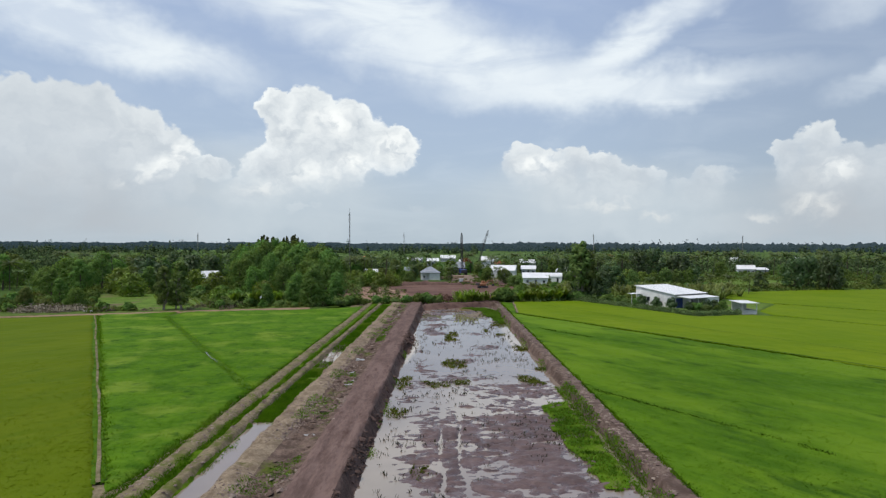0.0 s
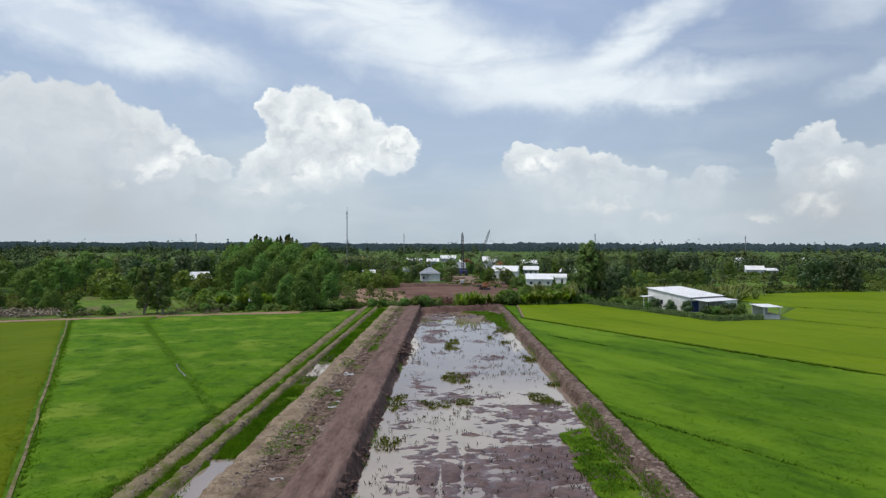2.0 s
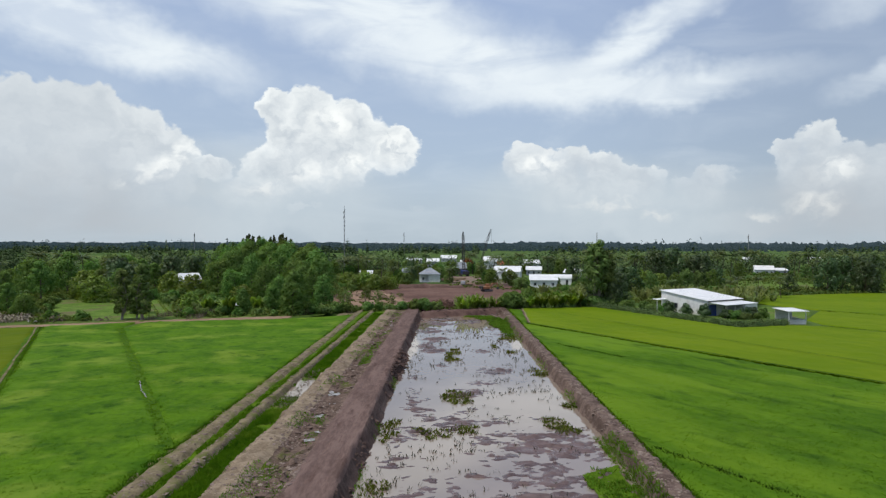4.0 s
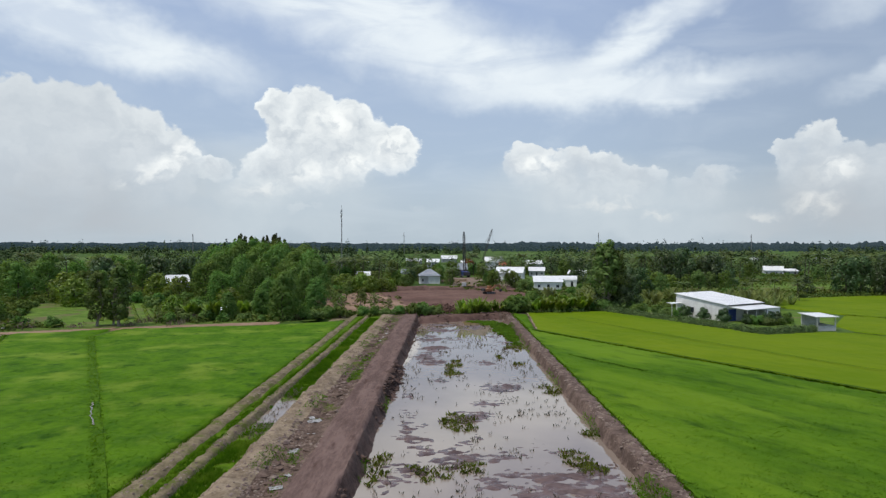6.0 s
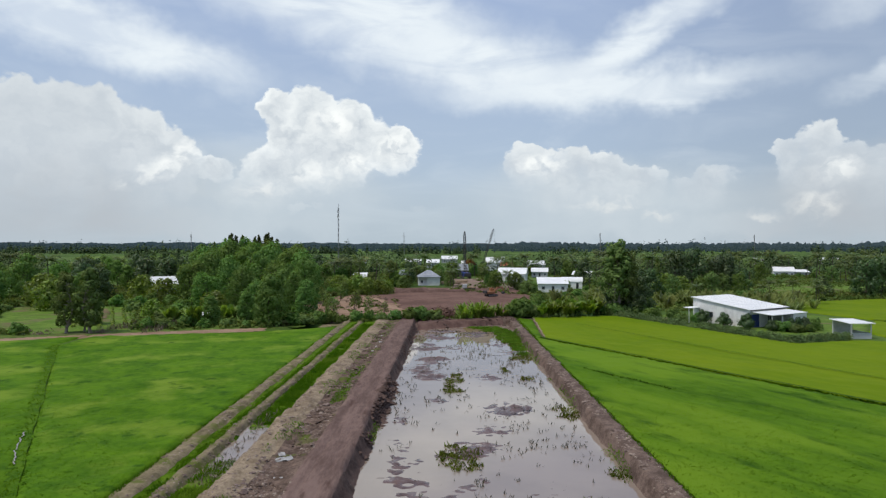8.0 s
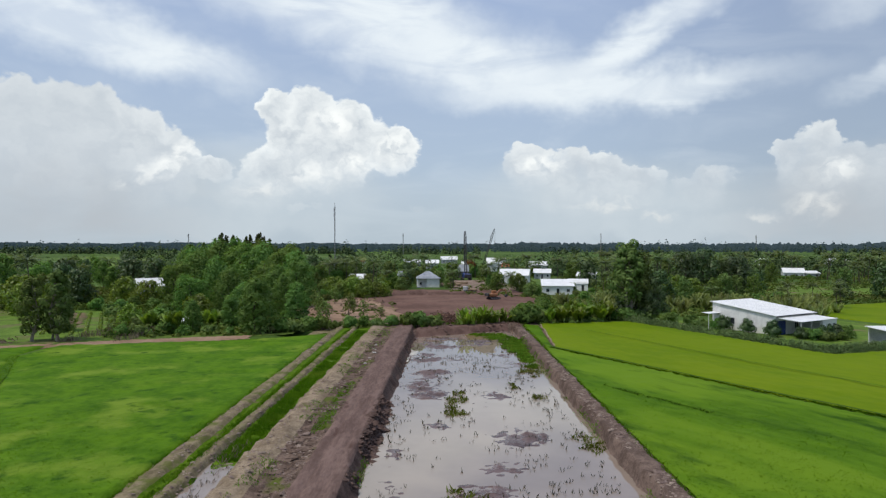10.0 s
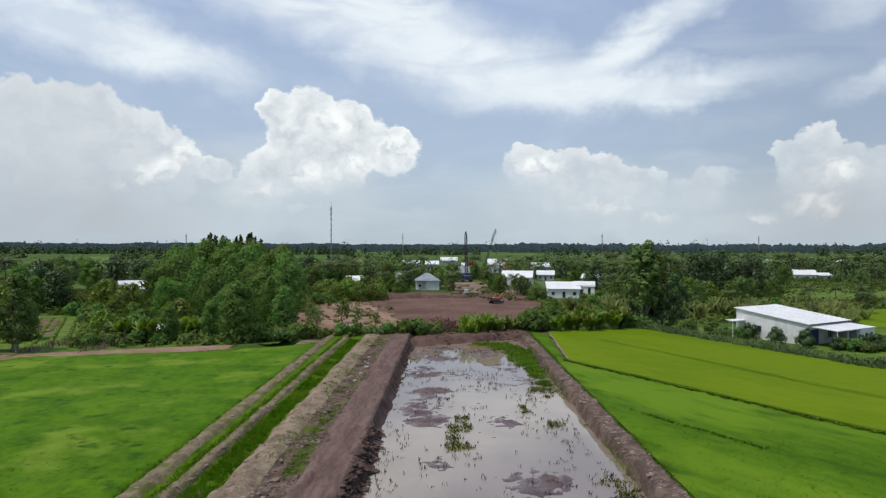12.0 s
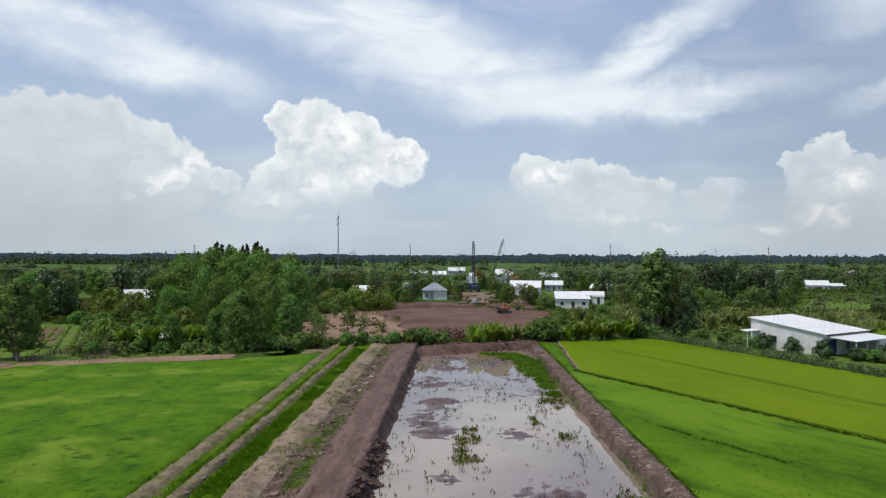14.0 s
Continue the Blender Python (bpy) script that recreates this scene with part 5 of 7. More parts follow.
# woods in belts out over the plain
def far_belt(y0, y1, count, rng, width=0.80, gaps=0.46, seed=1):
    y = rng.uniform(y0, y1, count * 2)
    x = rng.uniform(-width, width, count * 2) * (y + 40)
    ok = fbm(x, y * 0.6, 120, 3, seed) + 0.5 > gaps
    ok &= ~((x / (y - 40) < -0.50) & (x / (y - 40) > -0.64) & (y > 420) & (y < 1000))
    for poly in (VILLAGE,):
        ok &= ~inside(poly, x, y)
    x, y = x[ok][:count], y[ok][:count]
    h = rng.uniform(5.5, 12.5, len(x)) * (0.75 + 0.7 * (fbm(x, y, 60, 2, seed + 3) + 0.5))
    tall = (rng.random(len(x)) < np.where(x > 0, 0.15, 0.07)) & (y > 700)
    h = np.where(tall, h * 1.45, h)
    return np.column_stack([x, y, h * np.where(tall, 0.28, rng.uniform(0.42, 0.62, len(x))), h])


# aerial haze put into the material: dark woods that give off a bluish glow
def haze_glow_material(name, glow):
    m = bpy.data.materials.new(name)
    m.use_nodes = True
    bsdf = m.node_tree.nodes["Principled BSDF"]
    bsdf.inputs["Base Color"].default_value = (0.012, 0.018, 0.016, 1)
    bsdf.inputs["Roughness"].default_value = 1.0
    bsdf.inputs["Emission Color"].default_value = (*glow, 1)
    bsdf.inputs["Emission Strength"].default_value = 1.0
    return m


# only the farthest belt has haze painted in as emission
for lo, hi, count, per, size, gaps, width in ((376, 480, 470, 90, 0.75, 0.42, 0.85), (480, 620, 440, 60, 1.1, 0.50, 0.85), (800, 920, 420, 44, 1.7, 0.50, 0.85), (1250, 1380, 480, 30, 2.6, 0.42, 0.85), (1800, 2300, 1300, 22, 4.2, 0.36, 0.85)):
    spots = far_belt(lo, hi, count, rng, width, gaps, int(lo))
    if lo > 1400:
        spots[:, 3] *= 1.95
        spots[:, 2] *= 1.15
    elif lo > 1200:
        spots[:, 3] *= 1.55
    tagged(new("far_woods", heap_mesh("far_woods", spots, rng, per, size, M["wood_far"] if lo < 1400 else haze_glow_material("woods_haze_glow", (0.020, 0.036, 0.040)))), "distant belt of orchards and woodland on the plain", "woods", kind="stuff")


def backdrop_trees():
    # the blue of the horizon trees is emitted, in place of haze
    m = haze_glow_material("distance", (0.030, 0.049, 0.064))
    az = np.radians(np.linspace(-62, 62, 2400))
    top = 30 + 2 * np.clip(az / 0.45, 0, 1) + 14 * fbm(az * 1000, az * 0, 34, 4, 5) + (9 + 16 * np.clip(az / 0.3, 0, 1)) * fbm(az * 1000, az * 0 + 9, 3.4, 4, 6) + (20 + 25 * np.clip(az / 0.3, 0, 1)) * np.clip(fbm(az * 1000, az * 0 + 3, 6.0, 3, 11) - 0.13, 0, 1)
    R = 3300
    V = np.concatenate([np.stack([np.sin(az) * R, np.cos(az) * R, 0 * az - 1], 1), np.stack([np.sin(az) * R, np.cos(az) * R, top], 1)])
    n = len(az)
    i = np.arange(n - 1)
    tagged(new("backdrop", mesh_data("backdrop", V, np.stack([i, i + 1, i + n + 1, i + n], 1), m)), "line of trees along the horizon, blue haze painted in as glow", "horizon", kind="structure")


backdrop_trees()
row_rng = np.random.default_rng(83)
rows = []
for dx in (-2.0, 0.6, 3.2, 5.8, 8.4):      # planted rows beside the dug bed
    t = row_rng.uniform(0, 1, 70)
    rows.append(np.column_stack([-69.5 + dx - 19.5 * t, 163.0 + 37.0 * t, row_rng.uniform(0.28, 0.5, 70), row_rng.uniform(0.25, 0.55, 70)]))
tagged(new("garden_rows", heap_mesh("garden_rows", np.concatenate(rows), row_rng, 26, 0.20, M["leaf_bright"])), "planted rows of light green vegetables in the garden plot", "vegetables", kind="stuff")
stalk_q = np.column_stack([row_rng.uniform(-63, -52, 260), row_rng.uniform(155, 171, 260)])
stalk_q = stalk_q[fbm(stalk_q[:, 0], stalk_q[:, 1], 4.0, 3, 47) > -0.05]
tagged(new("dry_stalks", mesh_data("dry_stalks", *blades(np.column_stack([stalk_q, 0 * stalk_q[:, 0]]), 1.5, 0.10, 6, row_rng, 0.4, 0.5), M["dead"])), "tall dry pale stalks beside the garden plot", "dry plants", kind="stuff")
hedge_rng = np.random.default_rng(81)
def hedge_run(a, b, n):
    t = hedge_rng.uniform(0, 1, n)
    return np.column_stack([a[0] + (b[0] - a[0]) * t, a[1] + (b[1] - a[1]) * t]) + hedge_rng.normal(0, 0.35, (n, 2))


hs = np.concatenate([hedge_run((40.2, 187.0), (58.6, 145.4), 260), hedge_run((58.6, 145.4), (70.6, 149.2), 90)])
hs = np.column_stack([hs, hedge_rng.uniform(0.5, 0.8, len(hs)), hedge_rng.uniform(1.25, 1.6, len(hs))])
tagged(new("hedge", mesh_data("hedge", *leaf_heaps(hs, hedge_rng, 84, 0.14), M["hedge"])), "low grey-green hedge round the white farm building", "hedge", kind="stuff")

# bare and grassy patches of ground behind the fields
def patch(name, poly, z, material, label, category, seed, wob=1.6, d=1.2):
    p = np.array(poly)
    lo, hi = p.min(0) - 3, p.max(0) + 3

    def keep(x, y):
        return inside(poly, x + fbm(x, y, 7, 3, seed) * wob * 2, y + fbm(x, y, 7, 3, seed + 1) * wob * 2)

    def height(X, Y):
        return z + fbm(X, Y, 6, 4, seed + 2) * 0.25 * (z > 0.06) + 0.0 * X

    me = sheet(name, steps(lo[0], hi[0], d), steps(lo[1], hi[1], d), height, M[material], keep)
    return tagged(new(name, me), label, category, kind="structure")


patch("clearing", CLEARING, 0.12, "fill", "bare reddish brown earth fill, graded flat", "bare ground", 91, 5.0)
patch("site_ground", [(3, 274), (26, 276), (30, 298), (22, 350), (4, 346)], 0.09, "site", "trampled pale brown ground of the building site", "bare ground", 131, 2.0)
patch("yard_grass", [(58.5, 146), (71, 149.5), (79, 157), (92, 177), (84, 190), (52, 188), (42, 186)], 0.03, "meadow", "rough grass round the farm building", "grass", 113, 0.6)


def earth_ridge(a, b, width, height, seed):
    """A long low heap of pushed-up earth."""
    u, v = np.meshgrid(np.linspace(0, 1, 60), np.linspace(-1, 1, 13))
    d = np.array([b[0] - a[0], b[1] - a[1]])
    n = np.array([-d[1], d[0]]) / np.hypot(*d)
    X = a[0] + d[0] * u + n[0] * v * width / 2
    Y = a[1] + d[1] * u + n[1] * v * width / 2
    Z = height * (0.55 + 1.2 * np.clip(fbm(X, Y, 5.0, 3, seed) + 0.3, 0, 1)) * np.clip(1 - v ** 2, 0, 1) * np.clip(np.minimum(u, 1 - u) * 8, 0, 1) + fbm(X, Y, 1.4, 3, seed + 1) * 0.25 - 0.05
    i = (np.arange(12)[:, None] * 60 + np.arange(59)[None]).ravel()
    return tagged(new("earth_heap", mesh_data("earth_heap", np.stack([X, Y, Z], -1).reshape(-1, 3), np.stack([i, i + 1, i + 61, i + 60], 1), M["dam"], True)), "long low heap of dark pushed-up earth", "earth heap", "earth heaps")


earth_ridge((-19.0, 256.0), (-4.0, 262.0), 6.0, 1.7, 121)
earth_ridge((-6.0, 258.5), (10.0, 262.0), 4.0, 1.0, 123)
earth_ridge((12.0, 262.0), (27.0, 270.0), 5.0, 1.0, 125)
patch("sand_heap", [(-38, 205), (-27, 179), (-13, 181.5), (-8, 187), (-9, 196), (-15, 216), (-20, 240), (-30, 238), (-36, 224)], 0.30, "pale", "pale sandy earth spread over the clearing", "bare ground", 95, 4.0, 0.45)
patch("rough_grass", [(-112, 136), (-64, 151.5), (-36, 161), (-27, 165), (-27, 184), (-60, 178), (-120, 166)], 0.03, "rough_turf", "rough grass along the wooded edge of the fields", "grass", 119, 1.0, 1.0)
patch("dirt_strip", [(-64, 147.5), (-52, 152.2), (-42, 154.4), (-33, 158.6), (-34, 163), (-44, 160.5), (-62, 154)], 0.05, "pale", "pale bare strip of soil along the field edge", "bare ground", 97, 0.6, 0.6)
patch("dirt_strip", [(-63, 149.2), (-78, 143.6), (-98, 137.0), (-112, 133), (-112, 135.5), (-97, 140.5), (-79, 147.0), (-63, 153)], 0.05, "pale", "pale bare strip of soil along the field edge", "bare ground", 98, 0.5, 0.6)
patch("far_field", [(-250, 470), (-520, 960), (-410, 990), (-205, 480)], 0.03, "meadow", "light green field far out on the plain", "field", 103, 4.0, 9.0)
patch("dug_bed", [(-88.5, 199), (-83.6, 199), (-72.8, 178.5), (-76.4, 176)], 0.16, "soil", "dug brown bed in the garden plot", "bare ground", 107, 0.6, 0.7)
patch("grass_plot", MEADOW, 0.04, "meadow", "light green grassy clearing among palms and orchards", "grass", 117, 3.0, 2.0)
patch("grass_plot", GREEN_PLOT, 0.04, "meadow", "small light green garden plot between trees", "grass", 99, 1.0)

# ragged olive brown patch laid a centimetre above the pond surface
patch("silt_flat", [(5.0, 158.5), (6.2, 150.0), (8.6, 150.5), (9.6, 159), (10.6, 167), (10.4, 173), (4.8, 171), (4.9, 165)], WATER_Z + 0.012, "silt", "olive brown patch lying just above the pond water", "mud", 105, 1.0, 0.35)
patch("weedy_margin", [(10.4, 66.5), (13.3, 68.5), (13.6, 58), (13.4, 44), (11.6, 44), (10.9, 51), (10.3, 58)], WATER_Z + 0.11, "turf", "low green growth spreading from the dike foot", "weeds", 111, 0.9, 0.18)


# ---- buildings and machines ----
M.update(
    white_wall=surface("white_render", (0.64, 0.64, 0.64), (0.80, 0.80, 0.79), 0.5, 8, 0.85, 0.15, third=(0.48, 0.47, 0.46), third_scale=0.3, third_at=(0.56, 0.85)),
    grey_wall=surface("grey_render", (0.36, 0.37, 0.39), (0.52, 0.53, 0.55), 0.5, 8, 0.85, 0.15),
    brown_wall=surface("weathered_boards", (0.14, 0.11, 0.09), (0.26, 0.21, 0.18), 0.6, 8, 0.9, 0.2, stretch=(3, 3, 0.5)),
    white_roof=surface("white_roof_sheet", (0.70, 0.71, 0.72), (0.84, 0.84, 0.84), 0.4, 8, 0.45, 0.05, third=(0.62, 0.60, 0.57), third_scale=0.5, third_at=(0.6, 0.85)),
    grey_roof=surface("grey_roof_sheet", (0.20, 0.22, 0.25), (0.34, 0.36, 0.39), 0.6, 8, 0.6, 0.1),
    red_roof=surface("red_roof", (0.36, 0.10, 0.06), (0.50, 0.18, 0.12), 0.6, 8, 0.7, 0.1),
    orange_roof=surface("orange_tile_roof", (0.40, 0.18, 0.09), (0.56, 0.28, 0.16), 0.6, 8, 0.8, 0.1),
    blue=surface("blue_paint", (0.025, 0.05, 0.22), (0.05, 0.09, 0.34), 0.8, 8, 0.5, 0.05),
    dark=surface("near_black_panel", (0.015, 0.016, 0.018), (0.035, 0.036, 0.04), 0.8, 6, 0.4, 0),
    pane=surface("window_glass", (0.02, 0.025, 0.03), (0.04, 0.05, 0.055), 0.8, 4, 0.08, 0),
    frame_paint=surface("pale_frame", (0.50, 0.50, 0.49), (0.62, 0.62, 0.61), 1.0, 6, 0.6, 0),
    steel=surface("weathered_steel", (0.16, 0.16, 0.17), (0.30, 0.29, 0.29), 0.8, 6, 0.55, 0.1),
    dark_steel=surface("dark_steel", (0.035, 0.036, 0.04), (0.085, 0.083, 0.083), 0.8, 6, 0.6, 0.1),
    orange=surface("orange_paint", (0.26, 0.11, 0.045), (0.40, 0.19, 0.09), 0.8, 6, 0.5, 0.05),
    scrap=surface("pale_plastic", (0.20, 0.19, 0.18), (0.42, 0.41, 0.40), 0.8, 6, 0.5, 0.1),
    timber=surface("sawn_timber", (0.24, 0.17, 0.11), (0.40, 0.30, 0.20), 0.7, 6, 0.85, 0.2),
    flame=surface("flame_flowers", (0.14, 0.055, 0.018), (0.30, 0.10, 0.03), 0.6, 5, 0.7, 0, island=0.4),
)


def box(bm, x0, x1, y0, y1, z0, z1, bevel=0.0):
    m = Matrix.Translation(((x0 + x1) / 2, (y0 + y1) / 2, (z0 + z1) / 2)) @ Matrix.Diagonal((x1 - x0, y1 - y0, z1 - z0, 1))
    made = bmesh.ops.create_cube(bm, size=1.0, matrix=m)["verts"]
    if bevel:
        edges = list({e for v in made for e in v.link_edges})
        bmesh.ops.bevel(bm, geom=edges, offset=bevel, segments=1, affect="EDGES")
    return bm


def block(x0, x1, y0, y1, z0, z1, bevel=0.0):
    return box(bmesh.new(), x0, x1, y0, y1, z0, z1, bevel)


def prism(profile, x0, x1):
    """The profile (y, z), swept along x."""
    bm = bmesh.new()
    a = [bm.verts.new((x0, y, z)) for y, z in profile]
    b = [bm.verts.new((x1, y, z)) for y, z in profile]
    bm.faces.new(a[::-1])
    bm.faces.new(b)
    for i in range(len(profile)):
        j = (i + 1) % len(profile)
        bm.faces.new((a[i], a[j], b[j], b[i]))
    bmesh.ops.recalc_face_normals(bm, faces=bm.faces)
    return bm


def bar(bm, p, q, r=0.05, sides=5):
    p, q = Vector(p), Vector(q)
    turn = (q - p).to_track_quat("Z", "Y").to_matrix().to_4x4()
    bmesh.ops.create_cone(bm, cap_ends=True, segments=sides, radius1=r, radius2=r, depth=(q - p).length, matrix=Matrix.Translation((p + q) / 2) @ turn)
    return bm


def wall_with_holes(width, height, thick, holes):
    """An upright wall along x, with rectangular openings (x0, x1, z0, z1) right through it."""
    xs = sorted({0, width, *[h[0] for h in holes], *[h[1] for h in holes]})
    zs = sorted({0, height, *[h[2] for h in holes], *[h[3] for h in holes]})
    bm = bmesh.new()
    for x0, x1 in zip(xs, xs[1:]):
        for z0, z1 in zip(zs, zs[1:]):
            if not any(h[0] <= x0 and x1 <= h[1] and h[2] <= z0 and z1 <= h[3] for h in holes):
                box(bm, x0, x1, 0, thick, z0, z1)
    bmesh.ops.remove_doubles(bm, verts=bm.verts, dist=0.001)
    return bm


def window(parent, x0, x1, z0, z1, y, turn=None):
    w = part("window", block(x0, x1, y + 0.06, y + 0.09, z0, z1), M["pane"], parent, "dark window pane")
    fr = bmesh.new()
    for a in ((x0 - 0.06, x0 + 0.03, z0, z1), (x1 - 0.03, x1 + 0.06, z0, z1), (x0 - 0.06, x1 + 0.06, z1 - 0.02, z1 + 0.07), (x0 - 0.06, x1 + 0.06, z0 - 0.07, z0 + 0.02), ((x0 + x1) / 2 - 0.025, (x0 + x1) / 2 + 0.025, z0, z1)):
        box(fr, a[0], a[1], y - 0.03, y + 0.07, a[2], a[3])
    part("frame", fr, M["frame_paint"], w)
    part("sill", block(x0 - 0.12, x1 + 0.12, y - 0.12, y + 0.05, z0 - 0.12, z0 - 0.07), M["frame_paint"], w)
    return w


def house(name, x, y, width, depth, eave, ridge, turn, wall, roof, label, style="gable", windows=2, veranda=False, floor_z=0.0):
    """A house whose front runs along its own x at y = 0; gable, hip, vault or shed roof."""
    h = tagged(new(name), label, "house", "village houses")
    h.matrix_basis = pose(x, y, floor_z, 0, 0, turn)
    holes = []
    n = windows + 1
    for i in range(n):
        c = width * (i + 0.5) / n
        holes.append((c - 0.45, c + 0.45, 0.0, min(2.1, eave - 0.3)) if i == n // 2 else (c - 0.5, c + 0.5, 0.95, min(2.0, eave - 0.3)))
    part("wall", wall_with_holes(width, eave, 0.18, holes), wall, h)
    part("wall", block(0, width, depth - 0.18, depth, 0, eave), wall, h)
    for x0 in (0.0, width - 0.18):
        if style == "gable":
            bm = prism([(0.18, 0), (depth - 0.18, 0), (depth - 0.18, eave), (depth / 2, ridge - 0.1), (0.18, eave)], x0, x0 + 0.18)
        else:
            bm = block(x0, x0 + 0.18, 0.18, depth - 0.18, 0, eave)
        part("wall", bm, wall, h)
    for hole in holes:
        if hole[2] == 0.0:
            d = part("door", block(hole[0], hole[1], 0.08, 0.13, 0, hole[3]), M["dark"], h, "dark doorway leaf")
            part("handle", block(hole[1] - 0.14, hole[1] - 0.08, 0.03, 0.08, 1.0, 1.12), M["steel"], d)
        else:
            window(h, *hole, 0.05)
    o = 0.45
    if style == "gable":
        t = 0.10
        bm = prism([(-o, eave - 0.10), (depth / 2, ridge), (depth + o, eave - 0.10), (depth + o, eave - 0.10 + t), (depth / 2, ridge + t), (-o, eave - 0.10 + t)], -o, width + o)
    elif style == "hip":
        bm = bmesh.new()
        front = -2.0 - o if veranda else -o
        low = [bm.verts.new(p) for p in ((-o, front, eave), (width + o, front, eave), (width + o, depth + o, eave), (-o, depth + o, eave))]
        k = min(width, depth) / 2 * 0.9
        top = [bm.verts.new((k, depth / 2, ridge)), bm.verts.new((width - k, depth / 2, ridge))]
        base = [bm.verts.new(v.co - Vector((0, 0, 0.15))) for v in low]
        for f in ((low[0], low[1], top[1], top[0]), (low[1], low[2], top[1]), (low[2], low[3], top[0], top[1]), (low[3], low[0], top[0]), base[::-1]):
            bm.faces.new(f)
        for i in range(4):
            bm.faces.new((base[i], base[(i + 1) % 4], low[(i + 1) % 4], low[i]))
        bmesh.ops.recalc_face_normals(bm, faces=bm.faces)
    elif style == "vault":
        arc = [(depth / 2 - math.cos(math.pi * i / 10) * (depth / 2 + 0.2), eave - 0.1 + math.sin(math.pi * i / 10) * (ridge - eave + 0.1)) for i in range(11)]
        bm = prism(arc, -0.2, width + 0.2)
    else:
        bm = prism([(-o, eave + 0.02), (depth + o, ridge), (depth + o, ridge + 0.1), (-o, eave + 0.12)], -o, width + o)
    part("roof", bm, roof, h)
    if veranda:      # a columned porch beside a wing that comes forward
        part("wing", block(0.44 * width, width - 0.05, -2.0, -0.01, 0, eave - 0.16), wall, h)
        for k in range(3):
            x0 = 0.08 + k * (0.44 * width - 0.5) / 2
            part("pillar", block(x0, x0 + 0.22, -1.95, -1.73, 0.14, eave - 0.16, 0.02), M["white_wall"], h)
        part("beam", block(0.0, 0.44 * width - 0.01, -1.98, -1.72, eave - 0.155, eave - 0.02), M["white_wall"], h)
        part("plinth", block(-0.2, 0.44 * width - 0.01, -2.2, -0.01, -0.15, 0.14), M["grey_wall"], h)
    return h


W, G, B = M["white_wall"], M["grey_wall"], M["brown_wall"]
WR, GR = M["white_roof"], M["grey_roof"]
house("house", -9.6, 298, 8.6, 8.0, 3.5, 6.1, 4, W, GR, "white rendered house with a grey hipped roof and veranda", "hip", 2, True)
house("house", -20.6, 346, 6.4, 7.0, 2.3, 4.2, -6, G, GR, "small grey house with a sheet metal roof")
house("house", -25.0, 470, 10.5, 8.0, 5.2, 6.9, 5, G, WR, "pale two-storey house with a white roof", "shed", 3)
house("house", -11.6, 500, 9.0, 8.0, 4.0, 6.3, 0, G, WR, "grey house with a white sheet roof")
house("house", -1.3, 640, 15.0, 9.0, 3.6, 6.6, 0, G, WR, "long low house with a white roof")
house("house", 3.4, 368, 9.8, 8.0, 3.4, 6.6, 3, B, GR, "weathered brown timber house with a grey roof")
house("house", 14.0, 500, 7.0, 7.0, 3.0, 5.6, 0, W, WR, "small white house with a white roof")
house("house", 28.4, 452, 11.5, 9.0, 5.2, 8.6, -4, W, WR, "white house with a bright white gable roof", "gable", 3)
house("house", 37.5, 446, 7.5, 6.0, 3.4, 5.6, -8, G, M["red_roof"], "small house with a faded red roof")
house("house", 24.8, 322, 12.2, 8.5, 3.7, 6.2, -14, W, WR, "long white house with a bright white roof", "gable", 3)
house("house", 56.5, 452, 10.5, 8.0, 4.0, 6.4, 6, G, WR, "pale house with a white roof among palms")
house("house", 46.0, 366, 8.0, 7.0, 2.8, 4.7, -10, G, WR, "low house with a white sheet roof among trees")
house("house", 33.6, 260, 10.0, 7.0, 2.9, 4.8, -6, W, WR, "white shed-roofed building with a bright white roof", "shed", 2)
house("house", 45.8, 280, 7.2, 6.5, 2.6, 4.2, -12, W, WR, "small white house with an arched roof", "vault", 1)
house("house", -43.6, 312, 11.6, 7.0, 2.5, 4.3, 4, W, WR, "long white building with a bright sheet roof", "gable", 3)
house("house", -67.0, 540, 7.0, 6.5, 4.0, 7.0, 0, W, M["orange_roof"], "house with an orange tiled roof among trees")
house("house", -91.0, 240, 7.0, 6.5, 3.7, 6.0, 38, G, WR, "low house with a white sheet roof hidden among trees")
house("garden_hut", -51.0, 169.5, 2.6, 2.2, 1.6, 2.1, 8, W, WR, "tiny white hut with a sheet roof at the field edge", "shed", 1)
house("house", 174.0, 372, 9.5, 7.0, 3.0, 5.2, -18, W, WR, "white house with a bright gabled roof among palms", "gable", 3)
house("house", 184.8, 370, 6.0, 5.0, 2.6, 3.8, -10, G, WR, "low annex with a pale sheet roof", "shed", 1)
house("house", 276.0, 600, 9.0, 8.0, 4.0, 6.0, 0, W, WR, "distant white house with a white roof")
house("house", 341.0, 606, 16.0, 8.0, 4.0, 6.0, 0, G, WR, "distant pale house with a white roof")
house("house", 60.0, 332, 8.0, 6.0, 2.8, 4.4, -20, G, WR, "small house with a pale roof behind palms", "shed", 1)


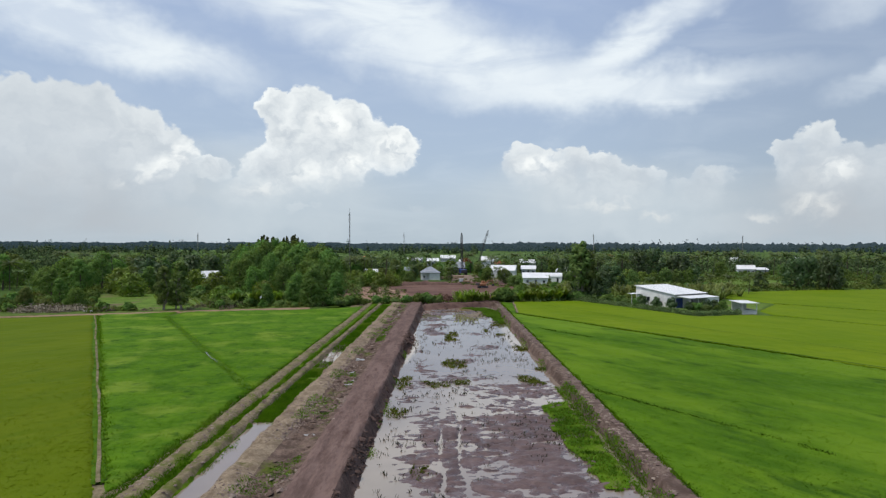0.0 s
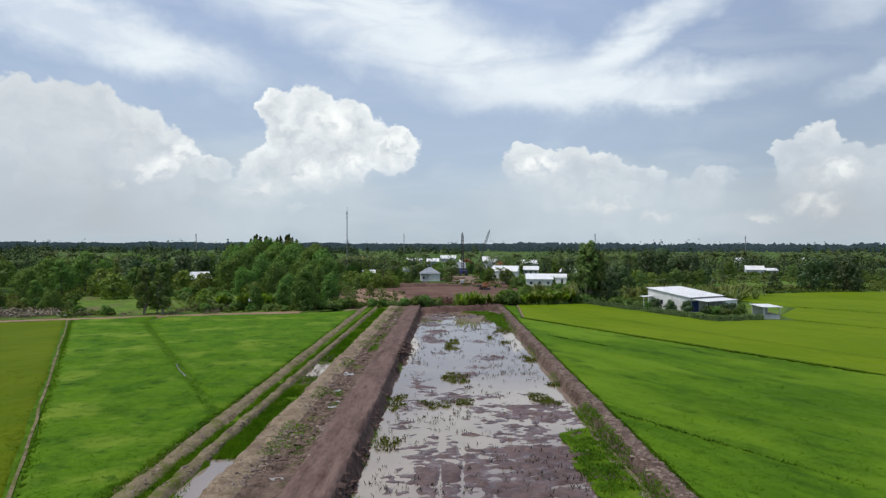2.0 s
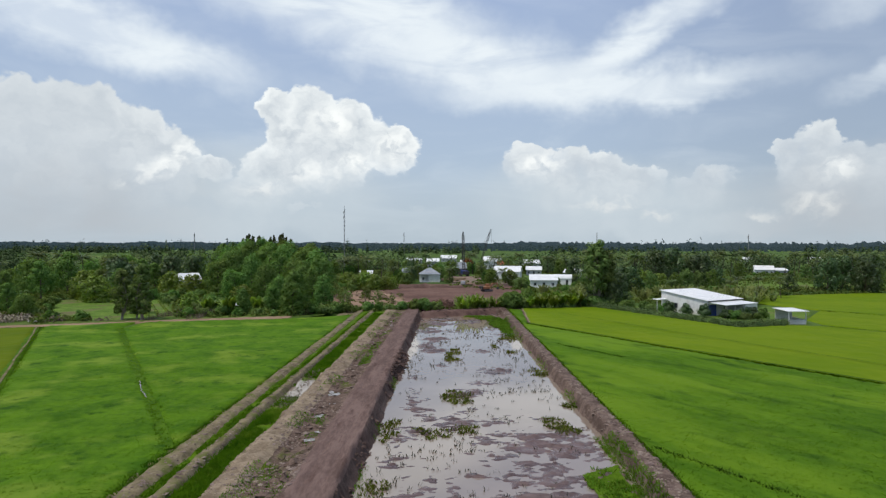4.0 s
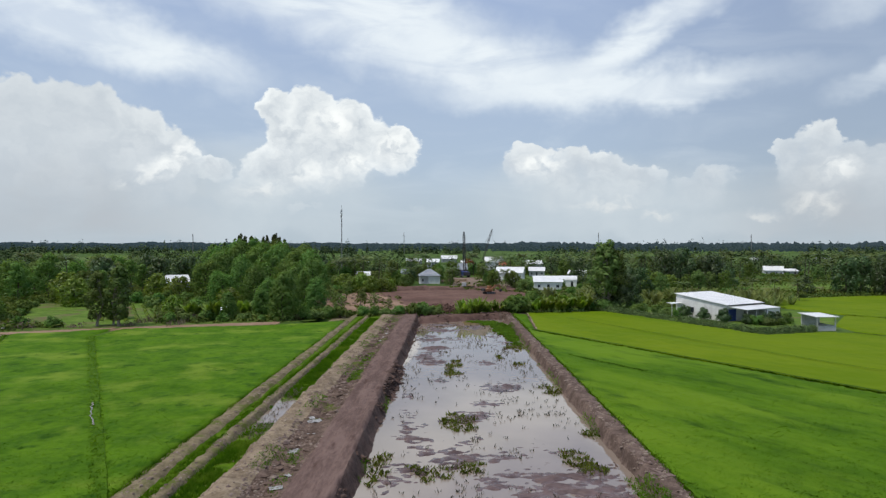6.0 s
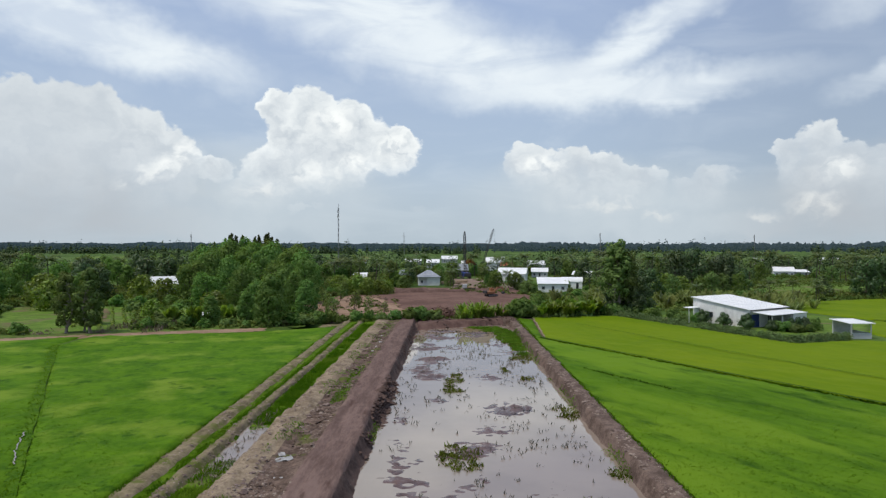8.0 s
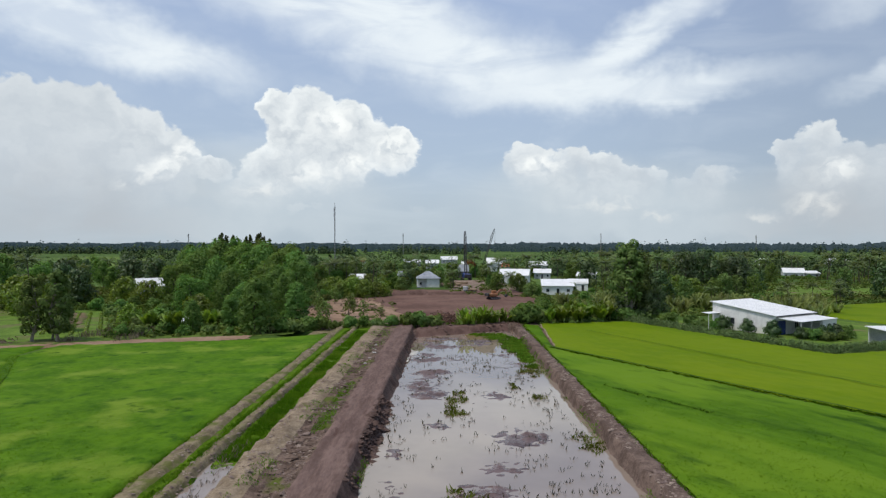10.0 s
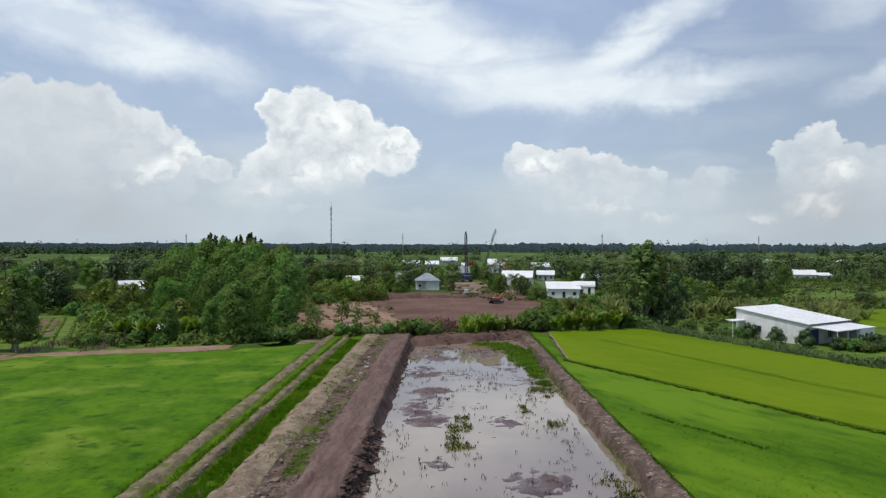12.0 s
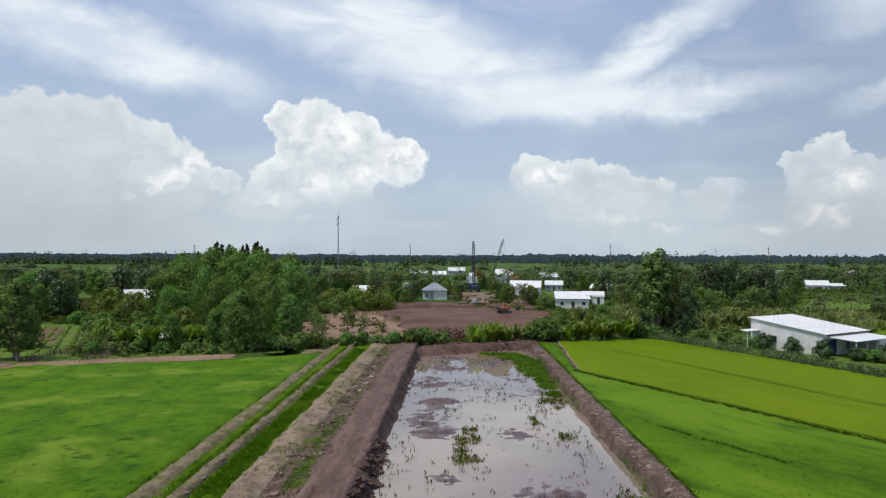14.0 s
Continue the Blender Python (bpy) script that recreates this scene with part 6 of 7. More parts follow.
def farm_building():
    """Long white barn with a sloping sheet roof and a lean-to at its low end."""
    b = tagged(new("farm_building"), "long white farm building with a sloping white sheet roof", "barn")
    b.matrix_basis = pose(60.5, 164.0, 0, 0, 0, 30.8)
    L, D, lo, hi = 12.6, 13.0, 3.45, 5.05      # own x along the low front, own y towards the high end
    slope = (hi - lo) / D

    def side(x0, x1, holes):
        bm = prism([(0.2, 0), (D - 0.2, 0), (D - 0.2, hi - slope * 0.2), (0.2, lo + slope * 0.2)], x0, x1)
        return bm

    part("wall", side(0.0, 0.2, ()), W, b)
    part("wall", side(L - 0.2, L, ()), W, b)
    part("wall", wall_with_holes(L, lo, 0.2, [(0.5, 3.2, 0.0, 2.6), (6.0, 7.2, 0.9, 2.1)]), W, b)
    part("wall", block(0, L, D - 0.2, D, 0, hi), W, b)
    for y0 in (8.2, 10.3):
        w = part("window", block(-0.03, 0.02, y0, y0 + 1.0, 1.3, 2.4), M["pane"], b, "dark window in the long wall")
        fr = bmesh.new()
        for a in ((y0 - 0.08, y0, 1.22, 2.48), (y0 + 1.0, y0 + 1.08, 1.22, 2.48), (y0, y0 + 1.0, 2.4, 2.48), (y0, y0 + 1.0, 1.22, 1.3)):
            box(fr, -0.06, 0.02, a[0], a[1], a[2], a[3])
        part("frame", fr, M["frame_paint"], w)
    window(b, 6.0, 7.2, 0.9, 2.1, 0.06)
    d = part("door", block(0.5, 3.2, 0.08, 0.14, 0, 2.6), M["blue"], b, "blue painted double door")
    part("handle", block(1.78, 1.92, 0.02, 0.08, 1.0, 1.2), M["steel"], d)
    # roof of ribbed sheets
    o = 0.35
    z = lambda y: lo + slope * y + 0.10
    bm = prism([(-o, z(-o)), (D + o, z(D + o)), (D + o, z(D + o) + 0.08), (-o, z(-o) + 0.08)], -o, L + o)
    roof = part("roof", bm, WR, b)
    for i in range(1, 13):
        x = -o + i * (L + 2 * o) / 13
        part("rib", prism([(-o, z(-o) + 0.078), (D + o, z(D + o) + 0.078), (D + o, z(D + o) + 0.12), (-o, z(-o) + 0.12)], x - 0.04, x + 0.04), WR, roof)
    part("fascia", block(-o, L + o, -o - 0.05, -o - 0.01, z(-o) - 0.12, z(-o) + 0.06), M["dark_steel"], b, "dark gutter under the roof edge")
    # lean-to
    lean = part("lean_to_roof", prism([(-4.6, 2.85), (-0.42, 3.12), (-0.42, 3.2), (-4.6, 2.93)], 0.2, L - 0.6), WR, b)
    for x in (0.4, 3.6, 6.6):
        part("post", block(x, x + 0.14, -4.4, -4.26, 0, 2.85), M["frame_paint"], b)
    part("lean_to_wall", wall_with_holes(4.6, 2.8, 0.15, [(1.6, 2.5, 0, 2.1), (3.3, 4.2, 0, 2.1)]), W, b).matrix_basis = pose(7.3, -4.4, 0)
    part("lean_to_wall", block(11.75, 11.9, -4.25, -0.02, 0, 2.85), W, b)
    part("lean_to_wall", block(7.3, 7.45, -4.25, -0.02, 0, 2.85), G, b)
    # solid near-black panels fill both openings of the lean-to wall
    for x in (8.9, 10.6):
        part("door", block(x, x + 0.9, -4.33, -4.28, 0, 2.1), M["dark"], b, "near-black panel filling a lean-to doorway")
    # canopy at the high end
    part("canopy_roof", prism([(D - 1.8, 3.1), (D - 0.2, 3.2), (D - 0.2, 3.26), (D - 1.8, 3.16)], -3.6, -0.02), WR, b)
    for x in (-3.5,):
        part("post", block(x, x + 0.1, D - 1.7, D - 1.6, 0, 3.1), M["frame_paint"], b)
    return b


farm_building()


def open_shed(x, y, turn):
    s = tagged(new("open_shed"), "small open shed with a flat white roof on posts", "shed")
    s.matrix_basis = pose(x, y, 0, 0, 0, turn)
    part("roof", prism([(-0.4, 2.65), (5.3, 2.85), (5.3, 2.95), (-0.4, 2.75)], -0.4, 4.1), WR, s)
    for px, py in ((0, 0), (3.55, 0), (0, 4.8), (3.55, 4.8)):
        part("post", block(px, px + 0.15, py, py + 0.15, 0, 2.72), M["frame_paint"], s)
    part("low_wall", block(0.15, 3.55, 0.02, 0.14, 0, 1.0), G, s)
    part("low_wall", block(3.58, 3.70, 0.15, 4.8, 0, 1.0), G, s)
    part("back_wall", block(0.15, 3.55, 4.83, 4.95, 0, 2.70), G, s)
    return s


open_shed(71.1, 149.6, 3)


def lattice_tower(name, x, y, height, width, label, category="mast", legs=3, step=None, top=0.7, material="steel"):
    t = tagged(new(name), label, category, "telecom masts")
    t.matrix_basis = pose(x, y, 0)
    step = step or height / 14
    n = max(3, int(height / step))
    for i in range(legs):
        a = 2 * math.pi * i / legs
        c, s = math.cos(a), math.sin(a)
        part("leg", bar(bmesh.new(), (c * width / 2, s * width / 2, 0), (c * width / 2 * top, s * width / 2 * top, height), width * 0.13), M[material], t)
    br = bmesh.new()
    for k in range(n):
        for i in range(legs):
            a, b2 = 2 * math.pi * i / legs, 2 * math.pi * (i + 1) / legs
            w0, w1 = width / 2 * (1 + (top - 1) * k / n), width / 2 * (1 + (top - 1) * (k + 1) / n)
            bar(br, (math.cos(a) * w0, math.sin(a) * w0, height * k / n), (math.cos(b2) * w1, math.sin(b2) * w1, height * (k + 1) / n), width * 0.07, 4)
    part("bracing", br, M[material], t)
    part("antenna", bar(bmesh.new(), (0, 0, height * 0.99), (0, 0, height * 1.06), width * 0.12), M[material], t)
    for h in (0.86, 0.93):
        part("panel_antenna", block(-width * 0.9, -width * 0.55, -width * 0.3, width * 0.3, height * h, height * h + height * 0.045), M["frame_paint"], t)
    return t


lattice_tower("telecom_mast", -51.9, 355.7, 35.0, 0.62, "slim grey lattice telecom mast standing among trees")
for x, y, h in ((291.0, 1213.0, 40.0), (-478.0, 1240.0, 38.0), (-75.0, 1250.0, 40.0), (590.0, 1240.0, 37.0)):
    lattice_tower("telecom_mast", x, y, h, 1.7, "distant grey lattice telecom mast on the horizon")


def crawler_base(parent, length=4.2, gauge=2.4, material="dark_steel"):
    for s in (-1, 1):
        pts = [(-length / 2, 0.35), (-length / 2 + 0.3, 0.0), (length / 2 - 0.3, 0.0), (length / 2, 0.35), (length / 2 - 0.25, 0.8), (-length / 2 + 0.25, 0.8)]
        tr = part("crawler", prism(pts, s * gauge / 2 - 0.27, s * gauge / 2 + 0.27), M[material], parent, "muddy steel crawler track")
        for i in range(4):
            bm = bar(bmesh.new(), (s * gauge / 2 - 0.3, -length / 2 + 0.6 + i * (length - 1.2) / 3, 0.38), (s * gauge / 2 + 0.3, -length / 2 + 0.6 + i * (length - 1.2) / 3, 0.38), 0.24, 10)
            part("roller", bm, M["steel"], tr)


def excavator(x, y, turn):
    e = tagged(new("excavator"), "orange crawler excavator working on the bare earth", "excavator")
    e.matrix_basis = pose(x, y, 0.15, 0, 0, turn) @ Matrix.Scale(0.85, 4)
    crawler_base(e)
    part("turntable", block(-0.7, 0.7, -0.7, 0.7, 0.78, 1.05), M["dark_steel"], e)
    part("body", block(-1.3, 1.3, -2.3, 1.0, 1.05, 2.0, 0.12), M["orange"], e)
    part("counterweight", block(-1.3, 1.3, -2.9, -2.31, 1.1, 2.2, 0.15), M["dark_steel"], e)
    c = part("cab", block(-1.28, -0.35, -0.1, 1.45, 2.0, 3.1, 0.1), M["orange"], e)
    part("windscreen", block(-1.2, -0.43, 1.44, 1.48, 2.15, 2.95), M["pane"], c)
    part("side_window", block(-1.31, -1.27, 0.1, 1.2, 2.25, 2.95), M["pane"], c)
    part("boom", prism([(0.7, 1.7), (2.6, 3.5), (4.9, 3.3), (4.9, 3.05), (2.7, 2.95), (1.1, 1.5)], 0.0, 0.42), M["orange"], e)
    part("arm", prism([(4.5, 3.6), (4.9, 3.5), (5.5, 1.7), (5.2, 1.6)], 0.05, 0.37), M["orange"], e)
    part("bucket", prism([(5.2, 1.7), (5.7, 1.6), (5.6, 0.9), (5.0, 0.7), (4.6, 1.1)], -0.3, 0.72), M["dark_steel"], e)
    part("cylinder", bar(bmesh.new(), (0.21, 1.2, 1.9), (0.21, 2.8, 3.1), 0.08), M["steel"], e)
    return e


excavator(15.6, 240.0, -62)


def crawler_crane(x, y, turn, boom, lean, label, cab="blue"):
    c = tagged(new("crawler_crane"), label, "crane", "site cranes")
    c.matrix_basis = pose(x, y, 0.05, 0, 0, turn)
    crawler_base(c, 5.4, 3.6)
    part("body", block(-1.6, 1.6, -3.4, 1.6, 1.0, 2.9, 0.12), M[cab], c)
    k = part("cab", block(-1.6, -0.5, 1.0, 2.6, 1.4, 3.3, 0.1), M[cab], c)
    part("windscreen", block(-1.5, -0.6, 2.58, 2.62, 2.0, 3.1), M["pane"], k)
    part("counterweight", block(-1.7, 1.7, -4.3, -3.41, 1.0, 2.8, 0.15), M["dark_steel"], c)
    foot, tip = Vector((0, 1.2, 1.8)), Vector((0, 1.2 + boom * math.sin(lean), 1.8 + boom * math.cos(lean)))
    n, lat = int(boom / 1.2), bmesh.new()
    side = Vector((1, 0, 0))
    fore = (tip - foot).cross(side).normalized()
    rail = lambda i, a, b: foot.lerp(tip, i / n) + (side * a + fore * b) * 0.5 * min(1.0, 0.35 + min(i, n - i) * 0.35)
    for a, b in ((-1, -1), (1, -1), (1, 1), (-1, 1)):
        for i in range(n):
            bar(lat, rail(i, a, b), rail(i + 1, a, b), 0.09, 4)
            bar(lat, rail(i, a, b), rail(i + 1, a, -b), 0.05, 4)
            bar(lat, rail(i, a, b), rail(i + 1, -a, b), 0.05, 4)
    part("boom", lat, M["dark_steel"], c, "dark lattice boom")
    part("gantry", bar(bar(bmesh.new(), (-0.7, -3.0, 2.8), (0, -2.4, 5.2), 0.1), (0.7, -3.0, 2.8), (0, -2.4, 5.2), 0.1), M["dark_steel"], c)
    part("pendant", bar(bmesh.new(), (0, -2.4, 5.2), tip, 0.04, 4), M["dark_steel"], c)
    drop = Vector((0, tip.y + 0.4, tip.z - boom * 0.55))
    part("hoist_rope", bar(bmesh.new(), tip + Vector((0, 0.4, -0.2)), drop, 0.035, 4), M["dark_steel"], c)
    part("hook", block(-0.25, 0.25, drop.y - 0.25, drop.y + 0.25, drop.z - 0.9, drop.z, 0.06), M["dark_steel"], c)
    return c


crawler_crane(11.5, 352.0, 12, 21.5, radians(3), "blue crawler crane with a nearly upright dark lattice boom")
crawler_crane(24.0, 449.0, -88, 26.5, radians(17), "crawler crane with a leaning dark lattice boom", "steel")


def small_truck(x, y, turn):
    t = tagged(new("flatbed_truck"), "small pale flatbed truck parked at the building site", "truck")
    t.matrix_basis = pose(x, y, 0.12, 0, 0, turn)
    part("chassis", block(-0.8, 0.8, -2.4, 2.2, 0.42, 0.62), M["dark_steel"], t)
    part("bed", block(-0.9, 0.9, -2.5, 0.7, 0.64, 1.1, 0.04), M["timber"], t)
    c = part("cab", block(-0.85, 0.85, 0.8, 2.4, 0.62, 1.95, 0.15), M["grey_wall"], t)
    part("windscreen", block(-0.7, 0.7, 2.38, 2.42, 1.25, 1.8), M["pane"], c)
    for sx in (-1, 1):
        for sy in (-1.5, 1.6):
            w = part("wheel", bar(bmesh.new(), (sx * 0.62, sy, 0.36), (sx * 0.86, sy, 0.36), 0.36, 14), M["dark_steel"], t)
            part("rim", bar(bmesh.new(), (sx * 0.80, sy, 0.36), (sx * 0.88, sy, 0.36), 0.2, 10), M["steel"], w)
    return t


small_truck(9.9, 270.0, 80)


def timber_stack(x, y, turn, label):
    s = tagged(new("timber_stack"), label, "timber", "timber stacks")
    s.matrix_basis = pose(x, y, 0.1, 0, 0, turn)
    for layer in range(4):
        for i in range(6):
            part("plank", block(-4.0, 4.0 - 0.3 * ((i * 7 + layer * 3) % 4), -1.4 + i * 0.47, -1.0 + i * 0.47, layer * 0.24, layer * 0.24 + 0.22), M["timber"], s)
    return s


timber_stack(7.0, 316.0, 5, "stack of sawn timber beside the site road")
timber_stack(3.5, 306.0, -8, "stack of sawn timber beside the site road")

spread([tree("flame_tree", 8.5, 8.0, 90, M["flame"], M["bark"], "flame tree in orange-red flower", lobes=12, per=80, foot=0.3, size=0.5)], [(16.5, 425.0, 1.0), (150.0, 560.0, 1.1)], 91)


# ---- small growth and litter on the strip ----
det = np.random.default_rng(500)


def on_strip(q, lift=0.0):
    return np.column_stack([q, np.maximum(strip_height(q[:, 0], q[:, 1]), -5) + lift])


def disc(cx, cy, rx, ry, n):
    a, r = det.uniform(0, 2 * np.pi, n), np.sqrt(det.random(n))
    q = np.column_stack([cx + np.cos(a) * r * rx, cy + np.sin(a) * r * ry])
    return q[fbm(q[:, 0] * 0.6, q[:, 1] * 1.4, 1.2, 3, 15) + 0.5 + 0.35 * (1 - r) > 0.52]


WEEDS = [(2.0, 91.0, 2.0, 3.6), (-4.5, 63.5, 1.0, 2.6), (-4.6, 77.0, 0.8, 3.0), (-0.8, 77.0, 2.0, 1.8), (2.4, 78.0, 1.4, 1.6), (2.2, 121.0, 1.0, 3.2), (10.9, 80.5, 1.2, 2.2), (-1.6, 46.8, 0.9, 1.3),
         (1.3, 116.5, 0.8, 5.0), (1.9, 114.0, 1.1, 1.6), (11.2, 121.0, 1.0, 1.6), (12.4, 136.0, 1.5, 4.5), (11.0, 134.5, 0.7, 1.4), (12.8, 104.0, 1.2, 3.2),
         (-4.4, 80.0, 0.8, 1.6), (8.8, 126.0, 0.5, 2.0), (11.4, 78.0, 1.5, 1.6), (13.6, 87.0, 1.0, 2.0)]
GREEN = [(12.0, 63.0, 1.9, 5.0), (12.0, 55.0, 1.6, 6.0), (12.4, 48.0, 1.2, 4.5), (12.9, 150.0, 1.2, 14.0), (12.4, 158.0, 2.2, 10.0), (10.5, 167.0, 2.8, 3.5), (9.0, 170.0, 3.5, 3.0)]


def weed_mat(name, spots, per, material, label):
    pts = np.concatenate([disc(*w, int(w[2] * w[3] * per)) for w in spots])
    p3 = np.column_stack([pts, np.maximum(strip_height(pts[:, 0], pts[:, 1]), WATER_Z) - 0.02])
    tagged(new(name, mesh_data(name, *blades(p3, 0.36, 0.10, 4, det, 0.8, 0.16), M[material])), label, "water weeds", kind="stuff")


weed_mat("water_weeds", WEEDS, 30, "pond_weed", "matted olive water weeds growing in the shallow pond")
weed_mat("bank_weeds", GREEN, 85, "weed", "rank green weeds at the foot of the dike")

# dark stubble that pricks through the water
n = 4200
q = np.column_stack([det.uniform(-5.0, 13.0, n), det.uniform(36, 168, n)])
q = q[fbm(q[:, 0], q[:, 1], 6.0, 3, 44) + 0.5 + 0.12 * det.normal(0, 1, len(q)) > 0.57 - 0.04 * ((q[:, 1] > 84) & (q[:, 1] < 130))]
p3 = np.column_stack([q, np.maximum(strip_height(q[:, 0], q[:, 1]), WATER_Z) - 0.03])
tagged(new("pond_stubble", mesh_data("pond_stubble", *blades(p3, 0.40, 0.055, 4, det, 0.5, 0.13), M["sprig"])), "dark stubble pricking through the shallow water", "stubble", kind="stuff")


def verge(name, x0, x1, y0, y1, n, h, material, label, need=0.45, size=3.0, seed=60, taper=True, skip=()):
    q = np.column_stack([det.uniform(x0, x1, n), det.uniform(y0, y1, n)])
    q = q[det.random(len(q)) < np.clip(62 / (q[:, 1] + 8), 0.25, 1)]
    q = q[fbm(q[:, 0] * 1.3, q[:, 1], size, 3, seed) + 0.5 > need]
    for a, b in skip:
        q = q[(q[:, 1] < a) | (q[:, 1] > b)]
    if taper:
        q[:, 0] += (q[:, 1] - 40) / 125 * 1.25
    v, f = blades(on_strip(q, -0.04), h, 0.06, 3, det, 0.7, 0.12)
    return tagged(new(name, mesh_data(name, v, f, M[material])), label, "grass", kind="stuff")


verge("verge_grass", -19.2, -18.2, 36, 170, 11000, 0.22, "rice_blade", "thin strip of grass between two berms", 0.30, 4.0, 62)
verge("ditch_grass", -17.2, -15.35, 36, 170, 22000, 0.36, "rice_blade", "rank green grass filling the drainage ditch", 0.30, 3.0, 63, skip=((20, 57.5), (87.5, 97.0)))
verge("ditch_grass", -17.2, -16.6, 36, 98, 900, 0.3, "rice_blade", "rank green grass at the ditch edge", 0.55, 3.0, 63)
verge("ditch_reeds", -17.0, -15.6, 82, 101, 260, 0.55, "dead", "pale dry reeds standing in the flooded ditch", 0.35, 2.0, 70)
verge("bank_grass", -13.6, -10.4, 36, 168, 15000, 0.20, "weed", "patchy grass on the rough earth bank", 0.56, 4.5, 64)
verge("dike_grass", 13.6, 14.5, 36, 172, 11000, 0.28, "weed", "green growth along the foot of the dike", 0.40, 6.0, 65, False)
verge("dike_grass", 16.0, 17.0, 36, 180, 7000, 0.30, "rice_blade", "grass along the field side of the dike", 0.25, 6.0, 66, False)
verge("dike_grass", 13.6, 14.7, 30, 76, 4200, 0.30, "weed", "rank green growth on the inner slope of the dike", 0.30, 5.0, 69, False)
verge("shoulder_grass", -11.6, -10.4, 103, 123, 2600, 0.20, "weed", "strip of green grass on the track shoulder", 0.38, 4.0, 71)
verge("slope_grass", -6.0, -5.3, 50, 100, 1500, 0.28, "weed", "tufts of grass at the foot of the mud slope", 0.58, 6.0, 67, False)
verge("field_edge_grass", -21.6, -20.4, 36, 166, 7000, 0.30, "rice_blade", "grass along the edge of the rice field", 0.25, 5.0, 68, False)


def lumps(q, size, rng):
    """Clods of earth: crushed octahedra, half sunk."""
    n = len(q)
    base = np.array([(1, 0, 0), (0, 1, 0), (-1, 0, 0), (0, -1, 0), (0, 0, 1), (0.7, 0.7, 0.5), (-0.7, 0.7, 0.5), (-0.7, -0.7, 0.5), (0.7, -0.7, 0.5)], float)
    tri = np.array([(0, 5, 8), (1, 6, 5), (2, 7, 6), (3, 8, 7), (0, 1, 5), (1, 2, 6), (2, 3, 7), (3, 0, 8), (4, 5, 6), (4, 6, 7), (4, 7, 8), (4, 8, 5)])
    a = rng.uniform(0, 6.28, n)
    s = size * rng.lognormal(0, 0.45, n)
    V = base[None] * rng.uniform(0.6, 1.3, (n, 9, 1)) * s[:, None, None] * np.array([1.0, 1.25, 0.75])
    c, si = np.cos(a)[:, None], np.sin(a)[:, None]
    V = np.stack([V[..., 0] * c - V[..., 1] * si, V[..., 0] * si + V[..., 1] * c, V[..., 2]], -1) + q[:, None, :]
    return V.reshape(-1, 3), (tri[None] + (np.arange(n) * 9)[:, None, None]).reshape(-1, 3)


def clods(name, x0, x1, y0, y1, n, size, material, label, need=0.45, taper=True):
    q = np.column_stack([det.uniform(x0, x1, n), det.uniform(y0, y1, n)])
    q = q[fbm(q[:, 0], q[:, 1], 3.5, 3, 90) + 0.5 > need]
    if taper:
        q[:, 0] += (q[:, 1] - 40) / 125 * 1.25
    return tagged(new(name, mesh_data(name, *lumps(on_strip(q, -0.03), size, det), M[material])), label, "earth clods", kind="stuff")


clods("earth_clods", -13.3, -9.8, 34, 90, 6500, 0.065, "clod", "crumbled dry earth clods on the rough bank", 0.48)
clods("earth_clods", -15.0, -13.0, 34, 165, 4200, 0.055, "clod", "crumbled dry earth clods along the ridge", 0.40)
clods("earth_clods", -12.8, -10.2, 90, 165, 2600, 0.075, "clod", "crumbled dry earth clods on the rough bank", 0.52)
clods("wet_clods", -6.8, -5.9, 34, 165, 3000, 0.10, "bank", "dark wet clods slumped on the mud slope", 0.47)
clods("wet_clods", -6.9, -5.7, 98, 118, 700, 0.16, "bank", "large dark wet clods broken off the track edge", 0.40)
clods("dike_clods", 14.6, 16.1, 34, 172, 2600, 0.09, "clod", "dry clods on the crest of the dike", 0.42, False)
clods("shoulder_clods", -12.3, -10.1, 34, 168, 2400, 0.13, "shoulder", "dark crumbled clods on the track shoulder", 0.40)
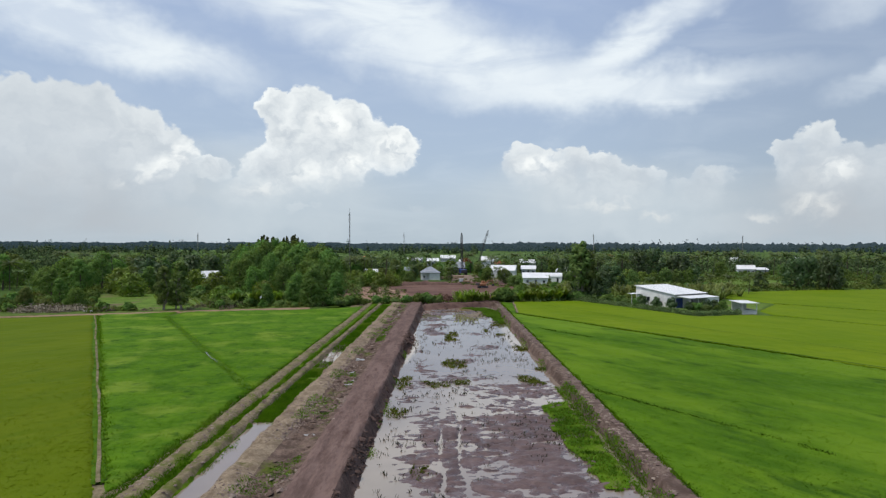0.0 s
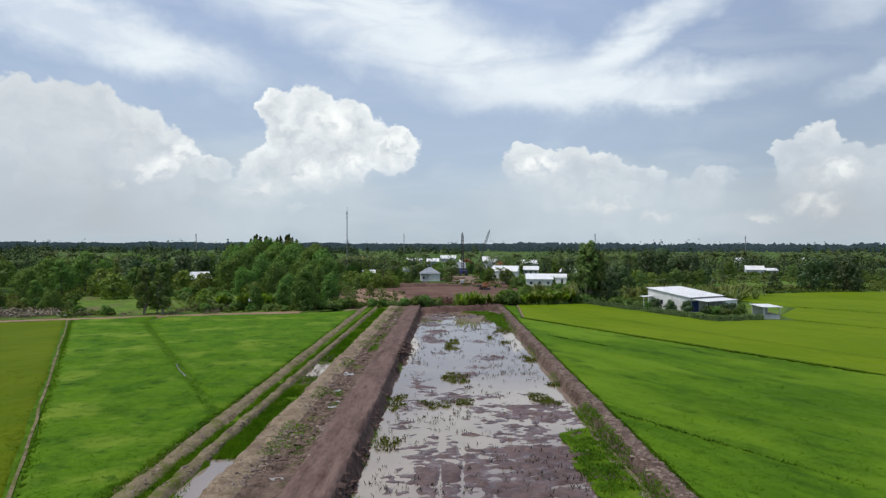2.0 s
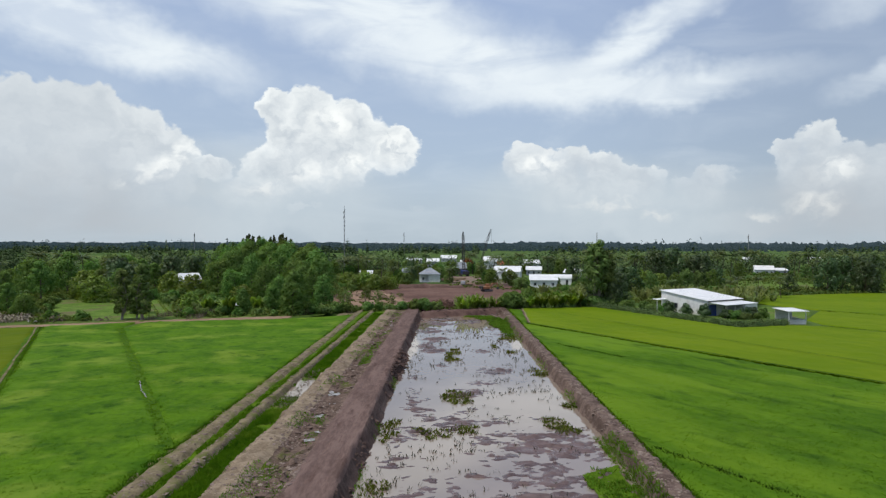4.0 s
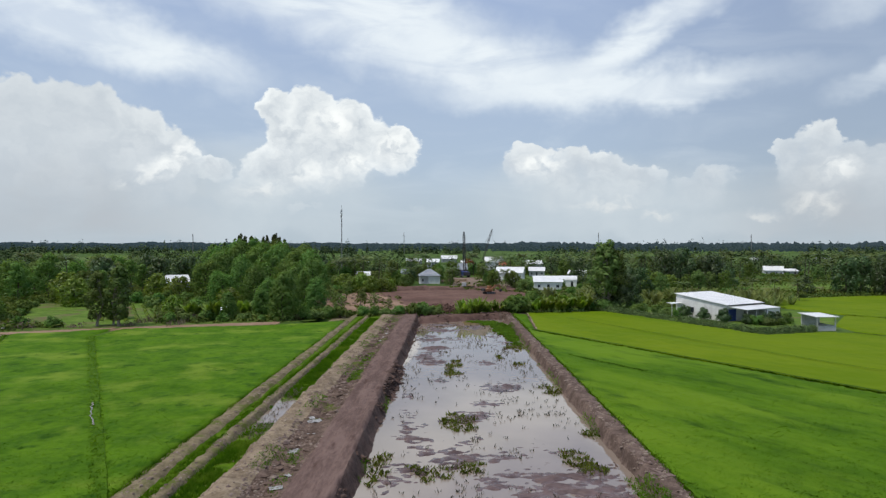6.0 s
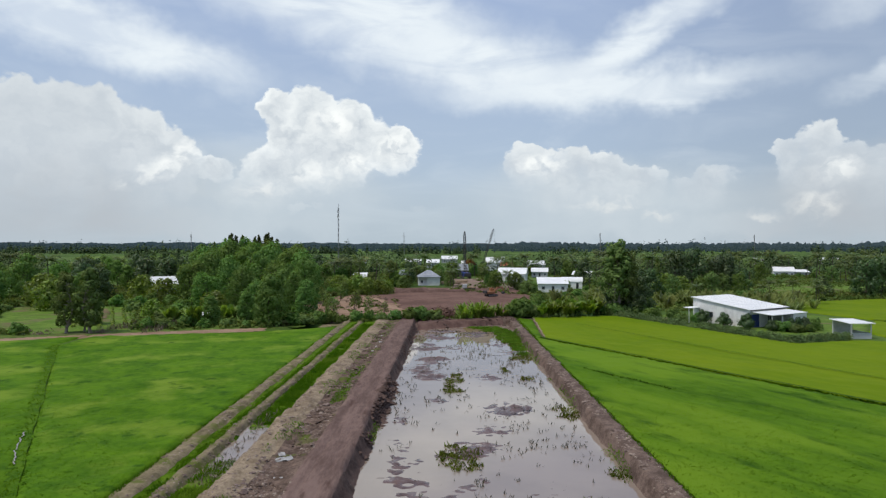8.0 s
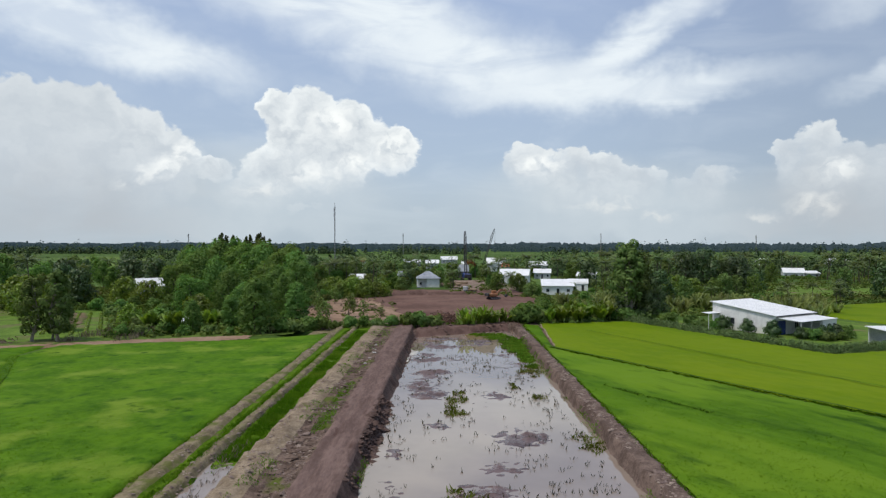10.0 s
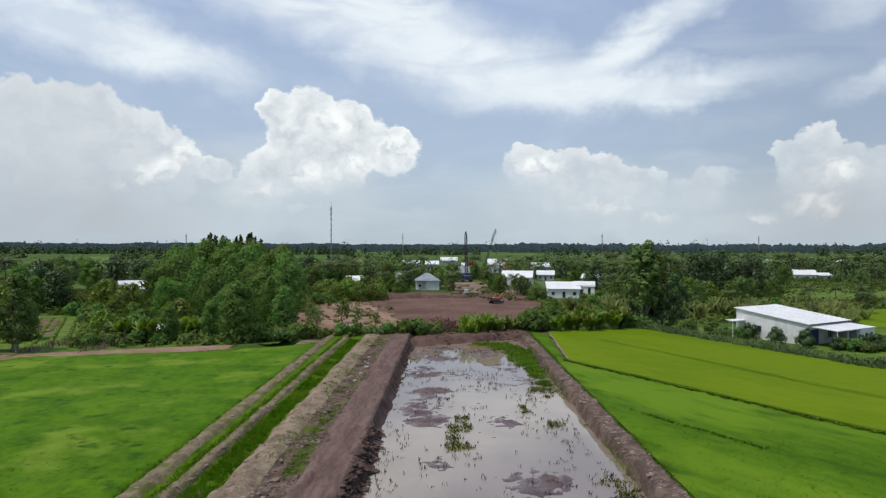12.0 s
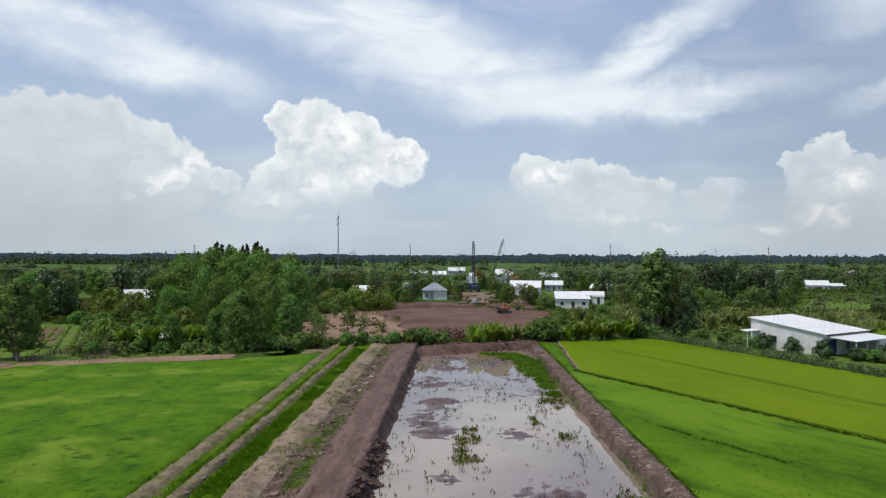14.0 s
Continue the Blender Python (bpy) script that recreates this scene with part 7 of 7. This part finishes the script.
clods("berm_clods", -20.2, -19.2, 34, 165, 1900, 0.06, "clod", "crumbs of dry earth along the narrow berm", 0.40, False)
clods("berm_clods", -18.2, -17.3, 34, 165, 1900, 0.06, "clod", "crumbs of dry earth along the narrow berm", 0.40)
clods("dam_clods", -5.0, 16.0, 170, 182, 900, 0.16, "bank", "dark clods on the earth dam", 0.42, False)


def plastic_scrap(x, y, size, turn):
    s = tagged(new("plastic_sheet"), "crumpled scrap of pale plastic sheet on the bank", "litter", "plastic scraps")
    bm = bmesh.new()
    bmesh.ops.create_grid(bm, x_segments=7, y_segments=5, size=0.5)
    for v in bm.verts:
        v.co = Vector((v.co.x * size * 1.7, v.co.y * size, 0.05 + 0.16 * size * noise.noise(v.co * 3.1 + Vector((x, y, 0)))))
        v.co.x += 0.2 * size * noise.noise(v.co * 2 + Vector((y, x, 4)))
    me = bpy.data.meshes.new("plastic_sheet")
    bm.to_mesh(me)
    bm.free()
    me.materials.append(M["scrap"])
    z = float(strip_height(np.array([x]), np.array([y]))[0]) + 0.03
    s.matrix_basis = pose(x, y, z, 4, 0, turn)
    part("sheet", me, M["scrap"], s)
    return s


for x, y, size, turn in ((-10.4, 70.5, 0.5, 20), (-10.2, 73.0, 0.35, 130), (-9.9, 139.0, 0.45, 80), (-9.7, 143.0, 0.55, 95), (-10.1, 135.0, 0.4, 100), (-9.8, 146.0, 0.4, 85), (-10.7, 83.0, 0.4, 10), (-11.0, 52.6, 0.5, 15), (-11.2, 86.5, 0.75, 30), (-11.6, 87.6, 0.5, 110), (-11.2, 78.8, 0.7, 60), (-84.7, 151.6, 1.3, 10), (-10.6, 148.0, 0.6, 40), (-10.2, 150.5, 0.5, 70)):
    plastic_scrap(x, y, size, turn)
pile = scrub_zone([(-2, 184), (3.6, 182), (4.6, 187), (-1.5, 190)], 30, det, (), 2.2)
tagged(new("root_heap", mesh_data("root_heap", *leaf_heaps(pile, det, 70, 0.26), M["roots"])), "heap of torn-out reddish roots and branches", "brushwood", kind="stuff")
